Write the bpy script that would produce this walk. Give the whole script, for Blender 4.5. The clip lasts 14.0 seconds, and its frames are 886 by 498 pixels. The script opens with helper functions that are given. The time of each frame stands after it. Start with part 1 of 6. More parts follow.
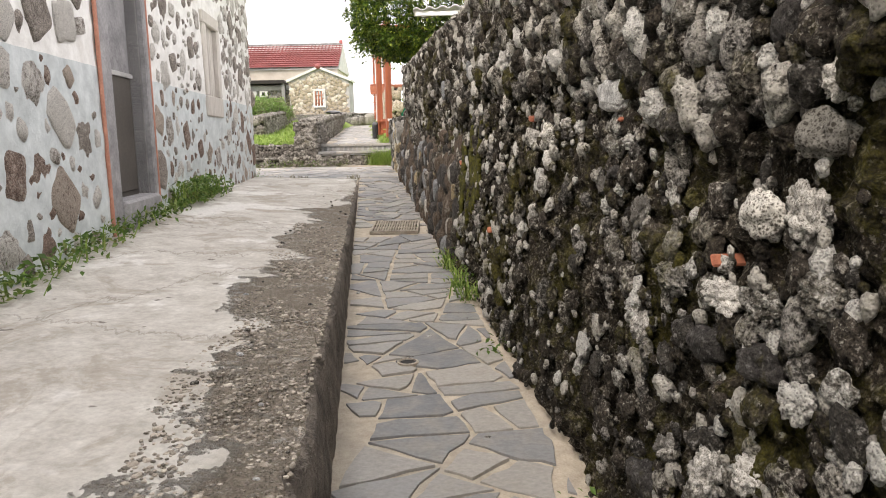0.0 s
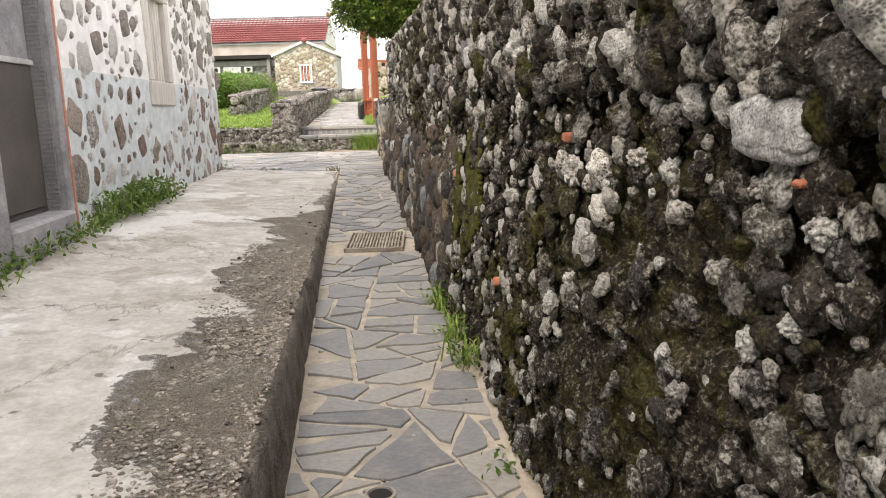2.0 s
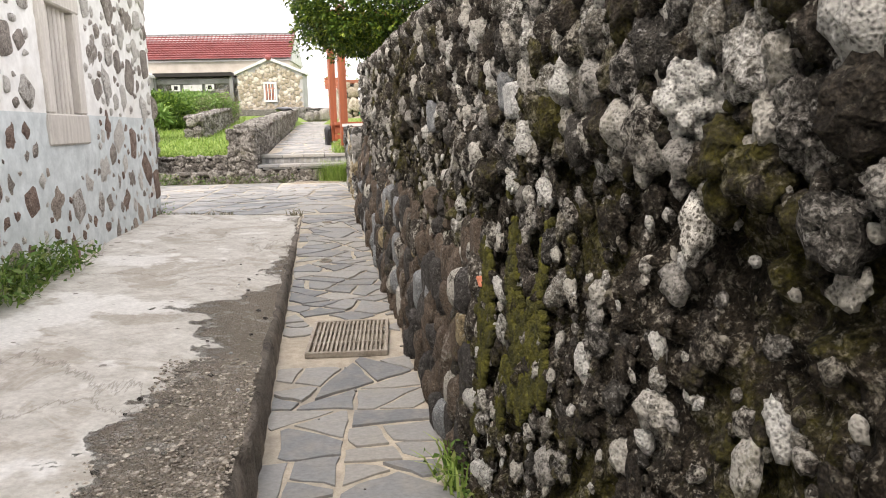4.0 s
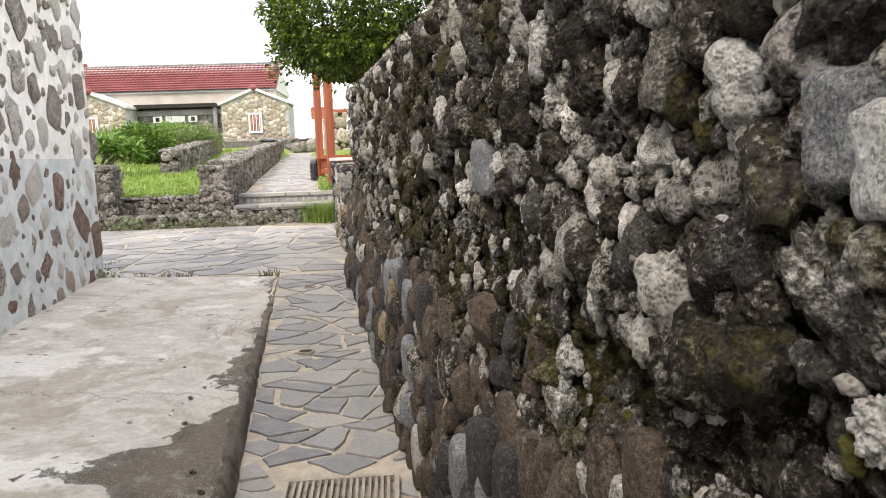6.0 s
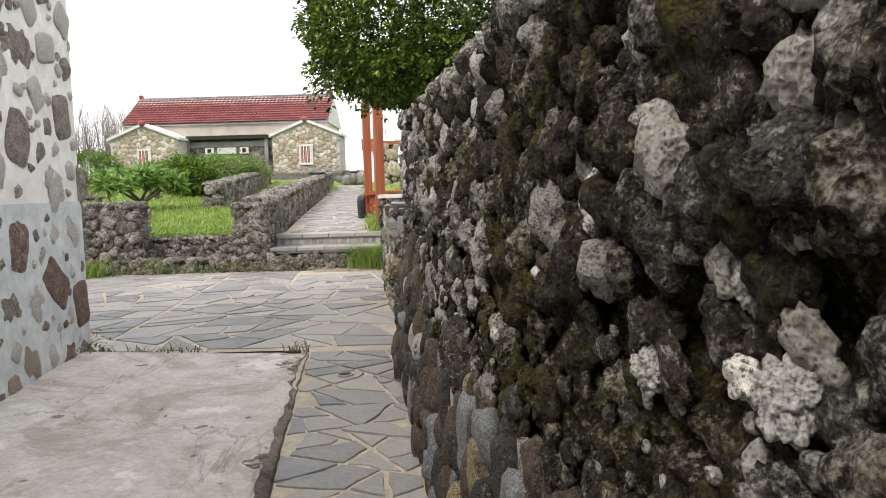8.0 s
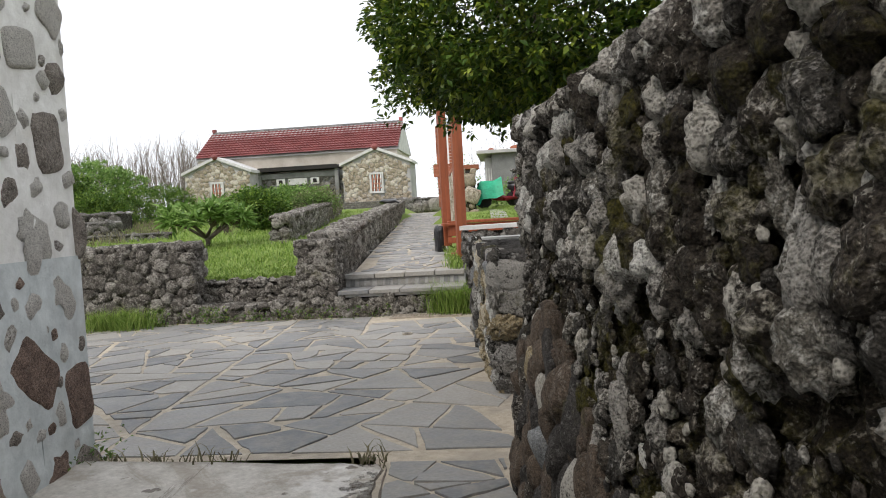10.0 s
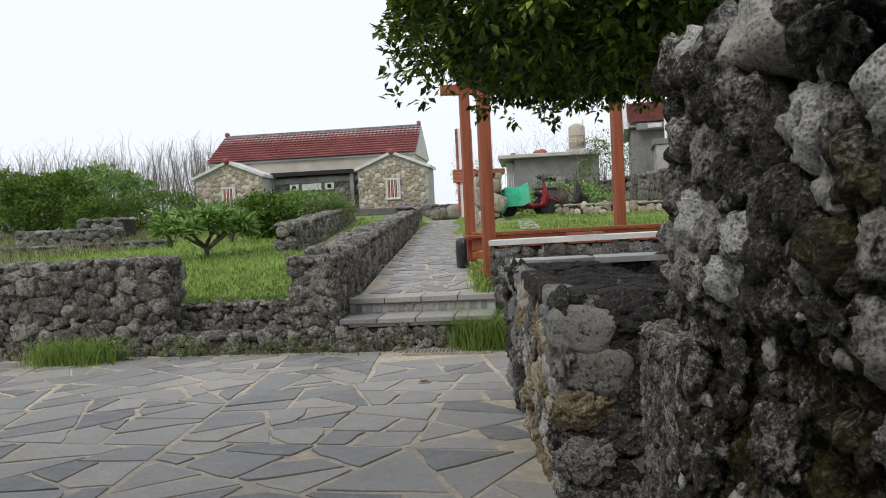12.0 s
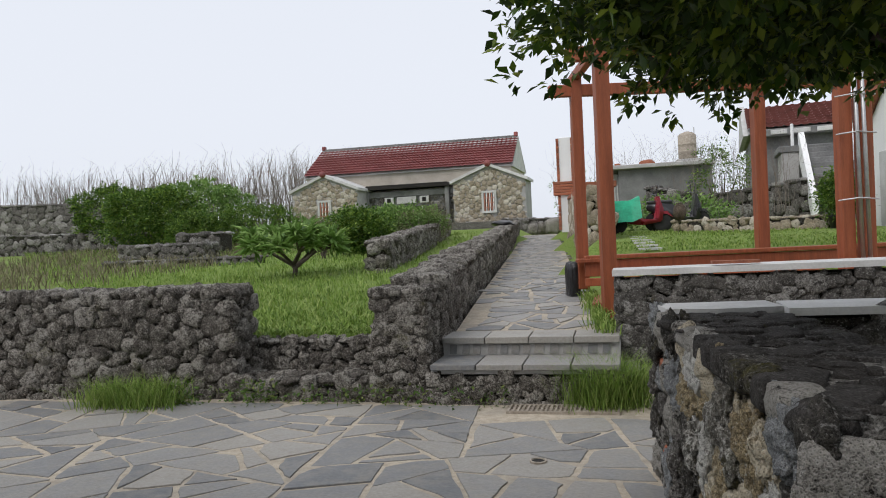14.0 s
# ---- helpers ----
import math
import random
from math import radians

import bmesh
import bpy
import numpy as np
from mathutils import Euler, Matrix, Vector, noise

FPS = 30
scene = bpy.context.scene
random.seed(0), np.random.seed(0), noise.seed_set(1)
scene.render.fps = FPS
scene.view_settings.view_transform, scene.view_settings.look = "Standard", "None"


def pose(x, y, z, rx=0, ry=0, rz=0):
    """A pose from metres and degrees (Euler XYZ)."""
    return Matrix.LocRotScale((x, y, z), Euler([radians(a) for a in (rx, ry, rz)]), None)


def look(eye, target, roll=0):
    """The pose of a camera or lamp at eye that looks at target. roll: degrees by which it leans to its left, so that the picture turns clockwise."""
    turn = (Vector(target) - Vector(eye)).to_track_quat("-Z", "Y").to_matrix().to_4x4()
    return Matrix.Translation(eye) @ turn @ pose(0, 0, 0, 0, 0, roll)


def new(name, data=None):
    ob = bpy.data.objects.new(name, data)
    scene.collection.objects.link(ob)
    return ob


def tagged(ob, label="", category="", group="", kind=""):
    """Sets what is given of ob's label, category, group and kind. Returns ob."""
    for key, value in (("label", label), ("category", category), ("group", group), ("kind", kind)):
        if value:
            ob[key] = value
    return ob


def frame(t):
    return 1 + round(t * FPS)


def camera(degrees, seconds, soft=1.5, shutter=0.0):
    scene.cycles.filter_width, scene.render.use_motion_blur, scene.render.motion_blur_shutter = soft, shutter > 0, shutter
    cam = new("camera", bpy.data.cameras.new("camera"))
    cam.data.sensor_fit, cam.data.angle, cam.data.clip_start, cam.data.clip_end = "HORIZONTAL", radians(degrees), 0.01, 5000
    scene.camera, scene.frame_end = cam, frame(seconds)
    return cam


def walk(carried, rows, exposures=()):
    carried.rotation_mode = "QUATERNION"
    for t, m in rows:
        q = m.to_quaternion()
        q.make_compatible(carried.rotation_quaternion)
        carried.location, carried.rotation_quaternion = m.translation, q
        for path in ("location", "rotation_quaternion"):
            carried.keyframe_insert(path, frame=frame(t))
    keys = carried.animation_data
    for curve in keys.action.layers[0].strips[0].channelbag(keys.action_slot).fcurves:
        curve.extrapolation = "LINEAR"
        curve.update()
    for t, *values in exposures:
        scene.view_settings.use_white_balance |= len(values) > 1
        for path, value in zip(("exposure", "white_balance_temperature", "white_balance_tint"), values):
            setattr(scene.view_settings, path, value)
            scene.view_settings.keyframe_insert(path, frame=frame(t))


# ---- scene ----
cam = camera(62.3, 14.0, 1.0)
METRES, EYE, TILT, LEAN, TURN = 11.0, 1.5, -3.0, 0.0, 0.0
ROWS = [
    (0.0, 0.0, 0.0, 0.0, -0.12, -5.78, 1.15),
    (0.5, 0.003, 0.0198, 0.0038, 0.02, -6.34, 1.9),
    (1.0, 0.0024, 0.0463, 0.0053, 0.0, -6.67, 2.08),
    (1.5, 0.0004, 0.079, 0.0133, -0.58, -7.38, 1.74),
    (2.0, 0.0025, 0.1148, 0.021, -0.74, -7.82, 1.59),
    (2.5, 0.0003, 0.15, 0.0235, -1.33, -7.29, 0.81),
    (3.0, -0.0055, 0.1876, 0.031, -2.28, -7.25, 0.96),
    (5.5, -0.0162, 0.3737, 0.0585, -3.83, -4.8, 1.88),
    (6.0, -0.0202, 0.4118, 0.0617, -4.2, -4.44, 2.16),
    (6.5, -0.0224, 0.4485, 0.0663, -3.97, -4.21, 1.87),
    (7.0, -0.0269, 0.4874, 0.07, -3.45, -3.76, 1.61),
    (7.5, -0.025, 0.5241, 0.0752, -1.95, -3.12, 1.92),
    (8.0, -0.028, 0.5575, 0.0778, -0.34, -1.88, 1.62),
    (8.5, -0.0352, 0.5922, 0.0824, 1.59, -0.96, 1.95),
    (9.0, -0.0406, 0.6271, 0.0861, 3.67, -0.04, 1.99),
    (11.5, -0.073, 0.8207, 0.1022, 5.76, 0.52, 3.11),
    (12.0, -0.0766, 0.8599, 0.1063, 6.46, 0.84, 2.48),
    (12.5, -0.0838, 0.8975, 0.1118, 7.98, 0.85, 2.63),
    (13.0, -0.087, 0.9337, 0.1157, 10.38, 0.94, 2.7),
    (13.5, -0.0933, 0.9586, 0.1188, 12.33, 1.56, 2.31),
    (14.0, -0.1045, 0.9806, 0.1238, 13.82, 2.06, 1.91),
]
EXPOSURES = [(0.0, 1.2, 7150, 17), (3.0, 1.32, 7100, 17), (6.5, 1.2, 6900, 16), (9.0, .56, 6800, 14), (11.5, .08, 6480, 12), (13.0, -.15, 6430, 13), (14.0, -.22, 6450, 13)]
SKY, SUN = 0.10, 1.5
walk(cam, [(t, pose(0, 0, EYE, TILT, LEAN, TURN) @ pose(METRES * x, METRES * y, METRES * z, 90 + pitch, roll, yaw)) for t, x, y, z, yaw, pitch, roll in ROWS], EXPOSURES)

def lerp_table(pairs):
    xs, ys = zip(*pairs)
    return lambda v: float(np.interp(v, xs, ys))


# heights along the alley
lane_z = lerp_table([(-8, -.45), (0, .06), (2.4, .26), (4.5, .42), (6.3, .55), (8.3, .68), (9.8, .79), (10.8, .85), (11.5, .865), (17.5, .84), (30, .84)])
slab_edge_z = lerp_table([(-8, .5), (0, .62), (1.6, .67), (3.3, .70), (6, .72), (7.8, .77), (9.5, .82), (11.3, .87)])
slab_wall_z = lerp_table([(-8, .6), (0, .74), (3.6, .80), (5, .87), (6.6, .91), (11.5, .93)])
wall_top_z = lerp_table([(-8, 2.3), (2, 2.36), (5.5, 2.41), (7.3, 2.44), (11, 2.49)])


def curb_x(y):
    return -.42 - .095 * (y - 2.4)


def house_x(y):
    return -2.37 - .0955 * (y - 5.55)


def wall_x(y):
    return .58 - .125 * (y - 2.33)


# ---------------------------------------------------------------- world and sun
world = bpy.data.worlds.new("overcast_sky")
scene.world = world
world.use_nodes = True
wn, wl = world.node_tree.nodes, world.node_tree.links
wn.clear()
sky = wn.new("ShaderNodeTexSky")
sky.sky_type, sky.sun_disc = "NISHITA", False
sky.sun_elevation, sky.sun_rotation = radians(52), radians(215)
sky.air_density, sky.dust_density, sky.ozone_density = 1.0, 4.0, 1.0
grey = wn.new("ShaderNodeHueSaturation")
grey.inputs["Saturation"].default_value = 0.35
cloud = wn.new("ShaderNodeMixRGB")
cloud.inputs["Fac"].default_value = 0.8
cloud.inputs["Color2"].default_value = (10.9, 11.6, 12.4, 1)
back, out = wn.new("ShaderNodeBackground"), wn.new("ShaderNodeOutputWorld")
back.inputs["Strength"].default_value = SKY
wl.new(sky.outputs["Color"], grey.inputs["Color"])
wl.new(grey.outputs["Color"], cloud.inputs["Color1"])
wl.new(cloud.outputs["Color"], back.inputs["Color"])
wl.new(back.outputs["Background"], out.inputs["Surface"])
sun_data = bpy.data.lights.new("sun", "SUN")
sun_data.energy, sun_data.angle, sun_data.color = SUN, radians(25), (1, .97, .92)
sun = new("sun", sun_data)
sun.matrix_world = look((-12, -12, 24), (0, 6, 0))


# ---------------------------------------------------------------- materials
class Nodes:
    """A principled material with short-hands for its texture nodes."""

    def __init__(self, name, rough=.85, metal=0.0, spec=.4):
        self.m = bpy.data.materials.new(name)
        self.m.use_nodes = True
        self.t = self.m.node_tree
        self.b = self.t.nodes["Principled BSDF"]
        self.b.inputs["Roughness"].default_value = rough
        self.b.inputs["Metallic"].default_value = metal
        self.b.inputs["Specular IOR Level"].default_value = spec
        self.pos = self.t.nodes.new("ShaderNodeNewGeometry")
        self.heights = []

    def n(self, kind, **ins):
        node = self.t.nodes.new(kind)
        for k, v in ins.items():
            self.put(node.inputs[k.replace("_", " ")], v)
        return node

    def put(self, socket, v):
        if isinstance(v, bpy.types.NodeSocket):
            self.t.links.new(v, socket)
        elif isinstance(v, tuple) and len(v) == 3 and socket.type == "RGBA":
            socket.default_value = (*v, 1)
        else:
            socket.default_value = v

    def where(self, stretch=(1, 1, 1), local=False):
        src = self.n("ShaderNodeTexCoord").outputs["Object"] if local else self.pos.outputs["Position"]
        if stretch == (1, 1, 1):
            return src
        mp = self.n("ShaderNodeMapping", Vector=src)
        mp.inputs["Scale"].default_value = stretch
        return mp.outputs["Vector"]

    def noise(self, scale, detail=6.0, rough=.6, stretch=(1, 1, 1), local=False, twist=0.0):
        nd = self.n("ShaderNodeTexNoise", Scale=scale, Detail=detail, Roughness=rough, Distortion=twist)
        self.t.links.new(self.where(stretch, local), nd.inputs["Vector"])
        return nd.outputs["Fac"]

    def cells(self, scale, feature="F1", stretch=(1, 1, 1), out="Distance"):
        nd = self.n("ShaderNodeTexVoronoi", Scale=scale)
        nd.feature = feature
        self.t.links.new(self.where(stretch), nd.inputs["Vector"])
        return nd.outputs[out]

    def ramp(self, fac, stops):
        nd = self.n("ShaderNodeValToRGB", Fac=fac)
        e = nd.color_ramp.elements
        while len(e) < len(stops):
            e.new(.5)
        for el, (p, c) in zip(e, stops):
            el.position = p
            el.color = (c, c, c, 1) if isinstance(c, (int, float)) else (*c, 1)
        return nd.outputs["Color"]

    def math(self, op, a, b=0.0, c=0.0):
        nd = self.n("ShaderNodeMath")
        nd.operation = op
        for s, v in zip(nd.inputs, (a, b, c)):
            self.put(s, v)
        return nd.outputs[0]

    def mix(self, fac, a, b, how="MIX"):
        nd = self.n("ShaderNodeMixRGB", Fac=fac, Color1=a, Color2=b)
        nd.blend_type = how
        return nd.outputs[0]

    def rnd(self):
        """One random number for each piece, whether it is an object or an island of a joined mesh."""
        o = self.n("ShaderNodeObjectInfo").outputs["Random"]
        return self.math("FRACT", self.math("ADD", o, self.pos.outputs["Random Per Island"]))

    def relief(self, height, strength=.5, dist=.01):
        nd = self.n("ShaderNodeBump", Height=height, Strength=strength, Distance=dist)
        if self.heights:
            self.t.links.new(self.heights[-1], nd.inputs["Normal"])
        self.heights.append(nd.outputs["Normal"])

    def done(self, colour, rough=None):
        self.put(self.b.inputs["Base Color"], colour)
        if rough is not None:
            self.put(self.b.inputs["Roughness"], rough)
        if self.heights:
            self.t.links.new(self.heights[-1], self.b.inputs["Normal"])
        return self.m


def rough_paint(name, a, b, scale=5, fine=70, rough=.85, bump=.4, dist=.004, vary=.25, metal=0.0, stretch=(1, 1, 1), spec=.4):
    """Two tones at two scales with a fine relief and a shift from piece to piece."""
    s = Nodes(name, rough, metal, spec)
    n1, n2 = s.noise(scale, 6, stretch=stretch), s.noise(fine, 4, stretch=stretch)
    f = s.math("ADD", s.math("MULTIPLY", n1, .65), s.math("MULTIPLY", n2, .35))
    col = s.ramp(f, [(.36, a), (.64, b)])
    if vary:
        v = s.math("MULTIPLY_ADD", s.rnd(), vary * 2, 1 - vary)
        col = s.mix(1.0, col, v, "MULTIPLY")
    s.relief(n2, bump, dist)
    return s.done(col, s.ramp(n1, [(.3, rough - .08), (.7, min(1, rough + .06))]))


def rock(name, dark, mid, pale, pale_at=.58, moss=.0, pore=120, pore_depth=.006, spread=.5, lichen=(.5, .5, .46), speck=.55):
    s = Nodes(name, .95, 0, .2)
    r = s.rnd()
    big, med, fine, grit = s.noise(2.2, 5), s.noise(14, 8, .72), s.noise(70, 7, .75), s.noise(210, 4, .7)
    col = s.ramp(s.math("ADD", s.math("MULTIPLY", med, .45), s.math("MULTIPLY", fine, .55)), [(.40, dark), (.58, mid)])
    col = s.mix(1.0, col, s.ramp(grit, [(.32, .3), (.66, 1.75)]), "MULTIPLY")
    patch = s.noise(26, 8, .75, twist=.6)
    mask = s.math("ADD", s.math("MULTIPLY", med, .3), s.math("MULTIPLY_ADD", r, spread, s.math("ADD", s.math("MULTIPLY", patch, .35), s.math("MULTIPLY", fine, .35))))
    mask = s.ramp(s.math("SUBTRACT", mask, spread * .5), [(pale_at - .045, 0.0), (pale_at + .035, 1.0)])
    # pore shade put into the pale colour, on top of the relief below
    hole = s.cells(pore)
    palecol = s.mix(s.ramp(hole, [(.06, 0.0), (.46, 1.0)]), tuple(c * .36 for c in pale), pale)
    palecol = s.mix(1.0, palecol, s.ramp(fine, [(.33, .75), (.62, 1.1)]), "MULTIPLY")
    col = s.mix(mask, col, palecol)
    spots = s.ramp(s.noise(62, 6, .7), [(.565, 0.0), (.62, 1.0)])
    col = s.mix(s.math("MULTIPLY", spots, speck), col, lichen)
    if moss:
        g = s.ramp(s.math("ADD", s.math("MULTIPLY", big, .6), s.math("MULTIPLY", s.noise(26, 6, .7), .4)), [(.60 - moss * .3, 0.0), (.70 - moss * .3, 1.0)])
        col = s.mix(s.math("MULTIPLY", g, .75), col, s.ramp(fine, [(.35, (.016, .015, .004)), (.66, (.13, .118, .016))]))
    s.relief(med, .6, .02)
    s.relief(patch, .7, .014)
    s.relief(fine, 1.0, .014)
    s.relief(hole, .9, pore_depth)
    s.relief(grit, .7, .004)
    return s.done(col)


def honeycomb(name, ridge, pit, scale=105, stain=.5):
    """Fossil coral: pale raised walls round small cells with their shade painted dark, stained black in patches."""
    s = Nodes(name, .95, 0, .2)
    r = s.rnd()
    bend = s.n("ShaderNodeTexNoise", Scale=35.0, Detail=3.0)
    moved = s.n("ShaderNodeVectorMath", Vector=bend.outputs["Color"])
    moved.operation = "SCALE"
    moved.inputs["Scale"].default_value = .012
    place = s.n("ShaderNodeVectorMath", Vector=s.where())
    place.operation = "ADD"
    s.t.links.new(moved.outputs[0], place.inputs[1])
    cell = s.n("ShaderNodeTexVoronoi", Scale=scale)
    cell.feature = "DISTANCE_TO_EDGE"
    s.t.links.new(place.outputs[0], cell.inputs["Vector"])
    # one mask sinks the cells and paints the shade inside them
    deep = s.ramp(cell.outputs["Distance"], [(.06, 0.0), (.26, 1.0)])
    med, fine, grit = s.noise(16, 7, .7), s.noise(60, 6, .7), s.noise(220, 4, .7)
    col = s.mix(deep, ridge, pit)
    col = s.mix(1.0, col, s.ramp(fine, [(.3, .6), (.65, 1.15)]), "MULTIPLY")
    soot = s.ramp(s.math("ADD", s.math("MULTIPLY", med, .8), s.math("MULTIPLY", r, .25)), [(.45, 0.0), (.58, stain)])
    col = s.mix(soot, col, (.022, .019, .015))
    col = s.mix(s.ramp(s.noise(7, 6, .7), [(.60, 0.0), (.70, .6)]), col, (.13, .115, .03))
    s.relief(med, .6, .02)
    s.relief(deep, -1.0, .012)
    s.relief(grit, .6, .003)
    return s.done(col)


M_CORAL = rock("coral_stone", (.010, .008, .006), (.095, .081, .066), (.54, .515, .46), .535, .2, 120, .009, .34, (.54, .52, .45), .6)
M_CORAL_DARK = rock("mossy_dark_coral_stone", (.007, .006, .0045), (.056, .046, .035), (.38, .355, .30), .595, .36, 120, .010, .16, (.3, .28, .22), .3)
M_CORAL_GREY = rock("grey_porous_coral_stone", (.014, .0125, .0105), (.095, .088, .077), (.40, .38, .345), .545, .14, 150, .010, .2, (.46, .45, .42), .5)
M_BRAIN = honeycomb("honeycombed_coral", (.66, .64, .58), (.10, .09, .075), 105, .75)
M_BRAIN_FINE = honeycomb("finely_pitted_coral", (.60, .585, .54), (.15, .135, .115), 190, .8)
M_CORAL_PALE = rock("bleached_coral_stone", (.05, .044, .036), (.25, .235, .20), (.68, .665, .62), .475, .10, 150, .011, .2)
# this black holds the shade of deep gaps as well as dark lichen
M_MORTAR_DARK = rock("weathered_mortar_gap_black", (.007, .006, .004), (.058, .046, .033), (.38, .35, .29), .565, .42, 120, .010, .0, (.46, .43, .36), .55)
M_BASALT = rock("dark_basalt_cobble", (.022, .020, .018), (.075, .069, .064), (.22, .21, .20), .70, .05, 200, .002, .3, (.35, .35, .33), .3)
M_COBBLE = rock("brown_river_cobble", (.045, .034, .026), (.14, .108, .082), (.30, .28, .25), .70, .06, 200, .002, .35, (.35, .34, .3), .3)
M_GREYBLOCK = rock("grey_cut_stone", (.15, .155, .16), (.27, .28, .285), (.5, .5, .49), .66, .0, 160, .003, .1)
M_WHITEBLOCK = rock("white_cut_coral", (.32, .32, .31), (.55, .55, .53), (.72, .71, .69), .52, .0, 130, .004, .1)
M_YELLOW = rock("yellowish_coral_stone", (.11, .085, .05), (.40, .325, .20), (.60, .53, .40), .56, .0, 100, .008, .35)
M_GARDEN = rock("grey_garden_wall_stone", (.030, .026, .022), (.165, .148, .128), (.44, .415, .37), .53, .08, 110, .012, .08, (.42, .40, .36), .5)
# near-black wall core: the shade of gaps between stones is in its colour
M_GARDEN_CORE = rock("garden_wall_core_gap_shade", (.010, .009, .0075), (.045, .039, .032), (.25, .24, .22), .70, .1, 120, .006, .0)
M_HOUSESTONE = rock("house_wall_stone", (.12, .102, .088), (.36, .315, .275), (.62, .59, .54), .51, .0, 130, .004, .5, (.55, .52, .47), .5)
M_FARSTONE = rock("far_house_stone", (.17, .14, .10), (.38, .325, .24), (.58, .53, .44), .57, .0, 60, .004, .35)
M_RUIN = rock("ruin_stone", (.035, .032, .029), (.16, .148, .135), (.38, .365, .34), .56, .03, 100, .009, .16)
M_HOUSEBROWN = rock("brown_house_stone", (.09, .062, .050), (.29, .205, .165), (.44, .37, .31), .60, .0, 130, .004, .4, (.4, .36, .32), .3)
M_BRICK = rough_paint("red_brick", (.22, .07, .04), (.42, .16, .09), 20, 90, .9, .4, .003, .25)


def slate_material():
    s = Nodes("grey_slate", .62, 0, .4)
    n1, n2, n3 = s.noise(3, 5), s.noise(40, 6, .7, (1, 1.6, 1)), s.noise(9, 4)
    r = s.rnd()
    col = s.ramp(r, [(0, (.155, .16, .165)), (.35, (.225, .225, .222)), (.7, (.28, .272, .256)), (1, (.34, .32, .285))])
    col = s.mix(s.ramp(n3, [(.42, 0.0), (.72, .55)]), col, (.30, .275, .23))
    col = s.mix(1.0, col, s.ramp(n2, [(.3, .78), (.7, 1.15)]), "MULTIPLY")
    s.relief(n3, .25, .01)
    s.relief(n2, .35, .004)
    return s.done(col, s.ramp(n1, [(.3, .48), (.7, .75)]))


M_SLATE = slate_material()


def sand_material():
    s = Nodes("sandy_mortar", .95, 0, .2)
    n1, n2, n3 = s.noise(2.5, 5), s.noise(140, 4, .7), s.noise(14, 6, .65)
    col = s.ramp(s.math("ADD", s.math("MULTIPLY", n3, .6), s.math("MULTIPLY", n2, .4)), [(.35, (.33, .28, .215)), (.65, (.57, .50, .40))])
    col = s.mix(s.ramp(n1, [(.45, 0.0), (.7, .6)]), col, (.25, .235, .21))
    s.relief(n3, .5, .012)
    s.relief(n2, .5, .004)
    return s.done(col)


M_SAND = sand_material()


def concrete_material():
    """Old poured concrete: smooth pale skin, worn to dark aggregate along the kerb and in patches; local x runs across the slab, 0 at its kerb."""
    s = Nodes("worn_concrete", .9, 0, .3)
    xyz = s.n("ShaderNodeSeparateXYZ", Vector=s.n("ShaderNodeTexCoord").outputs["Object"])
    n1 = s.noise(1.3, 6, .6, local=True)
    n2, n3, grit = s.noise(6, 8, .7, local=True), s.noise(35, 6, .7), s.cells(95)
    blot = s.noise(1.7, 9, .68, (1, .8, 1), True, 1.2)
    pale = s.ramp(n2, [(.3, (.40, .37, .32)), (.7, (.64, .61, .555))])
    pale = s.mix(s.ramp(blot, [(.50, 0.0), (.56, .55), (.75, .8)]), pale, (.33, .285, .23))
    pale = s.mix(s.ramp(n1, [(.56, 0.0), (.60, .7)]), pale, (.74, .72, .68))
    pale = s.mix(1.0, pale, s.ramp(n3, [(.3, .80), (.7, 1.1)]), "MULTIPLY")
    seam = s.n("ShaderNodeTexVoronoi", Scale=.55)
    seam.feature = "DISTANCE_TO_EDGE"
    bent = s.n("ShaderNodeTexNoise", Scale=2.5, Detail=8.0, Roughness=.7)
    shifted = s.n("ShaderNodeVectorMath", Vector=s.where())
    shifted.operation = "ADD"
    s.t.links.new(bent.outputs["Color"], shifted.inputs[1])
    s.t.links.new(shifted.outputs[0], seam.inputs["Vector"])
    crack = s.ramp(seam.outputs["Distance"], [(.0, 1.0), (.007, 0.0)])
    pale = s.mix(s.math("MULTIPLY", crack, .55), pale, (.15, .125, .10))
    rubble = s.mix(s.ramp(s.math("ADD", s.math("MULTIPLY", grit, .6), s.math("MULTIPLY", s.cells(42), .4)), [(.2, 0.0), (.46, 1.0)]), (.70, .65, .575), (.30, .255, .20))
    rubble = s.mix(s.ramp(n3, [(.4, 0.0), (.65, 1.0)]), rubble, (.38, .32, .25))
    rubble = s.mix(s.ramp(s.noise(4.5, 8, .7, local=True), [(.46, 0.0), (.58, .7)]), rubble, (.37, .31, .245))
    rubble = s.mix(s.ramp(s.noise(7, 8, .72, local=True), [(.56, 0.0), (.62, .8)]), rubble, (.56, .52, .46))
    edge = s.math("ADD", xyz.outputs["X"], s.math("MULTIPLY", s.math("SUBTRACT", n1, .5), 1.5))
    edge = s.math("ADD", edge, s.math("MULTIPLY", s.math("SUBTRACT", n2, .5), .8))
    far = s.ramp(s.math("MULTIPLY_ADD", xyz.outputs["Y"], .1, .2), [(.70, 0.0), (.86, .45)])
    worn = s.ramp(s.math("ADD", s.math("SUBTRACT", edge, far), 1.0), [(.58, 0.0), (.68, 1.0)])
    col = s.mix(worn, pale, rubble)
    spots = s.ramp(s.noise(7.5, 3, .5), [(.69, 0.0), (.72, .8)])
    col = s.mix(spots, col, (.13, .11, .09))
    s.relief(n2, .35, .02)
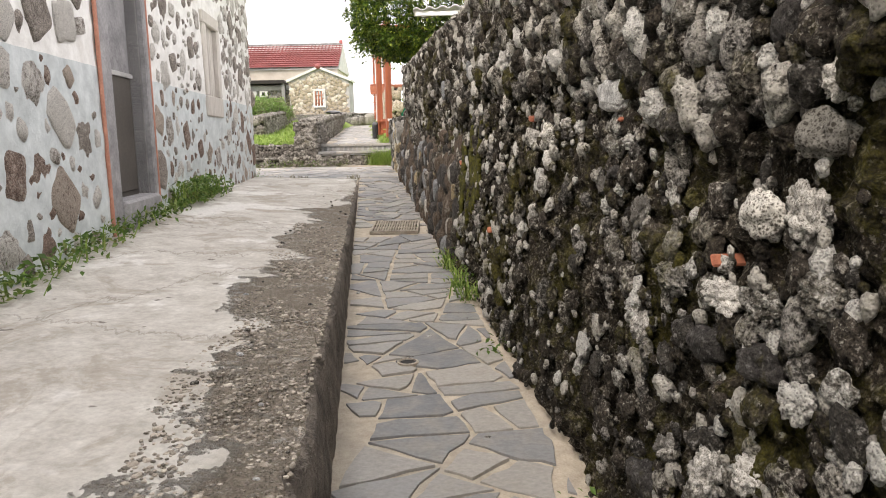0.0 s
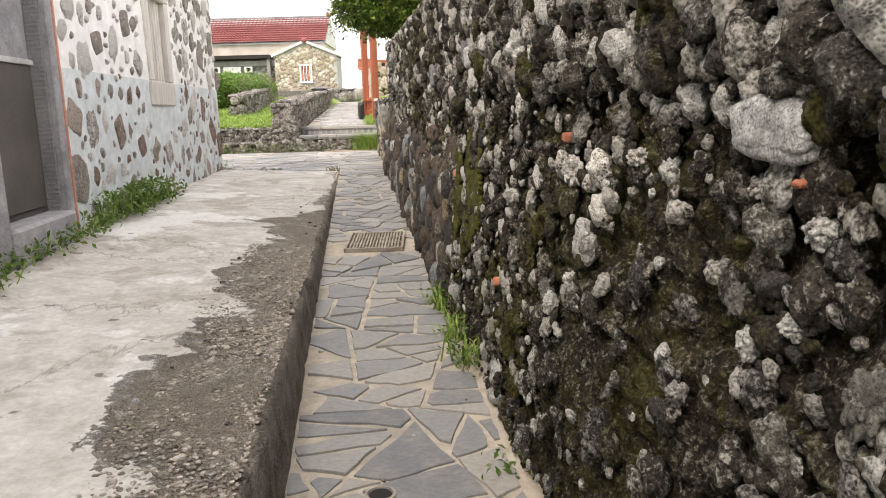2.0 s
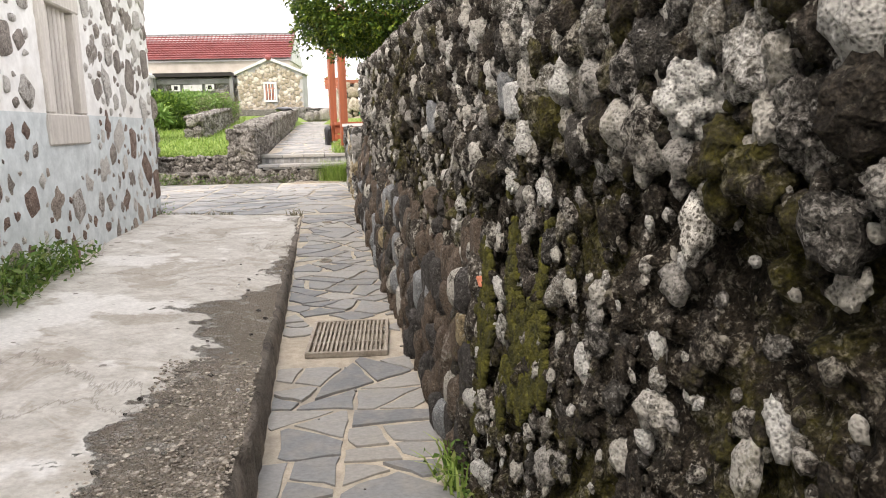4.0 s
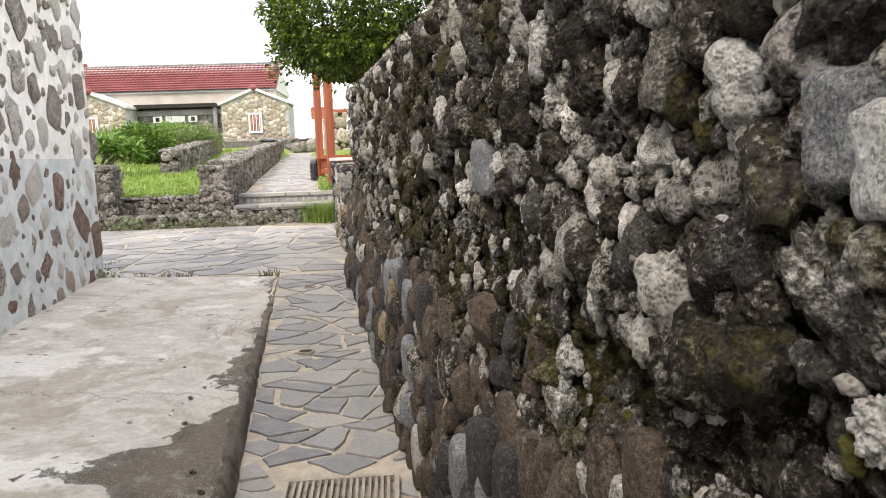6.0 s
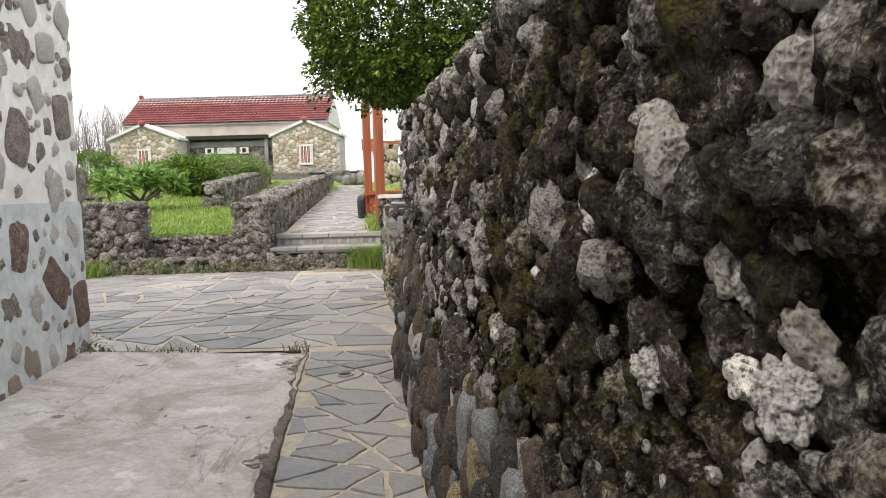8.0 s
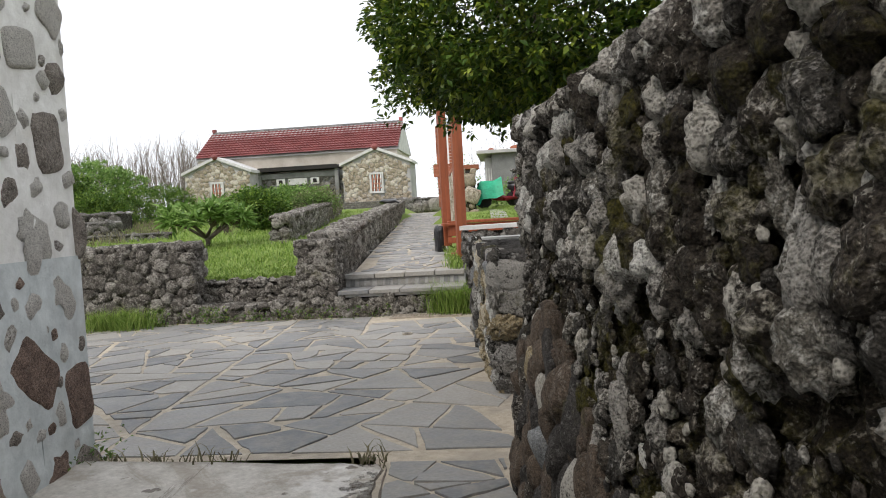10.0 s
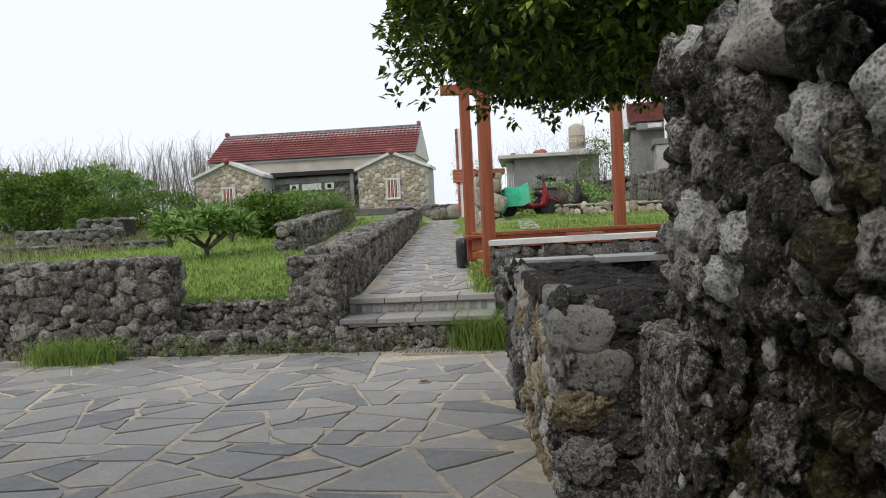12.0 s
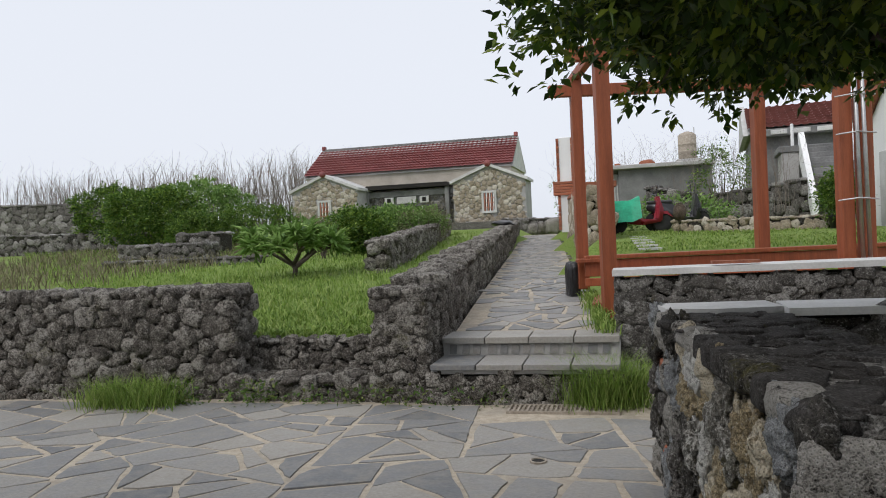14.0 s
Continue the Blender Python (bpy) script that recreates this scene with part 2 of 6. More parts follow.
    s.relief(s.math("MULTIPLY", worn, s.math("ADD", grit, n3)), 1.0, .03)
    s.relief(n3, .4, .004)
    return s.done(col)


M_CONCRETE = concrete_material()
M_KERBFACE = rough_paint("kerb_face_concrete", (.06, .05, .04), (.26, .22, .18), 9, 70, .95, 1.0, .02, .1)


def plaster_material(name, a, b, stain):
    s = Nodes(name, .9, 0, .25)
    n1, n2, n3 = s.noise(1.8, 6, .6), s.noise(9, 7, .65), s.noise(60, 4)
    col = s.ramp(n2, [(.32, a), (.66, b)])
    col = s.mix(s.ramp(n1, [(.55, 0.0), (.78, .6)]), col, stain)
    s.relief(n2, .5, .02)
    s.relief(n3, .4, .003)
    return s.done(col)


M_PLASTER = plaster_material("white_limewash", (.66, .645, .61), (.83, .82, .79), (.52, .46, .38))
M_PLASTER_BLUE = plaster_material("blue_grey_limewash", (.44, .475, .475), (.62, .655, .65), (.36, .35, .33))
M_DOOR = rough_paint("painted_door_panel", (.055, .047, .040), (.095, .083, .073), 3, 60, .75, .2, .002, .1)
M_DOORFRAME = rough_paint("grey_stone_jamb", (.16, .155, .16), (.33, .32, .32), 6, 50, .9, .5, .006, .15)
M_REDEDGE = rough_paint("faded_red_paint", (.36, .15, .10), (.55, .26, .18), 12, 70, .85, .3, .002, .1)
M_SHUTTER = rough_paint("bleached_shutter", (.42, .385, .34), (.62, .58, .53), 6, 60, .85, .4, .003, .1, stretch=(4, 4, .6))
M_WOOD = rough_paint("red_stained_timber", (.21, .055, .022), (.36, .10, .042), 3, 30, .55, .3, .003, .12, stretch=(6, 6, .5))
M_TILE = rough_paint("red_roof_tile", (.20, .05, .048), (.34, .105, .10), 1.2, 9, .6, .2, .003, .3)
M_TILE_DARK = rough_paint("brown_roof_tile", (.16, .055, .045), (.27, .10, .085), 2, 9, .65, .2, .003, .3)
M_CEMENT = rough_paint("grey_cement", (.30, .295, .285), (.47, .46, .445), 1.5, 25, .9, .3, .004, .1)
M_CREAM = rough_paint("cream_render", (.36, .32, .27), (.50, .46, .40), 1.2, 20, .9, .3, .004, .1)
M_CAP = rough_paint("pale_cement_cap", (.46, .455, .44), (.64, .635, .62), 3, 50, .88, .4, .004, .1)
M_CEMENT_DARK = rough_paint("stained_cement", (.12, .12, .12), (.26, .26, .255), 1.3, 20, .92, .3, .005, .1)
M_WHITE = rough_paint("white_paint", (.70, .70, .70), (.82, .82, .81), 1, 30, .7, .1, .002, .05)
# near black: painted shade inside openings; also dark trim, lids and writing
M_DARK = rough_paint("shade_and_trim_black", (.012, .011, .010), (.03, .027, .024), 3, 30, .9, .1, .002, .1)
M_BARK = rough_paint("grey_bark", (.06, .048, .038), (.15, .125, .10), 9, 60, .95, .8, .01, .2, stretch=(1, 1, .3))
M_TWIG = rough_paint("bare_twig", (.12, .10, .085), (.22, .19, .165), 9, 60, .95, .3, .004, .3)
M_IRON = rough_paint("rusty_iron_grating", (.25, .21, .165), (.48, .43, .36), 14, 90, .8, .5, .003, .15, .3)
M_RUBBER = rough_paint("black_rubber", (.015, .015, .015), (.035, .035, .035), 12, 90, .8, .3, .002, .1)
M_REDPAINT = rough_paint("red_bodywork", (.25, .012, .025), (.34, .02, .04), 2, 30, .3, .05, .001, .1, spec=.6)
M_BLACKPAINT = rough_paint("black_bodywork", (.02, .02, .022), (.04, .04, .043), 2, 30, .32, .05, .001, .1, spec=.6)
M_TARP = rough_paint("green_tarpaulin", (.0, .24, .12), (.01, .40, .22), 4, 20, .45, .4, .02, .0)
M_STEEL = rough_paint("galvanised_steel", (.38, .38, .38), (.55, .55, .55), 8, 60, .45, .2, .001, .1, .8)
M_BAG = rough_paint("black_plastic", (.012, .012, .013), (.03, .03, .032), 8, 40, .35, .5, .01, .1)
M_FLOORTILE = rough_paint("red_floor_tile", (.28, .07, .045), (.38, .11, .07), 6, 50, .6, .2, .002, .1)
M_SOIL = rough_paint("dark_soil", (.07, .05, .035), (.15, .115, .085), 7, 60, .98, .7, .02, .1)
M_MOSS = rough_paint("yellow_green_moss", (.022, .022, .005), (.125, .12, .014), 18, 160, .98, 1.0, .02, .35)
M_AGGREGATE = rough_paint("bared_aggregate", (.22, .185, .145), (.46, .41, .345), 40, 200, .95, .8, .006, .55)
M_MARK = rough_paint("white_lettering", (.7, .7, .68), (.8, .8, .78), 8, 60, .8, .1, .001, .0)


def leaf_material(name, a, b, c, rough=.45):
    s = Nodes(name, rough, 0, .4)
    col = s.ramp(s.pos.outputs["Random Per Island"], [(0, a), (.55, b), (1, c)])
    col = s.mix(s.ramp(s.noise(2.4, 3), [(.4, 0.0), (.7, .35)]), col, a)
    s.b.inputs["Subsurface Weight"].default_value = 0
    tr = s.n("ShaderNodeBsdfTranslucent", Color=col)
    m = s.done(col)
    mixer = s.n("ShaderNodeMixShader", Fac=.3)
    s.t.links.new(s.b.outputs[0], mixer.inputs[1])
    s.t.links.new(tr.outputs[0], mixer.inputs[2])
    s.t.links.new(mixer.outputs[0], s.t.nodes["Material Output"].inputs["Surface"])
    return m


M_LEAF_TREE = leaf_material("glossy_green_leaf", (.018, .042, .006), (.065, .13, .012), (.27, .33, .038))
M_LEAF_HEDGE = leaf_material("hedge_leaf", (.03, .075, .011), (.10, .195, .026), (.26, .36, .06), .55)
M_LEAF_LIGHT = leaf_material("pale_green_leaf", (.10, .19, .04), (.20, .34, .08), (.33, .46, .15), .5)
M_GRASS = leaf_material("grass_blade", (.10, .17, .028), (.22, .34, .06), (.38, .45, .14), .7)
M_WEED = leaf_material("weed_leaf", (.05, .10, .015), (.10, .19, .03), (.22, .25, .07), .6)
M_DRY = leaf_material("dry_brush_leaf", (.10, .09, .05), (.19, .17, .10), (.28, .25, .16), .8)
M_FRINGE = leaf_material("yellow_flower", (.5, .35, .03), (.6, .45, .05), (.7, .55, .08), .6)


def lawn_material():
    s = Nodes("lawn_turf", .95, 0, .2)
    n1, n2, n3 = s.noise(.35, 6, .6), s.noise(3, 6, .7), s.noise(30, 5, .7)
    col = s.ramp(n3, [(.3, (.10, .165, .03)), (.7, (.25, .35, .085))])
    col = s.mix(s.ramp(n2, [(.45, 0.0), (.7, .6)]), col, (.19, .21, .075))
    col = s.mix(s.ramp(n1, [(.55, 0.0), (.75, .5)]), col, (.22, .19, .11))
    s.relief(n3, .8, .04)
    return s.done(col)


M_LAWN = lawn_material()


# ---------------------------------------------------------------- mesh helpers
def mesh_of(name, verts, faces, material, smooth=False):
    me = bpy.data.meshes.new(name)
    me.from_pydata([tuple(v) for v in verts], [], faces)
    me.materials.append(material)
    if smooth:
        me.polygons.foreach_set("use_smooth", [True] * len(me.polygons))
    me.update()
    return me


def part(name, bm, material, parent, label="", smooth=False):
    """Links a bmesh, or ready mesh data, as one mesh object under a thing or a part."""
    if isinstance(bm, bmesh.types.BMesh):
        me = bpy.data.meshes.new(name)
        bmesh.ops.recalc_face_normals(bm, faces=bm.faces)
        bm.to_mesh(me)
        bm.free()
        me.materials.append(material)
        if smooth:
            me.polygons.foreach_set("use_smooth", [True] * len(me.polygons))
    else:
        me = bm
    ob = new(name, me)
    ob.parent = parent
    if label:
        ob["label"] = label
    return ob


def thing(name, m=None, label="", category="", group="", kind=""):
    ob = new(name)
    ob.empty_display_size = .1
    if m is not None:
        ob.matrix_world = m
    return tagged(ob, label, category, group, kind)


def setting(name, me, label="", category=""):
    return tagged(new(name, me), label, category, "", "structure")


def box(x0, x1, y0, y1, z0, z1, bevel=.01, bm=None, segs=1):
    """A bevelled box, alone or added to a bmesh."""
    one = bmesh.new()
    bmesh.ops.create_cube(one, size=1, matrix=Matrix.Translation(((x0 + x1) / 2, (y0 + y1) / 2, (z0 + z1) / 2)) @ Matrix.Diagonal((x1 - x0, y1 - y0, z1 - z0, 1)))
    if bevel:
        bmesh.ops.bevel(one, geom=list(one.edges), offset=bevel, segments=segs, affect="EDGES", profile=.5)
    if bm is None:
        return one
    add(bm, one)
    return bm


def add(bm, one, m=None):
    if m is not None:
        bmesh.ops.transform(one, matrix=m, verts=one.verts)
    me = bpy.data.meshes.new("tmp")
    one.to_mesh(me)
    one.free()
    bm.from_mesh(me)
    bpy.data.meshes.remove(me)


def tube(points, radii, sides=6, bm=None):
    """A tapered tube along points."""
    bm = bm or bmesh.new()
    pts = [Vector(p) for p in points]
    rings = []
    for i, p in enumerate(pts):
        d = (pts[min(i + 1, len(pts) - 1)] - pts[max(i - 1, 0)]).normalized()
        a = d.orthogonal().normalized()
        b = d.cross(a)
        r = radii[i] if isinstance(radii, (list, tuple)) else radii
        rings.append([bm.verts.new(p + (a * math.cos(k * math.tau / sides) + b * math.sin(k * math.tau / sides)) * r) for k in range(sides)])
    for r0, r1 in zip(rings, rings[1:]):
        for k in range(sides):
            bm.faces.new((r0[k], r0[(k + 1) % sides], r1[(k + 1) % sides], r1[k]))
    bm.faces.new(rings[0][::-1])
    bm.faces.new(rings[-1])
    return bm


def lathe(profile, sides=20, bm=None):
    """A turned shape from (radius, z) pairs."""
    bm = bm or bmesh.new()
    rings = [[bm.verts.new((r * math.cos(k * math.tau / sides), r * math.sin(k * math.tau / sides), z)) for k in range(sides)] for r, z in profile]
    for r0, r1 in zip(rings, rings[1:]):
        for k in range(sides):
            bm.faces.new((r0[k], r0[(k + 1) % sides], r1[(k + 1) % sides], r1[k]))
    bm.faces.new(rings[0][::-1])
    bm.faces.new(rings[-1])
    return bm


def extrude_poly(poly, x0, x1, axis=0, bm=None):
    """A prism of a polygon in the two other axes."""
    bm = bm or bmesh.new()

    def at(v, p):
        return (v, *p) if axis == 0 else (p[0], v, p[1]) if axis == 1 else (*p, v)
    a, b = [bm.verts.new(at(x0, p)) for p in poly], [bm.verts.new(at(x1, p)) for p in poly]
    n = len(poly)
    bm.faces.new(a[::-1])
    bm.faces.new(b)
    for k in range(n):
        bm.faces.new((a[k], a[(k + 1) % n], b[(k + 1) % n], b[k]))
    return bm


# ---------------------------------------------------------------- stones
def ico(level):
    bm = bmesh.new()
    bmesh.ops.create_icosphere(bm, subdivisions=level, radius=1)
    v = np.array([p.co[:] for p in bm.verts])
    f = [[p.index for p in q.verts] for q in bm.faces]
    bm.free()
    return v, f


FINE, MIDDLE, COARSE = ico(5), ico(3), ico(2)


def stone_shape(kind, seed, level):
    """Unit stone: x out of the wall, y along it, z up."""
    base, faces = level
    rng = random.Random(seed)
    o = Vector((rng.uniform(-50, 50), rng.uniform(-50, 50), rng.uniform(-50, 50)))
    res = []
    for p in base:
        v = Vector(p)
        if kind == "block":
            v = Vector([math.copysign(abs(c) ** .45, c) for c in v])
            v *= 1 + .14 * noise.noise(v * 1.5 + o) + .05 * noise.noise(v * 4.5 + o)
        elif kind == "cobble":
            v = Vector([math.copysign(abs(c) ** .85, c) for c in v])
            v *= 1 + .3 * noise.noise(v * 1.1 + o) + .1 * noise.noise(v * 3.0 + o) + .04 * noise.noise(v * 7 + o)
        elif kind == "knob":
            d = noise.voronoi(v * 2.3 + o)[0]
            w = .78 + .34 * noise.noise(v * 1.2 + o) + .36 * max(0, 1 - (d[0] * 1.5) ** 2)
            d = noise.voronoi(v * 5.5 + o)[0]
            v *= w + .11 * max(0, 1 - (d[0] * 1.4) ** 2) + .07 * noise.noise(v * 11 + o)
        elif kind == "brain":
            v *= .92 + .38 * noise.noise(v * 1.25 + o) + .16 * noise.noise(v * 2.8 + o) + .05 * noise.noise(v * 8 + o)
        else:
            ridge = 1 - 2 * abs(noise.noise(v * 2.1 + o))
            v *= .86 + .40 * noise.noise(v * 1.3 + o) + .22 * ridge + .2 * noise.noise(v * 4.5 + o) + .11 * noise.noise(v * 10 + o)
        res.append(v)
    return np.array(res), faces


SHAPES = {}
for _kind, _n in (("coral", 9), ("knob", 8), ("cobble", 8), ("block", 6), ("brain", 7)):
    SHAPES[_kind] = [(stone_shape(_kind, 31 * _i + len(_kind), FINE), stone_shape(_kind, 31 * _i + len(_kind), MIDDLE), stone_shape(_kind, 31 * _i + len(_kind), COARSE)) for _i in range(_n)]
STONE_MESH = {}


def stone_mesh(kind, i, level, material):
    key = (kind, i, level, material.name)
    if key not in STONE_MESH:
        v, f = SHAPES[kind][i][level]
        STONE_MESH[key] = mesh_of("stone", v, f, material, True)
    return STONE_MESH[key]


def stone_part(parent, kind, i, material, m, level=0, name="stone", label=""):
    ob = part(name, stone_mesh(kind, i, level, material), material, parent, label)
    ob.matrix_local = m
    return ob


def stones_joined(name, parent, material, items, level=1, label=""):
    """Many stones as one mesh: items are (kind, index, matrix)."""
    vs, fs, n = [], [], 0
    for kind, i, m in items:
        v, f = SHAPES[kind][i][level]
        a = np.array(m)
        vs.append(v @ a[:3, :3].T + a[:3, 3])
        fs.append(np.array(f) + n)
        n += len(v)
    if not vs:
        return None
    ob = part(name, mesh_of(name, np.vstack(vs), np.vstack(fs).tolist(), material, True), material, parent, label)
    ob["kind"] = "stuff"
    return ob


def dart(u0, u1, h0, h1, radii, rng, taken=(), aspect=1.0, tries=9, touch=.86):
    """Packs circles of falling radius into a rectangle: a list of (u, h, r). aspect > 1 makes room for upright stones."""
    done, grid, cell = [], {}, .09

    def cells(u, h, r):
        return [(a, c) for a in range(int((u - r) // cell), int((u + r) // cell) + 1) for c in range(int((h - r) // cell), int((h + r) // cell) + 1)]

    def record(c):
        for k in cells(*c):
            grid.setdefault(k, []).append(c)
    for u, h, r in taken:
        record((u, h / aspect, r))
    area = (u1 - u0) * (h1 - h0) / aspect
    for r in radii:
        for _ in range(int(tries * area / (r * r * 4))):
            u, h = rng.uniform(u0, u1), rng.uniform(h0, h1) / aspect
            if any((cu - u) ** 2 + (ch - h) ** 2 < ((cr + r) * touch) ** 2 for k in cells(u, h, r) for cu, ch, cr in grid.get(k, ())):
                continue
            done.append((u, h, r))
            record((u, h, r))
    return [(u, h * aspect, r) for u, h, r in done]


def rubble_wall(name, p, q, thick, z0, z1, label, radii=(.16, .13, .1, .07, .05), material=None, core=None, faces=("front",), parts_to=60, level=3, aspect=1.0,
                kinds=("coral", "brain", "block", "coral"), proud=.5, seed=1, category="stone wall", group="", top_radii=None, fine=.58):
    """A rubble wall from p to q, its front face on that line and its thickness to the left of the way from p to q. z0, z1: (at p, at q)."""
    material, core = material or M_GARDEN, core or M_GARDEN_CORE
    fine = .8 if level == 2 and fine == .58 else fine
    level = min(level, 2)
    radii = [r * fine for r in radii]
    top_radii = [r * fine for r in top_radii] if top_radii else radii
    parts_to = min(300, int(parts_to * 1.6))
    rng = random.Random(seed)
    d = Vector((q[0] - p[0], q[1] - p[1], 0))
    length = d.length
    root = thing(name, Matrix.Translation((p[0], p[1], 0)) @ Matrix.Rotation(math.atan2(d.y, d.x), 4, "Z"), label, category, group)
    nseg = max(2, int(length / .8))
    bm = bmesh.new()
    rows = []
    inset = .03
    for i in range(nseg + 1):
        s = i / nseg
        x, a, b = s * length, z0[0] + (z0[1] - z0[0]) * s, z1[0] + (z1[1] - z1[0]) * s
        x = min(max(x, inset), length - inset)
        rows.append([bm.verts.new(c) for c in ((x, inset, a - .2), (x, thick - inset, a - .2), (x, thick - inset, b - .04), (x, inset, b - .04))])
    for r0, r1 in zip(rows, rows[1:]):
        for k in range(4):
            bm.faces.new((r0[k], r0[(k + 1) % 4], r1[(k + 1) % 4], r1[k]))
    bm.faces.new(rows[0])
    bm.faces.new(rows[-1][::-1])
    # core coloured near black to stand for shade deep between the stones
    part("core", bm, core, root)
    items = []

    def put(pos, normal_axis, sign, r, asp):
        k = rng.choice(kinds)
        i = rng.randrange(len(SHAPES[k]))
        out, w, h = r * proud * rng.uniform(.8, 1.3), r * rng.uniform(.92, 1.22), r * asp * rng.uniform(.85, 1.12)
        spin = Matrix.Rotation(rng.uniform(-.5, .5), 4, "X")
        m = spin @ Matrix.Diagonal((out, w, h, 1))
        if normal_axis == "y":
            m = Matrix.Rotation(-math.pi / 2 * sign * -1, 4, "Z") @ m
        elif normal_axis == "z":
            m = Matrix.Rotation(-math.pi / 2, 4, "Y") @ m
        elif sign < 0:
            m = Matrix.Rotation(math.pi, 4, "Z") @ m
        items.append((r, k, i, Matrix.Translation(pos) @ m))

    def zs(x):
        s = x / length
        return z0[0] + (z0[1] - z0[0]) * s, z1[0] + (z1[1] - z1[0]) * s
    high = max(z1[0] - z0[0], z1[1] - z0[1])
    for side in faces:
        if side in ("front", "back"):
            for u, h, r in dart(0, length, 0, high, radii, rng, aspect=aspect, touch=.76):
                a, b = zs(u)
                if a + h > b - r * .4:
                    continue
                put((min(max(u, r * .7), length - r * .7), .02 if side == "front" else thick - .02, a + h), "y", -1 if side == "front" else 1, r, aspect)
        elif side == "top":
            for u, v, r in dart(0, length, .02, thick - .02, top_radii or radii, rng):
                put((min(max(u, r * .6), length - r * .6), min(max(v, r * .5), thick - r * .5), zs(u)[1] - .03), "z", 1, r, 1)
        elif side in ("start", "end"):
            x = 0 if side == "start" else length
            a, b = zs(x)
            for v, h, r in dart(.02, thick - .02, 0, b - a - .04, radii, rng, aspect=aspect):
                put((x + (.02 if side == "start" else -.02), min(max(v, r * .6), thick - r * .6), a + h), "x", -1 if side == "start" else 1, r, aspect)
    items.sort(key=lambda c: -c[0])
    for r, k, i, m in items[:parts_to]:
        stone_part(root, k, i, material, m, level)
    stones_joined("rubble_fill", root, material, [(k, i, m) for r, k, i, m in items[parts_to:]], level)
    return root


# ---------------------------------------------------------------- paving cells
def clip(poly, a, b, c):
    """Keeps the part of a polygon where a*x + b*y <= c."""
    res = []
    for i, p in enumerate(poly):
        q = poly[(i + 1) % len(poly)]
        dp, dq = a * p[0] + b * p[1] - c, a * q[0] + b * q[1] - c
        if dp <= 0:
            res.append(p)
        if dp * dq < 0:
            t = dp / (dp - dq)
            res.append((p[0] + (q[0] - p[0]) * t, p[1] + (q[1] - p[1]) * t))
    return res


def area_of(poly):
    return abs(sum(p[0] * poly[k - 1][1] - p[1] * poly[k - 1][0] for k, p in enumerate(poly))) / 2


def shatter(poly, goal, rng):
    """Breaks a polygon by slanting cuts across its length until its pieces are small enough."""
    if len(poly) < 3:
        return []
    if area_of(poly) < goal * rng.uniform(.75, 2.1):
        return [poly]
    pts = np.array(poly)
    mid = pts.mean(0)
    axis = np.linalg.svd(pts - mid)[2][0]
    turn = math.atan2(axis[1], axis[0]) + rng.gauss(0, .33)
    at = mid + axis * rng.uniform(-.16, .16) * np.ptp((pts - mid) @ axis)
    n = (math.cos(turn), math.sin(turn))
    c = n[0] * at[0] + n[1] * at[1]
    return shatter(clip(poly, n[0], n[1], c), goal, rng) + shatter(clip(poly, -n[0], -n[1], -c), goal, rng)


def paving(u0, u1, v0, v1, size, aspect, gap, rng, keep=lambda u, v: True, sides=()):
    """Crazy paving: broken slabs with some corners knocked off, shrunk by their joints. aspect > 1: wider in u. sides: lines a*u + b*v <= c that bound it."""
    cells = []
    for poly in shatter([(u0, v0 * aspect), (u1, v0 * aspect), (u1, v1 * aspect), (u0, v1 * aspect)], size * size * 2.6, rng):
        for _ in range(2):
            if len(poly) < 7 and rng.random() < .4:
                k = rng.randrange(len(poly))
                p, q, o = poly[k - 1], poly[(k + 1) % len(poly)], poly[k]
                a, b = rng.uniform(.08, .42), rng.uniform(.08, .42)
                poly = poly[:k] + [(o[0] + (p[0] - o[0]) * a, o[1] + (p[1] - o[1]) * a), (o[0] + (q[0] - o[0]) * b, o[1] + (q[1] - o[1]) * b)] + poly[k + 1:]
        poly = [(x, y / aspect) for x, y in poly]
        cx, cy = sum(x for x, _ in poly) / len(poly), sum(y for _, y in poly) / len(poly)
        if not keep(cx, cy):
            continue
        for a, b, c in sides:
            poly = clip(poly, a, b, c)
        if len(poly) < 3 or area_of(poly) < .004:
            continue
        cx, cy = sum(x for x, _ in poly) / len(poly), sum(y for _, y in poly) / len(poly)
        # inset every side by half a joint
        g = gap * rng.uniform(.35, .8)
        ins = poly
        for k in range(len(poly)):
            a, b = poly[k], poly[(k + 1) % len(poly)]
            nx, ny = b[1] - a[1], a[0] - b[0]
            ln = math.hypot(nx, ny)
            if ln < 1e-6:
                continue
            nx, ny = nx / ln, ny / ln
            if nx * (cx - a[0]) + ny * (cy - a[1]) > 0:
                nx, ny = -nx, -ny
            ins = clip(ins, nx, ny, nx * a[0] + ny * a[1] - g * rng.uniform(.6, 1.5))
            if len(ins) < 3:
                break
        clean = [p for k, p in enumerate(ins) if math.hypot(p[0] - ins[k - 1][0], p[1] - ins[k - 1][1]) > .012]
        if len(clean) >= 3:
            cells.append(clean)
    return cells


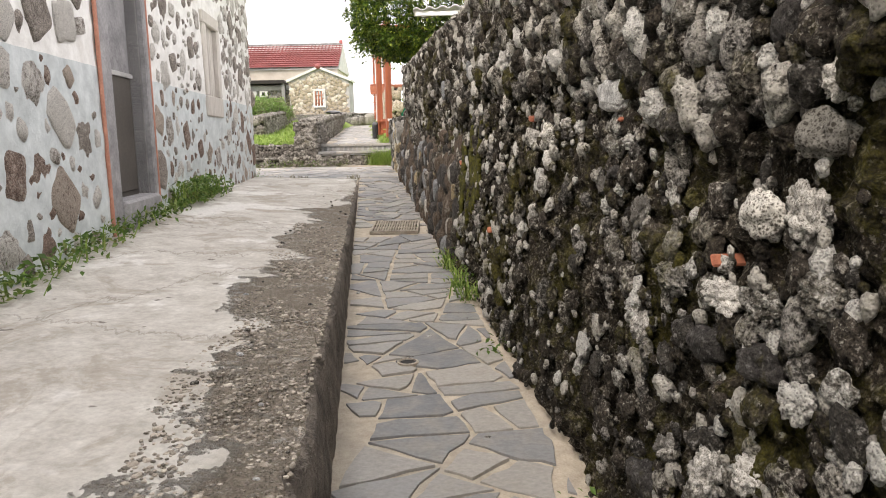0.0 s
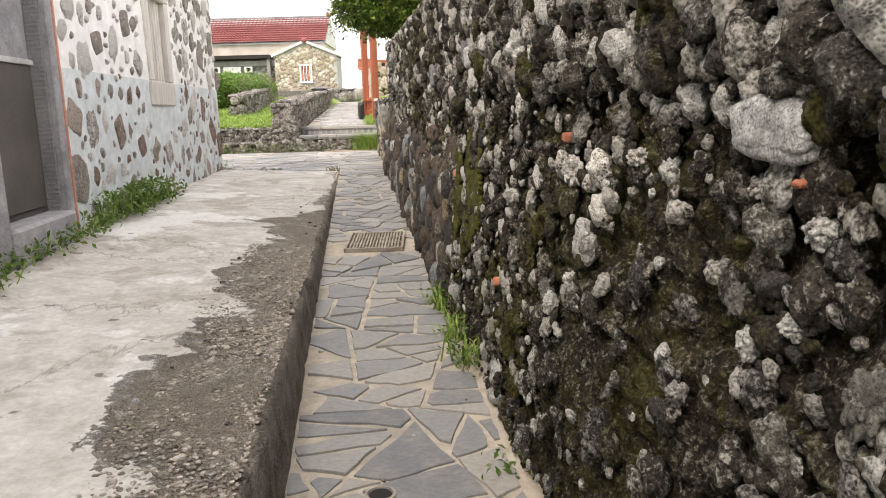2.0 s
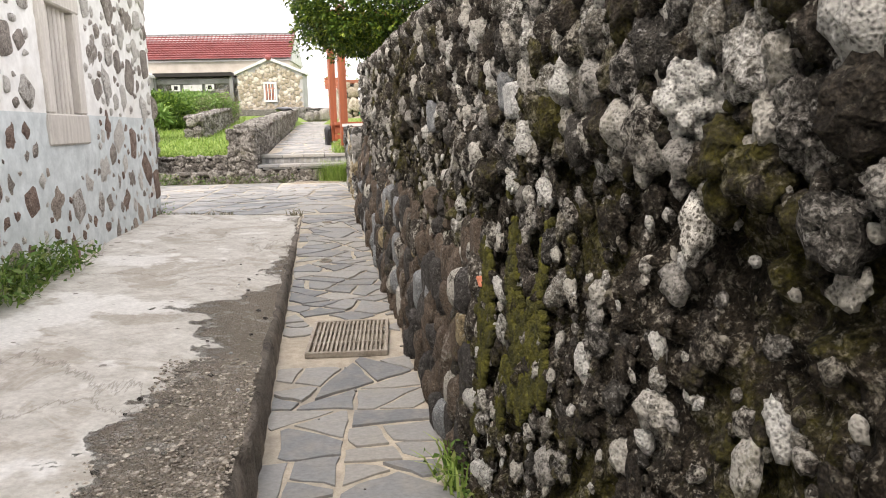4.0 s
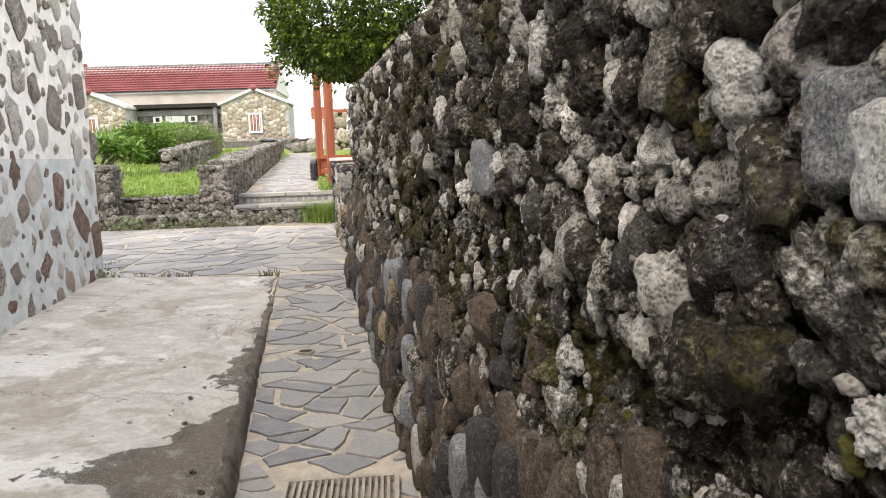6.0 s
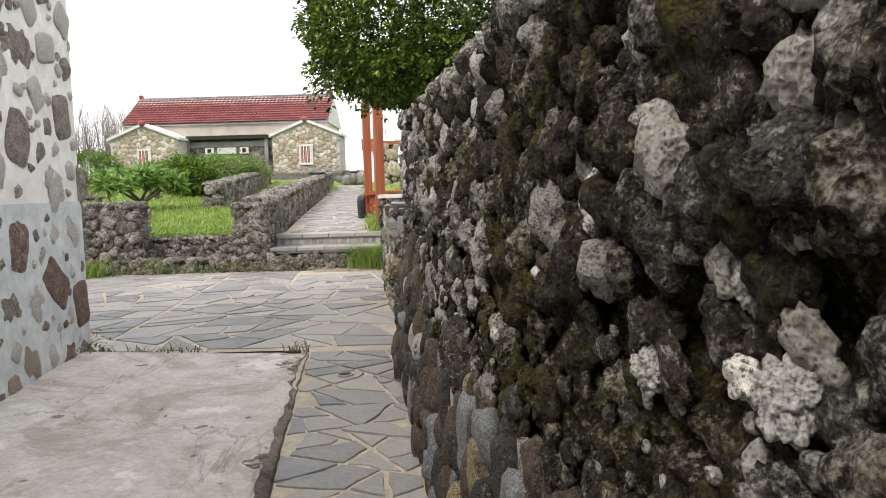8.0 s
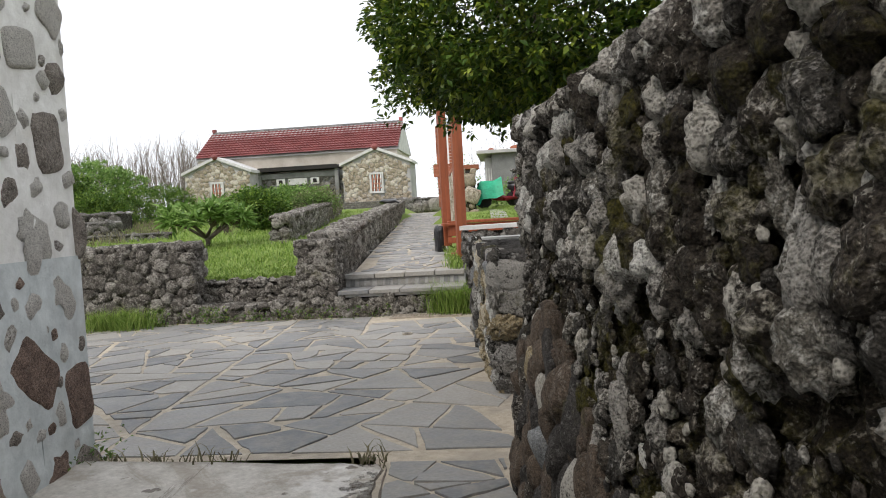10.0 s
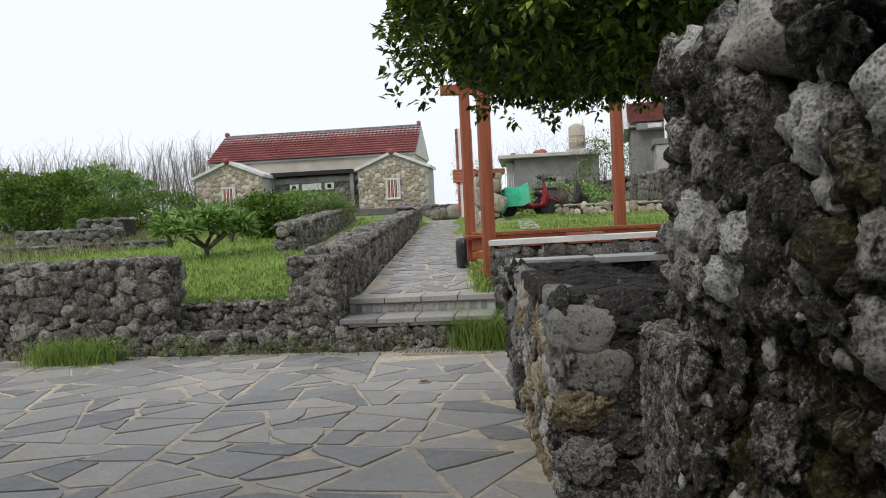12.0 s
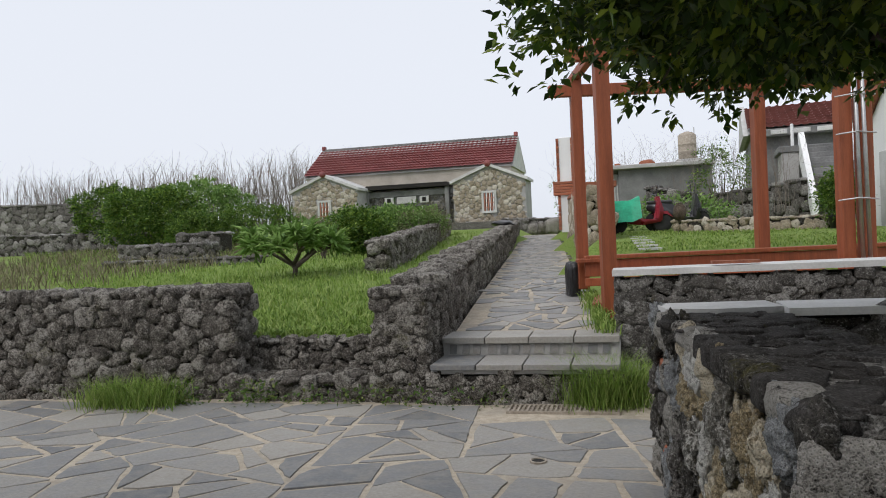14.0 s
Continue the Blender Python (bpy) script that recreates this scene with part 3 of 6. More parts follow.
def slate_mesh(cell, height, thick, rng, material):
    """A slab with slightly chipped edges, on the height function."""
    outline = []
    for k, p in enumerate(cell):
        q = cell[(k + 1) % len(cell)]
        outline.append(p)
        ln = math.hypot(q[0] - p[0], q[1] - p[1])
        for s in ((.35, .7) if ln > .16 else (.5,) if ln > .07 else ()):
            j = min(.012, ln * .05)
            outline.append((p[0] + (q[0] - p[0]) * s + rng.uniform(-j, j), p[1] + (q[1] - p[1]) * s + rng.uniform(-j, j)))
    n = len(outline)
    cx, cy = sum(p[0] for p in outline) / n, sum(p[1] for p in outline) / n
    tx, ty, up = rng.uniform(-.01, .01), rng.uniform(-.01, .01), rng.uniform(.0, .004)
    verts = []
    for lift, shrink in ((-.03, 1), (thick - .003, 1), (thick, .985)):
        for x, y in outline:
            a, b = cx + (x - cx) * shrink, cy + (y - cy) * shrink
            verts.append((a, b, height(a, b) + lift + (up + tx * (a - cx) + ty * (b - cy) if lift > 0 else 0)))
    verts.append((cx, cy, height(cx, cy) + thick + up))
    faces = []
    for k in range(n):
        j = (k + 1) % n
        faces += [(k, j, n + j, n + k), (n + k, n + j, 2 * n + j, 2 * n + k), (2 * n + k, 2 * n + j, 3 * n)]
    return mesh_of("slate", verts, faces, material)


# ---------------------------------------------------------------- leaves
def leaf_cloud(spots, size, rng, shape=(1, .42), droop=.2, joined=None):
    """Bent leaves at (place, outward) spots: vertices and faces for one mesh."""
    vs, fs = [], []
    for p, out in spots:
        s = size * rng.uniform(.6, 1.3)
        d = (Vector(out).normalized() + Vector((rng.gauss(0, .6), rng.gauss(0, .6), rng.gauss(0, .5) - droop))).normalized()
        side = d.cross(Vector((rng.gauss(0, .4), rng.gauss(0, .4), 1))).normalized() * s * shape[1]
        up = side.cross(d).normalized() * s * .12
        a, d2 = Vector(p), d * s * shape[0]
        n = len(vs)
        vs += [a, a + d2 * .5 + side * .5 + up, a + d2, a + d2 * .45 - side * .5 + up]
        fs += [(n, n + 1, n + 2), (n, n + 2, n + 3)]
    return vs, fs


def crown_spots(centre, radius, clumps, per, rng, hollow=.6, clump=.3, flat_bottom=None):
    """Leaf places in clumps near the surface of an uneven ellipsoid."""
    spots = []
    c, r = Vector(centre), Vector(radius)
    for _ in range(clumps):
        v = Vector((rng.gauss(0, 1), rng.gauss(0, 1), rng.gauss(0, 1))).normalized()
        k = (hollow + (1 - hollow) * rng.random() ** .6) * (1 + .25 * noise.noise(v * 1.8 + c))
        p = c + Vector((v.x * r.x, v.y * r.y, v.z * r.z)) * k
        if flat_bottom is not None and p.z < flat_bottom:
            p.z = flat_bottom + rng.uniform(0, .35)
        s = clump * rng.uniform(.6, 1.3)
        for _ in range(per):
            w = Vector((rng.gauss(0, 1), rng.gauss(0, 1), rng.gauss(0, .8)))
            spots.append((p + w * s * .36, v + w * .7))
    return spots


def leaf_part(name, spots, size, material, parent, rng, shape=(1, .6), droop=.2, label=""):
    v, f = leaf_cloud(spots, size, rng, shape, droop)
    return part(name, mesh_of(name, v, f, material, True), material, parent, label)


def bush(name, place, radius, label, material=None, leaf=.11, clumps=120, per=26, seed=1, trunk=True, category="bush", hollow=.6, clump=.28):
    rng = random.Random(seed)
    root = thing(name, Matrix.Translation(place), label, category)
    if trunk:
        bm = bmesh.new()
        for k in range(4):
            a = k * 1.7 + seed
            tube([(0, 0, -.1), (math.cos(a) * radius[0] * .2, math.sin(a) * radius[1] * .2, radius[2] * .5), (math.cos(a) * radius[0] * .5, math.sin(a) * radius[1] * .5, radius[2] * 1.2)], [.05, .035, .012], 6, bm)
        part("stem", bm, M_BARK, root)
    spots = crown_spots((0, 0, radius[2]), radius, clumps, per, rng, hollow, clump, .03)
    leaf_part("foliage", spots, leaf, material or M_LEAF_HEDGE, root, rng)
    return root


def tuft(bm_v, bm_f, place, n, height, spread, rng, width=.008):
    """Grass blades added to vertex and face lists."""
    for _ in range(n):
        a, h = rng.uniform(0, math.tau), height * rng.uniform(.5, 1.15)
        lean = rng.uniform(.2, 1.3) * h
        b = Vector(place) + Vector((rng.gauss(0, spread), rng.gauss(0, spread), 0))
        d, s = Vector((math.cos(a), math.sin(a), 0)), Vector((-math.sin(a), math.cos(a), 0)) * width
        k = len(bm_v)
        m = b + d * lean * .4 + Vector((0, 0, h * .65))
        bm_v += [b - s, b + s, m + s * .8, m - s * .8, b + d * lean + Vector((0, 0, h * rng.uniform(.7, 1)))]
        bm_f += [(k, k + 1, k + 2, k + 3), (k + 3, k + 2, k + 4)]


# ================================================================ the ground
def garden_z(y):
    return float(np.interp(y, (17.3, 18, 26, 33, 40, 54, 80), (1.26, 1.3, 1.55, 1.85, 2.3, 2.85, 3.0)))


def right_z(y):
    return float(np.interp(y, (17.9, 20.4, 20.9, 24, 30, 42, 80), (1.35, 1.42, 1.92, 2.06, 2.25, 2.6, 3.0)))


def walk_z(y):
    return float(np.interp(y, (17.6, 22, 30, 46, 60), (1.34, 1.5, 1.72, 2.22, 2.5)))


def walk_left(y):
    return -2.74 - .105 * (y - 17.4)


def walk_right(y):
    return -1.34 - .097 * (y - 17.4)


def ground_z(x, y):
    if y < 17.72:
        return min(lane_z(y), .84) - .14
    g = garden_z(y) if x < (walk_left(y) + walk_right(y)) / 2 else right_z(y)
    if walk_left(y) - .35 < x < walk_right(y) + .35:
        g = min(g, walk_z(y)) - .1
    return g + .06 * noise.noise(Vector((x * .3, y * .3, 0)))


def build_ground():
    xs = [-400, -200, -120, -80, -60, -50] + list(np.arange(-44, 12, .8)) + [14, 18, 24, 40, 80, 160, 400]
    ys = [-300, -100, -40, -20] + list(np.arange(-10, 17.0, 2.0)) + [17.71, 17.73] + list(np.arange(18, 64, .8)) + [70, 80, 100, 150, 300, 700]
    verts = [(x, y, ground_z(x, y)) for y in ys for x in xs]
    w = len(xs)
    faces = [(j * w + i, j * w + i + 1, (j + 1) * w + i + 1, (j + 1) * w + i) for j in range(len(ys) - 1) for i in range(w - 1)]
    return setting("ground", mesh_of("ground", verts, faces, M_LAWN, True), "green turf rising gently behind the stone walls", "ground")


ground = build_ground()


def strip(name, left, right, height, y0, y1, material, nx=12, step=.12, bump=.006, freq=6, label="", category=""):
    """A strip of ground between two edge lines, with a skirt below it."""
    ys = np.linspace(y0, y1, max(2, int((y1 - y0) / step)))
    verts = []
    for y in ys:
        a, b = left(y), right(y)
        for i in range(nx + 1):
            x = a + (b - a) * i / nx
            verts.append((x, y, height(x, y) + bump * noise.noise(Vector((x, y, 0)) * freq)))
    w = nx + 1
    faces = [(j * w + i, j * w + i + 1, (j + 1) * w + i + 1, (j + 1) * w + i) for j in range(len(ys) - 1) for i in range(nx)]
    return setting(name, mesh_of(name, verts, faces, material, True), label, category)


lane = strip("pavement_lane", lambda y: curb_x(y) - .06, lambda y: wall_x(y) + .25, lambda x, y: lane_z(y), -6, 11.5, M_SAND, 14, .1, .008, 7,
             "sandy mortar bed of the alley with grey slate flags", "pavement")
road = strip("road", lambda y: -24, lambda y: 5, lambda x, y: lane_z(y), 11.48, 17.55, M_SAND, 60, .3, .004, 3,
             "road of grey crazy-paved slate with pale joints", "road")


# ================================================================ concrete slab along the house
def build_slab():
    ang = math.atan(.095)
    root_m = Matrix.Translation((-.42, 2.4, 0)) @ Matrix.Rotation(ang, 4, "Z")
    inv = root_m.inverted()
    ys, nx = np.arange(-6, 11.42, .07), 30
    verts, w = [], 0
    for y in ys:
        a, b = curb_x(y), house_x(y) - .05
        ragged = .035 * noise.noise(Vector((y * 2.2, 3, 0))) + .03 * noise.noise(Vector((y * 9, 7, 0))) + .015 * noise.noise(Vector((y * 25, 7, 0)))
        ze, zw, zl = slab_edge_z(y), slab_wall_z(y), lane_z(y)
        chip = .03 * abs(noise.noise(Vector((y * 13, 2, 0)))) + .02 * abs(noise.noise(Vector((y * 31, 5, 0))))
        row = [(a + .015, zl - .08), (a + ragged * .4 + chip * .5, zl + (ze - zl) * .3), (a + ragged * .4 - chip * .6, zl + (ze - zl) * .62), (a + ragged - .005 - chip, ze - .02), (a + ragged - .03 - chip * 1.4, ze - .3 * chip)]
        for i in range(1, nx + 1):
            s = i / nx
            x = a + (b - a) * s
            row.append((x, ze + (zw - ze) * s + .008 * noise.noise(Vector((x * 2, y * 2, 5))) + (.012 * noise.noise(Vector((x * 9, y * 9, 2))) if s < .3 else 0)))
        w = len(row)
        verts += [inv @ Vector((x, y, z)) for x, z in row]
    n = len(ys)
    faces = [(j * w + i + 1, j * w + i, (j + 1) * w + i, (j + 1) * w + i + 1) for j in range(n - 1) for i in range(w - 1)]
    lo = len(verts)
    for i in range(w):
        v = verts[(n - 1) * w + i]
        verts.append(Vector((v.x, v.y, .5)))
    faces += [((n - 1) * w + i, (n - 1) * w + i + 1, lo + i + 1, lo + i) for i in range(w - 1)]
    me = mesh_of("floor_slab", verts, faces, M_CONCRETE, True)
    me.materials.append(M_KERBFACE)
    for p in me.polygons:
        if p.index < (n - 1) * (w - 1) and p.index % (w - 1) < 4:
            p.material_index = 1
    ob = setting("floor_slab", me, "worn pale concrete apron with a broken kerb edge", "concrete slab")
    ob.matrix_world = root_m
    return ob


slab = build_slab()


def bare_aggregate():
    """Stones laid bare where the slab's skin has worn off along its kerb."""
    rng = random.Random(44)
    inv = slab.matrix_world.inverted()
    items = []
    for _ in range(8000):
        y, s = rng.uniform(.4, 6.4), rng.random() ** 1.2
        wide = .42 + .18 * noise.noise(Vector((y * 1.1, 6, 0)))
        x = curb_x(y) - .035 - s * wide
        k = (x - curb_x(y)) / (house_x(y) - curb_x(y))
        z = slab_edge_z(y) + (slab_wall_z(y) - slab_edge_z(y)) * k
        r = rng.uniform(.0025, .007) if rng.random() < .96 else rng.uniform(.007, .014)
        items.append((rng.choice(("coral", "block", "cobble")), rng.randrange(6), inv @ Matrix.Translation((x, y, z - r * .1)) @ Matrix.Rotation(rng.uniform(0, 3), 4, "Z") @ Matrix.Diagonal((r * 1.3, r, r * .6, 1))))
    stones_joined("aggregate", slab, M_AGGREGATE, items, 2, "bared stones of worn concrete")


bare_aggregate()


# ================================================================ the house beside the alley
def build_house():
    rng = random.Random(5)
    ang = math.atan(.0955)
    corner = Matrix.Translation((-2.90, 11.52, 0)) @ Matrix.Rotation(ang, 4, "Z")
    house = thing("house", corner, "old house of rubble stone under white and blue-grey limewash", "house")
    band, top, t = 2.0, 4.3, .5
    door, win = (-6.30, -5.47), (-3.2, -2.45)

    low = win[0], win[1], 1.83, 2.87

    def sheet(name, z_lo, z_hi, material, label, out):
        """The uneven plastered face between two heights, with its openings, and the wall behind it."""
        ys, zs = np.arange(-14, .001, .04), np.linspace(z_lo, z_hi, int((z_hi - z_lo) / .04) + 1)
        vs = [(out + (.012 * noise.noise(Vector((y * 5, z * 5, 1))) + .007 * noise.noise(Vector((y * 14, z * 14, 4)))) * min(1, -y * 20), y, z) for y in ys for z in zs]
        w, fs = len(zs), []
        for j in range(len(ys) - 1):
            for i in range(w - 1):
                y, z = (ys[j] + ys[j + 1]) / 2, (zs[i] + zs[i + 1]) / 2
                if door[0] - .02 < y < door[1] + .02 and 1.02 < z < 3.1 or low[0] < y < low[1] and low[2] < z < low[3]:
                    continue
                fs.append((j * w + i, (j + 1) * w + i, (j + 1) * w + i + 1, j * w + i + 1))
        part(name, mesh_of(name, vs, fs, material, True), material, house, label)
    sheet("plaster_base", .3, band, M_PLASTER_BLUE, "blue-grey limewashed lower wall", .0)
    sheet("plaster_top", band - .01, top, M_PLASTER, "white limewashed upper wall", -.008)
    for x0, x1, y0, y1, z0, z1 in ((-t, -.03, -18, door[0], .2, top), (-t, -.03, door[1], low[0], .2, top), (-t, -.03, low[1], -.02, .2, top), (-t, -.03, low[0], low[1], .2, low[2]), (-t, -.03, low[0], low[1], low[3], top), (-t, -.03, door[0], door[1], .2, 1.02), (-t, -.03, door[0], door[1], 3.1, top)):
        part("wall", box(x0, x1, y0, y1, z0, z1, 0), M_PLASTER, house)
    part("end_wall", box(-6.5, -.002, -t, .0, .2, band, 0), M_PLASTER_BLUE, house, "blue-grey limewashed lower end wall")
    part("end_wall", box(-6.5, -.010, -t, -.008, band, top, 0), M_PLASTER, house, "white limewashed upper end wall")
    # roof
    bm = extrude_poly([(.25, top - .05), (.25, top + .05), (-3.2, top + 1.3), (-6.8, top + .05), (-6.8, top - .05), (-3.2, top + 1.2)], -18.2, .25, 1)
    part("roof", bm, M_TILE_DARK, house)
    # door
    d = part("door", box(-.17, -.12, door[0], door[1], 1.06, 3.1, .004), M_DOOR, house, "tall painted door leaf in a deep opening")
    part("door_panel", box(-.12, -.105, door[0] + .05, door[1] - .05, 1.12, 2.0, .004), M_DOOR, d, "dull brown lower panel")
    part("door_panel", box(-.12, -.108, door[0] + .04, door[1] - .04, 2.03, 3.05, .004), M_DOORFRAME, d, "blue-grey upper panel")
    part("rail", box(-.112, -.09, door[0] + .02, door[1] - .02, 2.0, 2.035, .004), M_CEMENT, d)
    part("doorstep", box(-.3, .05, door[0] - .02, door[1] + .02, .82, 1.08, .02), M_DOORFRAME, house, "grey stone doorstep")
    for a, b in ((door[0] - .2, door[0]), (door[1], door[1] + .09)):
        j = part("jamb", box(-.3, .018, a, b, .8, 3.2, .01), M_DOORFRAME, house, "rough grey stone door jamb")
        part("paint_edge", box(.0, .022, a - .035 if a < door[0] else b, a if a < door[0] else b + .03, .8, 3.2, .006), M_REDEDGE, j, "faded red painted edge")
    # shuttered window
    y0, y1, z0, z1 = low
    # black backing paints the unlit room behind the slats
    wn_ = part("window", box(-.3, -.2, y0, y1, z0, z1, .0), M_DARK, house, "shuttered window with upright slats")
    for a, b, c, e in ((y0 - .06, y1 + .06, z1 - .09, z1 + .05), (y0 - .06, y1 + .06, z0 - .06, z0 + .17), (y0 - .04, y0 + .08, z0 + .17, z1 - .09), (y1 - .08, y1 + .04, z0 + .17, z1 - .09)):
        part("window_frame", box(-.16, .025, a, b, c, e, .012), M_SHUTTER, wn_)
    k = 6
    for i in range(k):
        a = y0 + .1 + (y1 - y0 - .2) * (i + .15) / k
        part("slat", box(-.12, -.03, a, a + .062, z0 + .16, z1 - .08, .008), M_SHUTTER, wn_)
    # stones showing through the plaster
    spots = dart(-13.5, -.05, .85, 4.1, (.15, .125, .105, .085, .07, .055, .042, .032), rng, aspect=1.25, touch=1.04, tries=6)
    for y, z, r in spots:
        if door[0] - .34 < y < door[1] + .24 or (y0 - .2 < y < y1 + .2 and z0 - .2 < z < z1 + .25) or abs(z - band) < r * .4:
            continue
        if -4.6 < y < -2.2:
            r *= rng.uniform(.6, .9)
        if y > -2.2:
            r *= rng.uniform(.75, 1.05)
        kind = rng.choice(("coral", "block", "coral"))
        m = Matrix.Translation((-.02, min(y, -r * .9), z)) @ Matrix.Rotation(rng.uniform(-1.5, 1.5), 4, "X") @ Matrix.Diagonal((.034, r * rng.uniform(.75, 1.05), r * rng.uniform(.95, 1.3), 1))
        stone_part(house, kind, rng.randrange(6), M_HOUSEBROWN if z < band and rng.random() < .45 else M_HOUSESTONE, m, 1 if r > .1 else 2)
    for x, z, r in dart(-4, -.05, .9, 4.0, (.15, .12, .09), rng, aspect=1.2, touch=1.25, tries=4):
        m = Matrix.Translation((x, -.012, z)) @ Matrix.Rotation(math.pi / 2, 4, "Z") @ Matrix.Diagonal((.03, r * .85, r * 1.1, 1))
        stone_part(house, "cobble", rng.randrange(6), M_HOUSESTONE, m, 1)
    return house


build_house()


# ================================================================ the tall stone wall beside the lane
def build_tall_wall():
    rng = random.Random(11)
    ang = math.atan(.125)
    root_m = Matrix.Translation((.58 + .125 * 2.33, 0, 0)) @ Matrix.Rotation(ang, 4, "Z") @ Matrix.Rotation(math.pi, 4, "Z")
    # local: x out of the wall (towards the lane), y backwards along it
    wall = thing("stone_wall", root_m, "tall weathered wall of black mossy mortar and pale coral stones", "stone wall")
    u0, u1 = -6.0, 11.2

    def at(u, z, out=0.0):
        """Along the wall u (forwards), height z, out of its face; the foot leans out a little."""
        foot = max(0, 1.35 - (z - lane_z(u))) * .09
        return Vector((out + foot, -u, z))
    # mortar body, itself lumpy with small rubble
    us, hs = np.arange(.6, u1 + .01, .022), np.linspace(0, 1, 96)
    us = np.concatenate((np.arange(u0, .6, .12), us))
    verts = []
    for u in us:
        zb, zt = lane_z(u) - .1, wall_top_z(u) - .06
        for h in hs:
            z = zb + (zt - zb) * h
            q = Vector((u, z, 0))
            d = noise.voronoi(q * 15)[0]
            lump = min(1, (d[1] - d[0]) * 1.6)
            verts.append(at(u, z, -.075 + .045 * noise.noise(q * 3) + .05 * lump * (.6 + noise.noise(q * 5)) + .04 * noise.noise(q * 12) + .03 * noise.noise(q * 30)))
        verts.append(Vector((-.25, -u, zt + .02)))
        verts.append(Vector((-.55, -u, zt)))
        verts.append(Vector((-.55, -u, zb)))
    w, n = len(hs) + 3, len(us)
    faces = [(j * w + i, j * w + i + 1, (j + 1) * w + i + 1, (j + 1) * w + i) for j in range(n - 1) for i in range(w - 1)]
    faces += [tuple(range(w))[::-1], tuple((n - 1) * w + i for i in range(w))]
    # mortar colour carries the darkness of the gaps, besides weathering and moss
    part("mortar", mesh_of("mortar", verts, faces, M_MORTAR_DARK, True), M_MORTAR_DARK, wall, "weathered mortar with moss, gap shade painted into its black")
    taken, near = [], []

    def put(u, z, r, w_, h_, kind, material, out, sink=.0, level=0, spin=None, label=""):
        spin = rng.uniform(-.5, .5) if spin is None else spin
        lean = (rng.uniform(-.35, .35), rng.uniform(-.35, .35)) if kind != "block" else (0, 0)
        m = Matrix.Translation(at(u, z, sink - .03)) @ Matrix.Rotation(lean[0], 4, "Z") @ Matrix.Rotation(lean[1], 4, "Y") @ Matrix.Rotation(spin, 4, "X") @ Matrix.Diagonal((out, w_, h_, 1))
        near.append((r, kind, rng.randrange(len(SHAPES[kind])), material, m, label, u))
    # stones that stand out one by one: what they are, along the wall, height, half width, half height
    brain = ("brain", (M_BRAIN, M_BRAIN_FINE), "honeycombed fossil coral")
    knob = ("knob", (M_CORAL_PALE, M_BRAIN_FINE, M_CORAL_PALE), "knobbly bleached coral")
    grey = ("coral", (M_CORAL_GREY,), "grey porous coral stone")
    dark = ("coral", (M_CORAL_DARK,), "")
    mossy = ("coral", (M_CORAL_DARK,), "mossy dark stone")
    basalt = ("cobble", (M_BASALT,), "smooth dark cobble")
    cobble = ("cobble", (M_COBBLE,), "upright brown cobble")
    ochre = ("cobble", (M_COBBLE, M_CORAL_GREY), "")
    white = ("block", (M_WHITEBLOCK,), "pale cut stone")
    block = ("block", (M_GREYBLOCK,), "flat grey cut slab")

    def single(sort, u, z, half_w, half_h):
        kind, looks, label = sort
        material = looks[int(u * 100 + z * 100) % len(looks)]
        k = .96 if kind == "block" else .92
        depth = .05 if kind == "block" else .5 * min(half_w, half_h) + .01
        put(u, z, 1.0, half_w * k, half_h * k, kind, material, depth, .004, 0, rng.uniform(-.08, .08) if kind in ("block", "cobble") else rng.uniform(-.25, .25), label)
        for step in (-.45, .45):
            tall = half_h > half_w
            taken.append((u + (0 if tall else step * half_w), z + (step * half_h if tall else 0), max(min(half_w, half_h), max(half_w, half_h) * .6) * .8))
    single(grey, 6.44, 1.93, 0.051, 0.038)
    single(brain, 6.98, 1.82, 0.035, 0.032)
    single(knob, 6.99, 1.92, 0.022, 0.035)
    single(brain, 6.49, 2.03, 0.057, 0.032)
    single(brain, 5.67, 1.94, 0.053, 0.047)
    single(knob, 6.53, 2.14, 0.049, 0.031)
    single(knob, 6.50, 1.83, 0.042, 0.023)
    single(knob, 7.71, 1.82, 0.033, 0.021)
    single(brain, 5.69, 1.85, 0.037, 0.025)
    single(ochre, 7.75, 1.87, 0.061, 0.025)
    single(knob, 5.73, 1.91, 0.039, 0.026)
    single(knob, 6.62, 2.07, 0.036, 0.023)
    single(knob, 4.92, 1.75, 0.033, 0.021)
    single(brain, 7.80, 1.84, 0.033, 0.021)
    single(brain, 5.77, 1.82, 0.033, 0.055)
    single(block, 6.64, 1.90, 0.097, 0.086)
    single(grey, 7.22, 2.12, 0.035, 0.022)
    single(grey, 5.84, 1.97, 0.066, 0.052)
    single(knob, 7.23, 1.77, 0.032, 0.032)
    single(knob, 3.14, 1.73, 0.023, 0.017)
    single(knob, 3.13, 1.62, 0.037, 0.037)
    single(grey, 7.29, 2.17, 0.037, 0.034)
    single(brain, 7.31, 2.24, 0.043, 0.027)
    single(knob, 2.34, 1.47, 0.028, 0.026)
    single(brain, 5.90, 1.85, 0.056, 0.053)
    single(brain, 7.94, 1.83, 0.044, 0.059)
    single(knob, 7.98, 1.95, 0.022, 0.037)
    single(knob, 2.37, 1.32, 0.022, 0.023)
    single(knob, 3.26, 1.86, 0.046, 0.037)
    single(knob, 2.47, 1.77, 0.046, 0.045)
    single(brain, 5.16, 2.02, 0.067, 0.034)
    single(brain, 10.18, 2.00, 0.062, 0.060)
    single(knob, 6.01, 2.10, 0.029, 0.034)
    single(grey, 10.21, 2.23, 0.063, 0.038)
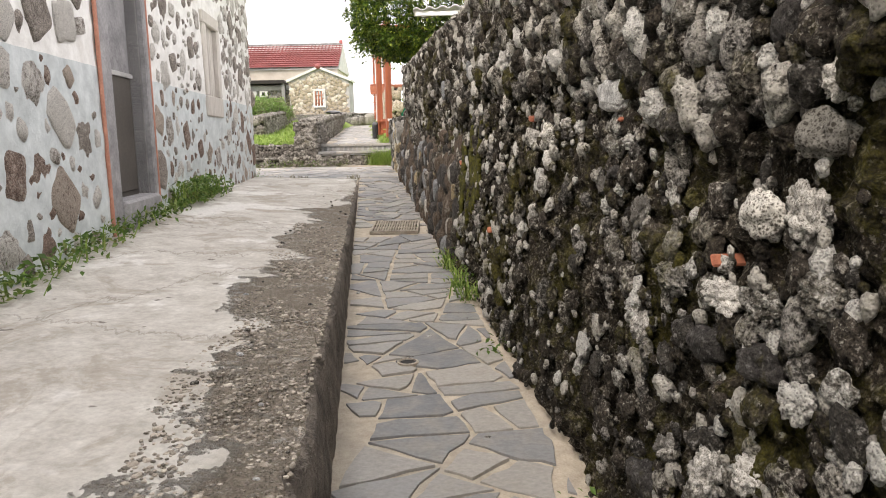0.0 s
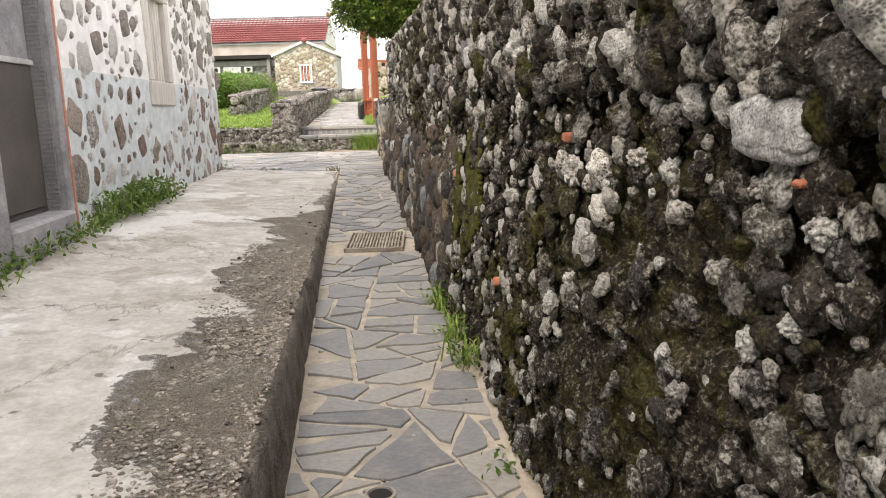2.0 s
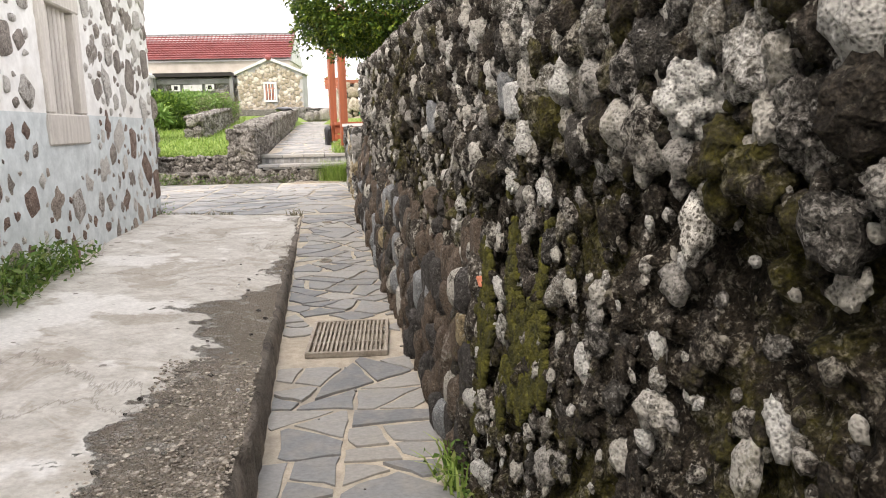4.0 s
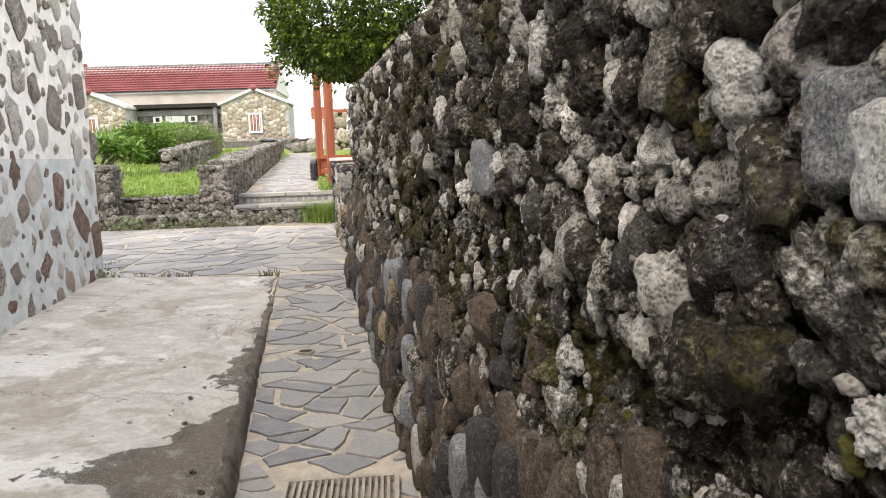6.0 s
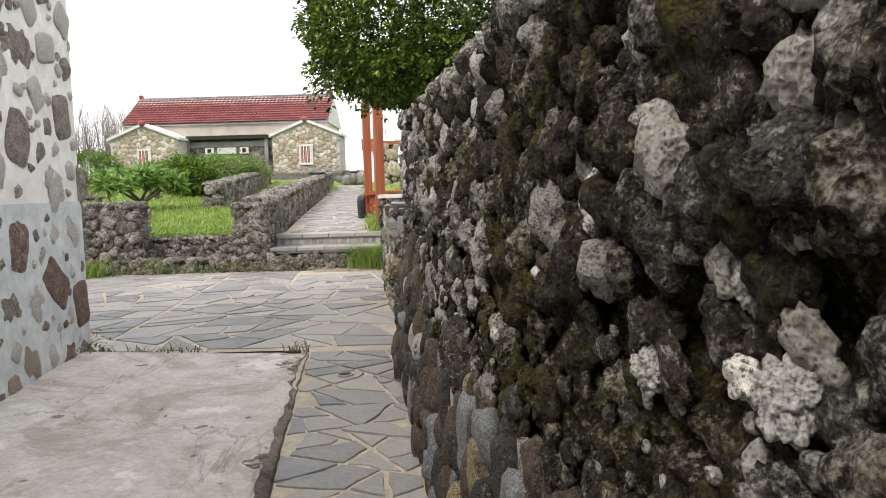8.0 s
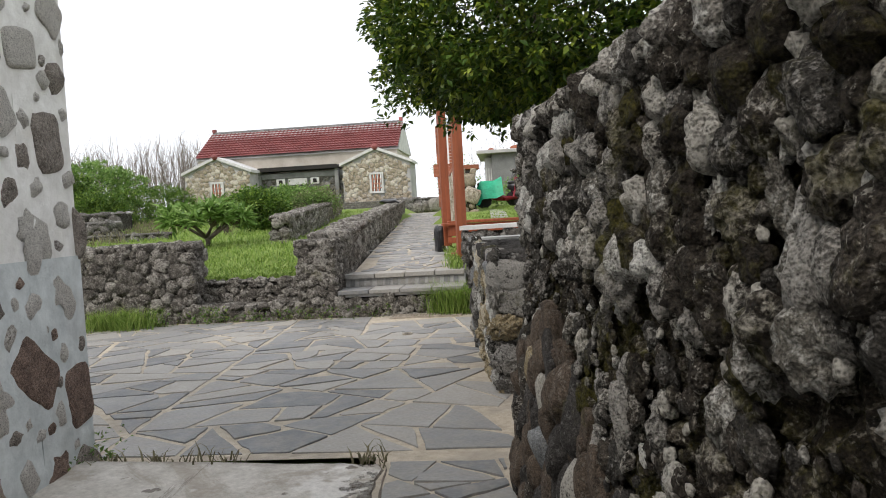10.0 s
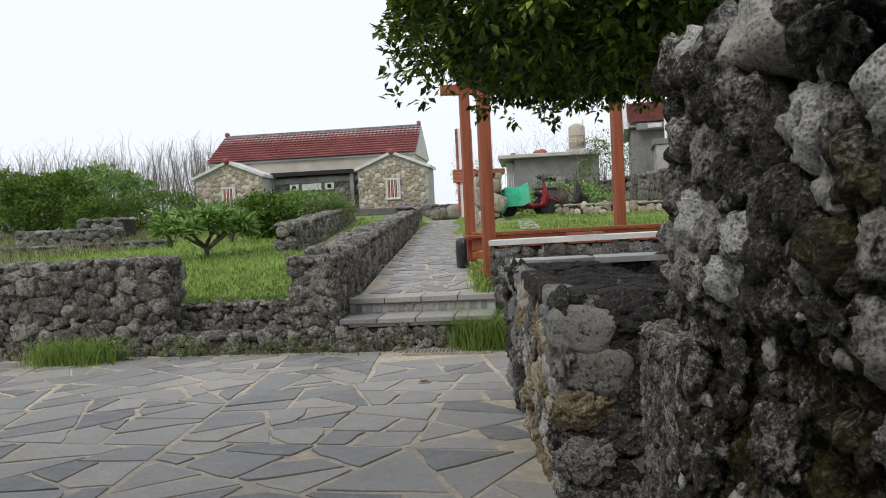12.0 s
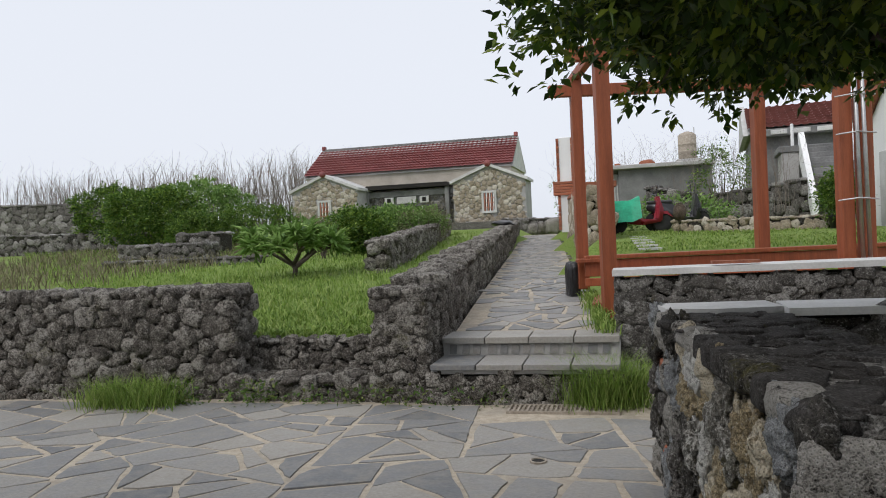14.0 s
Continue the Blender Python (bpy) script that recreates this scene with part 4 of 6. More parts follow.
    single(white, 2.46, 1.62, 0.111, 0.054)
    single(brain, 5.16, 1.79, 0.032, 0.035)
    single(brain, 6.01, 1.99, 0.058, 0.054)
    single(brain, 5.14, 1.63, 0.030, 0.046)
    single(brain, 3.25, 1.49, 0.067, 0.058)
    single(basalt, 2.44, 1.37, 0.030, 0.023)
    single(brain, 3.24, 1.39, 0.043, 0.046)
    single(white, 5.20, 1.92, 0.065, 0.060)
    single(grey, 6.89, 1.71, 0.067, 0.048)
    single(brain, 7.45, 2.01, 0.054, 0.078)
    single(knob, 2.51, 1.52, 0.017, 0.024)
    single(mossy, 6.05, 1.81, 0.045, 0.077)
    single(knob, 6.91, 1.82, 0.045, 0.041)
    single(knob, 5.22, 1.67, 0.040, 0.041)
    single(knob, 2.48, 1.26, 0.025, 0.032)
    single(knob, 6.11, 2.05, 0.051, 0.033)
    single(brain, 3.33, 1.45, 0.023, 0.029)
    single(brain, 8.15, 2.30, 0.046, 0.038)
    single(brain, 3.30, 1.27, 0.035, 0.049)
    single(grey, 8.13, 1.90, 0.023, 0.034)
    single(ochre, 8.13, 1.77, 0.021, 0.050)
    single(knob, 2.53, 1.32, 0.026, 0.034)
    single(brain, 8.17, 1.65, 0.039, 0.043)
    single(knob, 5.33, 1.80, 0.052, 0.063)
    single(grey, 6.18, 1.95, 0.055, 0.041)
    single(cobble, 6.17, 1.50, 0.044, 0.068)
    single(knob, 8.25, 1.91, 0.041, 0.042)
    single(knob, 3.42, 1.15, 0.023, 0.036)
    single(cobble, 6.18, 1.42, 0.045, 0.037)
    single(knob, 3.53, 1.70, 0.026, 0.029)
    single(grey, 10.46, 1.89, 0.053, 0.034)
    single(knob, 6.29, 1.81, 0.030, 0.049)
    single(knob, 1.36, 1.59, 0.039, 0.040)
    single(knob, 6.36, 2.16, 0.049, 0.050)
    single(brain, 5.51, 1.89, 0.056, 0.051)
    single(knob, 1.33, 1.19, 0.063, 0.040)
    single(knob, 2.71, 1.08, 0.020, 0.028)
    single(brain, 3.58, 1.48, 0.042, 0.051)
    single(brain, 1.39, 1.49, 0.064, 0.052)
    single(grey, 3.66, 1.76, 0.086, 0.063)
    single(ochre, 2.87, 1.64, 0.051, 0.032)
    single(basalt, 6.35, 1.49, 0.036, 0.062)
    single(white, 8.44, 2.26, 0.029, 0.037)
    single(knob, 1.41, 1.33, 0.044, 0.066)
    single(knob, 1.36, 0.98, 0.044, 0.042)
    single(grey, 10.60, 2.02, 0.073, 0.048)
    single(grey, 10.63, 2.40, 0.206, 0.074)
    single(basalt, 1.52, 1.71, 0.069, 0.050)
    single(dark, 1.50, 1.48, 0.043, 0.031)
    single(basalt, 6.41, 1.38, 0.058, 0.054)
    single(knob, 3.65, 1.07, 0.034, 0.038)
    single(knob, 1.50, 1.13, 0.063, 0.040)
    single(basalt, 1.49, 1.01, 0.072, 0.043)
    single(knob, 3.04, 1.84, 0.040, 0.044)
    single(knob, 8.57, 2.19, 0.032, 0.047)
    single(brain, 1.56, 1.32, 0.073, 0.065)
    single(knob, 1.49, 0.77, 0.046, 0.040)
    single(grey, 3.87, 1.84, 0.066, 0.071)
    single(grey, 10.75, 1.81, 0.049, 0.059)
    single(knob, 3.03, 1.54, 0.030, 0.024)
    single(basalt, 7.93, 1.52, 0.053, 0.051)
    single(cobble, 6.58, 1.47, 0.076, 0.096)
    single(grey, 8.03, 1.63, 0.026, 0.061)
    single(knob, 1.68, 1.12, 0.062, 0.044)
    single(knob, 1.65, 0.70, 0.072, 0.063)
    single(cobble, 6.66, 1.28, 0.027, 0.075)
    single(basalt, 1.72, 0.99, 0.077, 0.045)
    single(grey, 1.81, 1.61, 0.046, 0.047)
    single(grey, 3.09, 0.82, 0.051, 0.070)
    single(cobble, 6.74, 1.40, 0.037, 0.046)
    single(knob, 4.15, 1.88, 0.086, 0.083)
    single(knob, 8.89, 2.09, 0.025, 0.085)
    single(brain, 4.14, 1.68, 0.049, 0.071)
    single(ochre, 6.82, 1.15, 0.035, 0.054)
    single(knob, 1.86, 0.67, 0.040, 0.042)
    single(grey, 1.94, 1.11, 0.071, 0.044)
    single(brain, 2.02, 1.40, 0.029, 0.053)
    single(basalt, 1.97, 0.53, 0.075, 0.059)
    single(knob, 9.11, 2.11, 0.030, 0.064)
    single(knob, 8.49, 2.17, 0.026, 0.048)
    single(cobble, 7.06, 1.37, 0.055, 0.069)
    single(knob, 2.10, 0.94, 0.040, 0.047)
    single(knob, 2.20, 1.26, 0.032, 0.058)
    single(knob, 3.60, 1.04, 0.028, 0.036)
    single(cobble, 7.33, 1.46, 0.037, 0.043)
    single(knob, 8.84, 2.08, 0.020, 0.084)
    single(brain, 7.51, 2.04, 0.031, 0.075)
    single(ochre, 9.61, 1.60, 0.033, 0.104)
    single(knob, 9.07, 2.09, 0.022, 0.071)
    single(block, 5.28, 1.95, 0.049, 0.066)
    single(knob, 3.49, 1.47, 0.036, 0.052)
    # upright cobbles low down towards the road
    for u, z, r in dart(5.7, u1 - .1, .5, 1.55, (.062, .052, .043, .034, .027), rng, taken, tries=6, touch=.86, aspect=1.7):
        h = (z - lane_z(u)) / (wall_top_z(u) - lane_z(u))
        if h < .02 or h > .40 + .16 * noise.noise(Vector((u, 9, 0))):
            continue
        material = rng.choice((M_COBBLE, M_COBBLE, M_BASALT, M_BASALT, M_CORAL, M_GREYBLOCK, M_YELLOW if rng.random() < .3 else M_COBBLE))
        put(u, z, r, r * .95, r * 1.6, rng.choice(("cobble", "cobble", "block")), material, r * rng.uniform(.6, .9), .012, 0, rng.uniform(-.3, .3))
        taken.append((u, z, r * .9))
        taken.append((u, z + r * .7, r * .7))
        taken.append((u, z - r * .7, r * .7))
    # top courses and body: larger knobs high up, small ones in the middle, upright cobbles low down towards the road
    for u, z, r in dart(.75, u1, .2, 2.5, (.052, .044, .036, .030, .025, .021, .017, .0135, .011), rng, taken, tries=5, touch=.80, aspect=1.15):
        zb, zt = lane_z(u), wall_top_z(u)
        h = (z - zb) / (zt - zb)
        if h < .01 or z > zt - r * .3:
            continue
        bumpy = h > .66 + .16 * noise.noise(Vector((u * .8, 4, 0)))
        cobbles = u > 5.6 and h < .42 + .16 * noise.noise(Vector((u, 9, 0)))
        mossy = noise.noise(Vector((u * .9, z * 1.6, 2))) > .27 and not bumpy and not cobbles
        if 2.5 < u < 3.6 and z < 1.42 and rng.random() < .55:
            continue
        if mossy and (r > .026 or rng.random() < .4):
            continue
        if not bumpy and not cobbles and (rng.random() < .05 or r > .044):
            continue
        if not bumpy and not cobbles and r > .05:
            r *= rng.uniform(.6, 1)
        if cobbles:
            kind, material = "cobble" if rng.random() < .6 else "block", M_COBBLE if rng.random() < .6 else M_BASALT if rng.random() < .6 else M_CORAL
            put(u, z, r, r * .95, r * 1.75, kind, material, r * rng.uniform(.5, .75), .0, 0, rng.uniform(-.35, .35))
        else:
            kind = rng.choice(("coral", "coral", "coral", "knob", "knob", "brain"))
            pick = rng.random()
            shut = 7.3 < u < 8.2
            dim = .22 if u < 2.4 else .32 if u < 6.4 else .85 if shut else .38 if u < 9.8 else .10
            pale = .20 if u < 2.4 else .14 if u < 6.4 else .0 if shut else .09
            material = M_CORAL_PALE if pick < pale else M_CORAL_DARK if pick < pale + dim else M_CORAL if pick < (.80 if u < 9.8 else .3) else M_CORAL_GREY
            out = r * (rng.uniform(.7, 1.1) if bumpy else rng.uniform(.45, .8))
            put(u, z, r, r * rng.uniform(.9, 1.2), r * rng.uniform(.95, 1.5), kind, material, out, .02 if bumpy else 0.0)
    # capping stones
    u = u0
    while u < u1 - .02:
        r = rng.uniform(.04, .09)
        near.append((r, rng.choice(("coral", "cobble", "knob")), rng.randrange(6), rng.choice((M_CORAL, M_CORAL, M_GARDEN)), Matrix.Translation((-.08, -(u + r), wall_top_z(u) - .04)) @ Matrix.Rotation(rng.uniform(-.2, .2), 4, "X") @ Matrix.Diagonal((.12, r * 1.1, rng.uniform(.045, .08), 1)), "", u))
        near.append((r, "coral", rng.randrange(6), M_CORAL, Matrix.Translation((-.38, -(u + r), wall_top_z(u) - .05)) @ Matrix.Diagonal((.2, r * 1.2, .06, 1)), "", u))
        u += r * 1.8
    # the wall's end towards the road
    for v, z, r in dart(-.52, -.06, .9, 2.42, (.1, .08, .06, .045, .03), rng, tries=8, touch=.84):
        near.append((r, rng.choice(("coral", "knob", "brain")), rng.randrange(6), rng.choice((M_CORAL, M_CORAL_GREY, M_CORAL_GREY, M_RUIN)), Matrix.Translation((v, -u1 + .02, z)) @ Matrix.Rotation(-math.pi / 2, 4, "Z") @ Matrix.Rotation(rng.uniform(-.5, .5), 4, "X") @ Matrix.Diagonal((r * .7, r * 1.1, r * 1.05, 1)), "", u1))
    # the largest stones of the stretch that is walked past are parts of their own; the small ones stay joined by kind
    near.sort(key=lambda c: -c[0] if 1.0 < c[6] else 1 - c[0])
    for r, kind, i, material, m, label, u in near[:300]:
        stone_part(wall, kind, i, material, m, 0 if r >= 1.0 else 1, label=label)
    rest = {}
    for r, kind, i, material, m, label, u in near[300:]:
        rest.setdefault((material.name, r > .023), (material, []))[1].append((kind, i, m))
    for (nm, large), (material, items) in rest.items():
        stones_joined("rubble_fill", wall, material, items, 1 if large else 2)
    # cushions of moss on the mortar
    tufts = []
    for u, z, r in dart(4.8, 5.8, .75, 1.64, (.014, .011, .008, .006), rng, tries=6, touch=.8):
        if noise.noise(Vector((u * 5, z * 2.2, 3))) + .25 * noise.noise(Vector((u * 14, z * 9, 1))) < .02 + .5 * abs(u - 5.3):
            continue
        tufts.append(("coral", rng.randrange(9), Matrix.Translation(at(u, z, -.022 + .012 * noise.noise(Vector((u * 9, z * 9, 2))))) @ Matrix.Diagonal((.014, r, r * 1.5, 1))))
    stones_joined("moss", wall, M_MOSS, tufts, 2, "yellow-green moss cushions")
    # bits of brick and tile
    for u, z, a, b, spin in ((1.7, 1.2, .005, .016, .5), (3.52, 1.57, .024, .013, -.12), (2.38, 1.54, .012, .007, .1), (5.5, 1.3, .03, .004, -.5), (4.3, .95, .006, .018, .4)):
        bm = box(-.06, .05, -a, a, -b, b, .005)
        ob = part("brick", bm, M_BRICK, wall, "broken red brick set in the wall")
        ob.matrix_local = Matrix.Translation(at(u, z, -.045)) @ Matrix.Rotation(spin, 4, "X")
    tile = part("tile", box(-.3, .06, -.16, .16, -.02, .02, .01), M_BRICK, wall, "red clay tile near the wall's end")
    tile.matrix_local = Matrix.Translation((-.25, -u1 + .12, 2.3)) @ Matrix.Rotation(.1, 4, "Y")
    return wall


build_tall_wall()


# ================================================================ garden walls, steps and the walled pit
rubble_wall("stone_wall", (-14.5, 16.75), (-4.82, 17.2), .5, (.8, .8), (1.98, 1.9), "waist-high dry wall of dark rounded coral stones beside the road", (.17, .14, .11, .085, .06, .045), faces=("front", "top", "end"), parts_to=170, seed=2, proud=.6)
rubble_wall("stone_wall", (-4.84, 17.1), (-3.3, 17.12), .45, (.8, .8), (1.06, 1.06), "low kerb wall of pale stones with weeds", (.15, .12, .09, .06), faces=("front", "top"), parts_to=40, seed=3, proud=.5)
rubble_wall("stone_wall", (-4.9, 17.55), (-3.28, 17.6), .3, (.95, .95), (1.36, 1.36), "low retaining wall holding up the lawn", (.13, .11, .085, .06), faces=("front", "top"), parts_to=40, seed=4, proud=.5)
rubble_wall("stone_pier", (-3.36, 17.1), (-2.86, 17.1), .5, (.8, .8), (1.86, 1.86), "square pier of stacked dark coral stones", (.15, .13, .1, .07, .05), faces=("front", "top", "end", "start"), parts_to=80, seed=5, proud=.5, aspect=.8, kinds=("block", "coral", "cobble"))
rubble_wall("stone_wall", (-2.84, 17.6), (-5.75, 44.5), .46, (1.25, 2.2), (1.92, 2.9), "long rubble wall with a rough flat top beside the walkway", (.17, .14, .11, .08, .06), faces=("front", "top"), parts_to=200, seed=6, proud=.5, level=2, top_radii=(.2, .16, .12, .08))
rubble_wall("stone_wall", (-6.3, 26.6), (-8.4, 42), .5, (1.5, 2.4), (2.28, 3.05), "rubble garden wall overgrown at its foot", (.2, .16, .12, .08), faces=("front", "start", "top"), parts_to=110, seed=7, proud=.5, level=2)


def build_steps():
    rubble_wall("stone_wall", (-2.86, 17.03), (-1.15, 17.03), .4, (.8, .8), (1.12, 1.12), "low stone base under the steps", (.13, .1, .08, .06, .04), faces=("front",), parts_to=40, seed=8, proud=.4, material=M_GARDEN, kinds=("block", "cobble", "coral"))
    rng = random.Random(4)
    for y0, y1, z0, z1, n in ((17.02, 17.62, 1.14, 1.19, 4), (17.5, 17.95, 1.30, 1.36, 4)):
        stair = thing("stone_step", None, "grey slate-edged step up to the walkway", "step", "steps to the walkway")
        part("bed", box(-2.83, -1.2, y0 + .04, y1 + .3, z0 - (.04 if z0 < 1.2 else .16), z0 + .0, .006), M_CEMENT, stair)
        xs = [-2.83 + (1.63) * i / n for i in range(n + 1)]
        for a, b in zip(xs, xs[1:]):
            ob = part("tread_slab", box(a + .006, b - .006, y0, y1, z0, z1, .004), M_SLATE, stair)
        if z0 > 1.2:
            for k in range(13):
                x = -2.72 + k * .115 + rng.uniform(-.02, .02)
                w = rng.uniform(.035, .05)
                part("inset_stone", extrude_poly([(x - w, 1.205), (x + w * .8, 1.2), (x + w, 1.285), (x - w * .7, 1.29)], y0 + .03, y0 + .06, 1), M_SLATE, stair)


build_steps()
walkway = strip("pavement_walkway", walk_left, walk_right, lambda x, y: walk_z(y), 17.9, 47, M_SAND, 6, .4, .004, 3, "sloping walkway of crazy-paved slate between walls", "walkway")

# wall with a pale cement cap before the deck
capwall = rubble_wall("stone_wall", (-1.22, 17.72), (6.0, 17.55), .38, (.82, .82), (1.88, 1.94), "rubble wall of dark and brown stones under a pale cement cap", (.15, .12, .095, .07, .05), faces=("front", "start"), parts_to=110, seed=9, proud=.45, material=M_RUIN, kinds=("block", "cobble"), aspect=.8)
part("cap", extrude_poly([(-.03, 1.875), (7.2, 1.94), (7.2, 1.99), (-.03, 1.93)], -.03, .42, 1), M_CAP, capwall, "pale cement capping")
flake = tagged(new("roof_tile", mesh_of("roof_tile", [(x, y, z) for z in (1.955, 1.98) for x, y in ((-.38, 17.72), (.02, 17.72), (.02, 17.86), (-.38, 17.86))], [(0, 3, 2, 1), (4, 5, 6, 7), (0, 1, 5, 4), (1, 2, 6, 5), (2, 3, 7, 6), (3, 0, 4, 7)], M_BRICK)), "flat reddish tile lying on the capped wall", "tile")


def build_pit():
    """The low walled enclosure at the tall wall's end: a broad west wall and a capped north wall."""
    start, corner = Vector((-.97, 15.3, 0)), Vector((-.69, 12.75, 0))
    a = rubble_wall("stone_wall", start[:2], corner[:2], .55, (.82, .84), (1.80, 1.80), "broad low wall of ochre and grey coral under black cobbles", (.17, .14, .11, .085, .06, .045),
                    faces=("start",), parts_to=10, seed=10, proud=.5, material=M_CORAL_GREY, kinds=("coral", "knob", "brain"))
    rng = random.Random(21)
    d = (corner - start).normalized()
    inv = a.matrix_world.inverted()
    across = Vector((-d.y, d.x, 0))

    def face(origin, along, out, length, z0, z1, radii, choose, kinds, depth, upright=1.0):
        turn = math.atan2(out.y, out.x)
        for u, z, r in dart(0, length, z0, z1, radii, rng, aspect=1.0, touch=.80):
            if z > z1 - r * .3:
                continue
            rot = Matrix.Rotation(turn, 4, "Z") @ Matrix.Rotation(rng.uniform(-.4, .4), 4, "X")
            m = inv @ Matrix.Translation(origin + along * min(max(u, r * .6), length - r * .5) + Vector((0, 0, z))) @ rot @ Matrix.Diagonal((r * depth * rng.uniform(.8, 1.2), r * 1.15, r * upright * rng.uniform(.9, 1.15), 1))
            kind = rng.choice(kinds)
            stone_part(a, kind, rng.randrange(6), choose(u, z), m, 0 if r > .07 else 1)
    # the road side: grey blocks far off, ochre knobs towards the corner
    face(start, d, -across, (corner - start).length, .85, 1.80, (.115, .095, .075, .06, .048, .036, .028), lambda u, z: rng.choice((M_YELLOW, M_YELLOW, M_YELLOW, M_CORAL_PALE)) if 1.0 < u + .5 * (z - 1.3) < 2.35 else rng.choice((M_CORAL_GREY, M_GREYBLOCK, M_RUIN, M_CORAL_GREY)), ("knob", "coral", "brain", "knob"), .55)
    # its end: stacked big coral blocks
    face(corner, across, d, .5, .85, 1.78, (.12, .10, .08, .06, .045, .032, .024), lambda u, z: rng.choice((M_CORAL_GREY, M_CORAL_GREY, M_RUIN, M_YELLOW if rng.random() < .4 else M_BASALT)), ("coral", "block", "knob", "coral"), .45, .8)
    for z in (1.02, 1.48):
        part("brick", box(.25, .36, -.035, .01, z, z + .1, .008), M_BRICK, a, "red brick set in the wall")
    # grey mortar top with black cobbles bedded in it
    part("mortar", extrude_poly([(.0, .03), (2.52, .03), (2.52, .53), (.0, .53)], 1.72, 1.815, 2), M_RUIN, a, "rough grey mortar top")
    for u, v, r in dart(.4, 2.5, .02, .53, (.10, .08, .06, .045, .03), rng, touch=1.0, tries=7):
        m = Matrix.Translation((u, v, 1.815)) @ Matrix.Rotation(rng.uniform(0, 3), 4, "Z") @ Matrix.Diagonal((r * 1.3, r * .75, .022, 1))
        stone_part(a, rng.choice(("coral", "block")), rng.randrange(6), M_BASALT, m, 1, label="black flat cobble")
    u = .4
    while u < 2.5:
        r = rng.uniform(.055, .10)
        stone_part(a, rng.choice(("cobble", "block")), rng.randrange(6), rng.choice((M_BASALT, M_BASALT, M_CORAL_GREY)), Matrix.Translation((u + r, .03, 1.79)) @ Matrix.Diagonal((r, .08, .055, 1)), 1, label="black cobble on the edge")
        u += r * 1.9
    part("cap", extrude_poly([(.02, -.01), (.32, .0), (.40, .25), (.36, .6), (.02, .6)], 1.80, 1.856, 2), M_CAP, a, "pale cement patch on its corner")
    rubble_wall("stone_wall", (-.38, 12.68), (-.46, 11.25), .5, (.82, .84), (1.72, 1.76), "recessed stretch of ochre and dark coral", (.17, .14, .10, .07, .05), faces=("front", "top"), parts_to=90, seed=19, proud=.5, level=1, material=M_GARDEN, kinds=("knob", "coral", "coral"), fine=.32)
    b = rubble_wall("stone_wall", (-.32, 14.88), (5.5, 14.7), .36, (.82, .82), (1.84, 1.88), "low dark wall with a pale cement top", (.15, .12, .09, .07), faces=("front",), parts_to=60, seed=12, proud=.4, material=M_RUIN, kinds=("block", "cobble"))
    part("cap", extrude_poly([(-.02, 1.82), (5.8, 1.87), (5.8, 1.9), (-.02, 1.86)], -.02, .38, 1), M_CAP, b, "pale cement capping")
    # cross wall with an opening
    rubble_wall("stone_wall", (.9, 11.55), (-.1, 11.62), .5, (.82, .82), (1.72, 1.78), "broken cross wall of dark stones", (.16, .13, .1, .07), faces=("front", "top"), parts_to=60, seed=13, proud=.5, material=M_GARDEN)


build_pit()


# ================================================================ gratings and covers
def grating(name, m, length, width, bars, label):
    g = thing(name, m, label, "drain grate")
    rim = bmesh.new()
    for x0, x1, y0, y1 in ((0, length, 0, .02), (0, length, width - .02, width), (0, .02, .02, width - .02), (length - .02, length, .02, width - .02)):
        box(x0, x1, y0, y1, -.02, .012, .002, rim)
    part("rim", rim, M_IRON, g)
    # black sheet under the bars, painted for the shaded channel
    part("drain_channel", box(.02, length - .02, .02, width - .02, -.04, -.03, 0), M_DARK, g)
    for i in range(bars):
        x = .03 + (length - .06) * (i + .5) / bars
        part("bar", box(x - length * .22 / bars, x + length * .22 / bars, .02, width - .02, -.02, .008, .001), M_IRON, g)
    for k in (1, 2):
        part("cross_bar", box(.02, length - .02, width * k / 3 - .006, width * k / 3 + .006, -.02, .004, .001), M_IRON, g)
    return g


grating("drain_grate", Matrix.Translation((-.69, 6.86, lane_z(7.1) + .008)) @ Matrix.Rotation(.0, 4, "Z") @ Matrix.Rotation(math.atan(.065), 4, "X"), .46, .56, 16, "rusty iron drain grate set among the lane's slates")
grating("drain_grate", Matrix.Translation((-2.12, 16.72, .855)), .9, .26, 22, "long pale iron drain grate at the foot of the steps")
for x, y in ((-.78, 9.05), (-.93, 10.75), (-1.72, 15.45), (-.19, 3.6)):
    c = tagged(new("drain_cover"), "small round iron drain cover in the paving", "drain cover", "small drain covers")
    c.matrix_world = Matrix.Translation((x, y, lane_z(y) + .012))
    part("ring", lathe([(.055, -.02), (.055, .006), (.045, .008), (.043, -.004), (.02, -.005)], 16), M_IRON, c)
    part("lid", lathe([(.04, -.02), (.04, .002), (.01, .003)], 16), M_DARK, c)


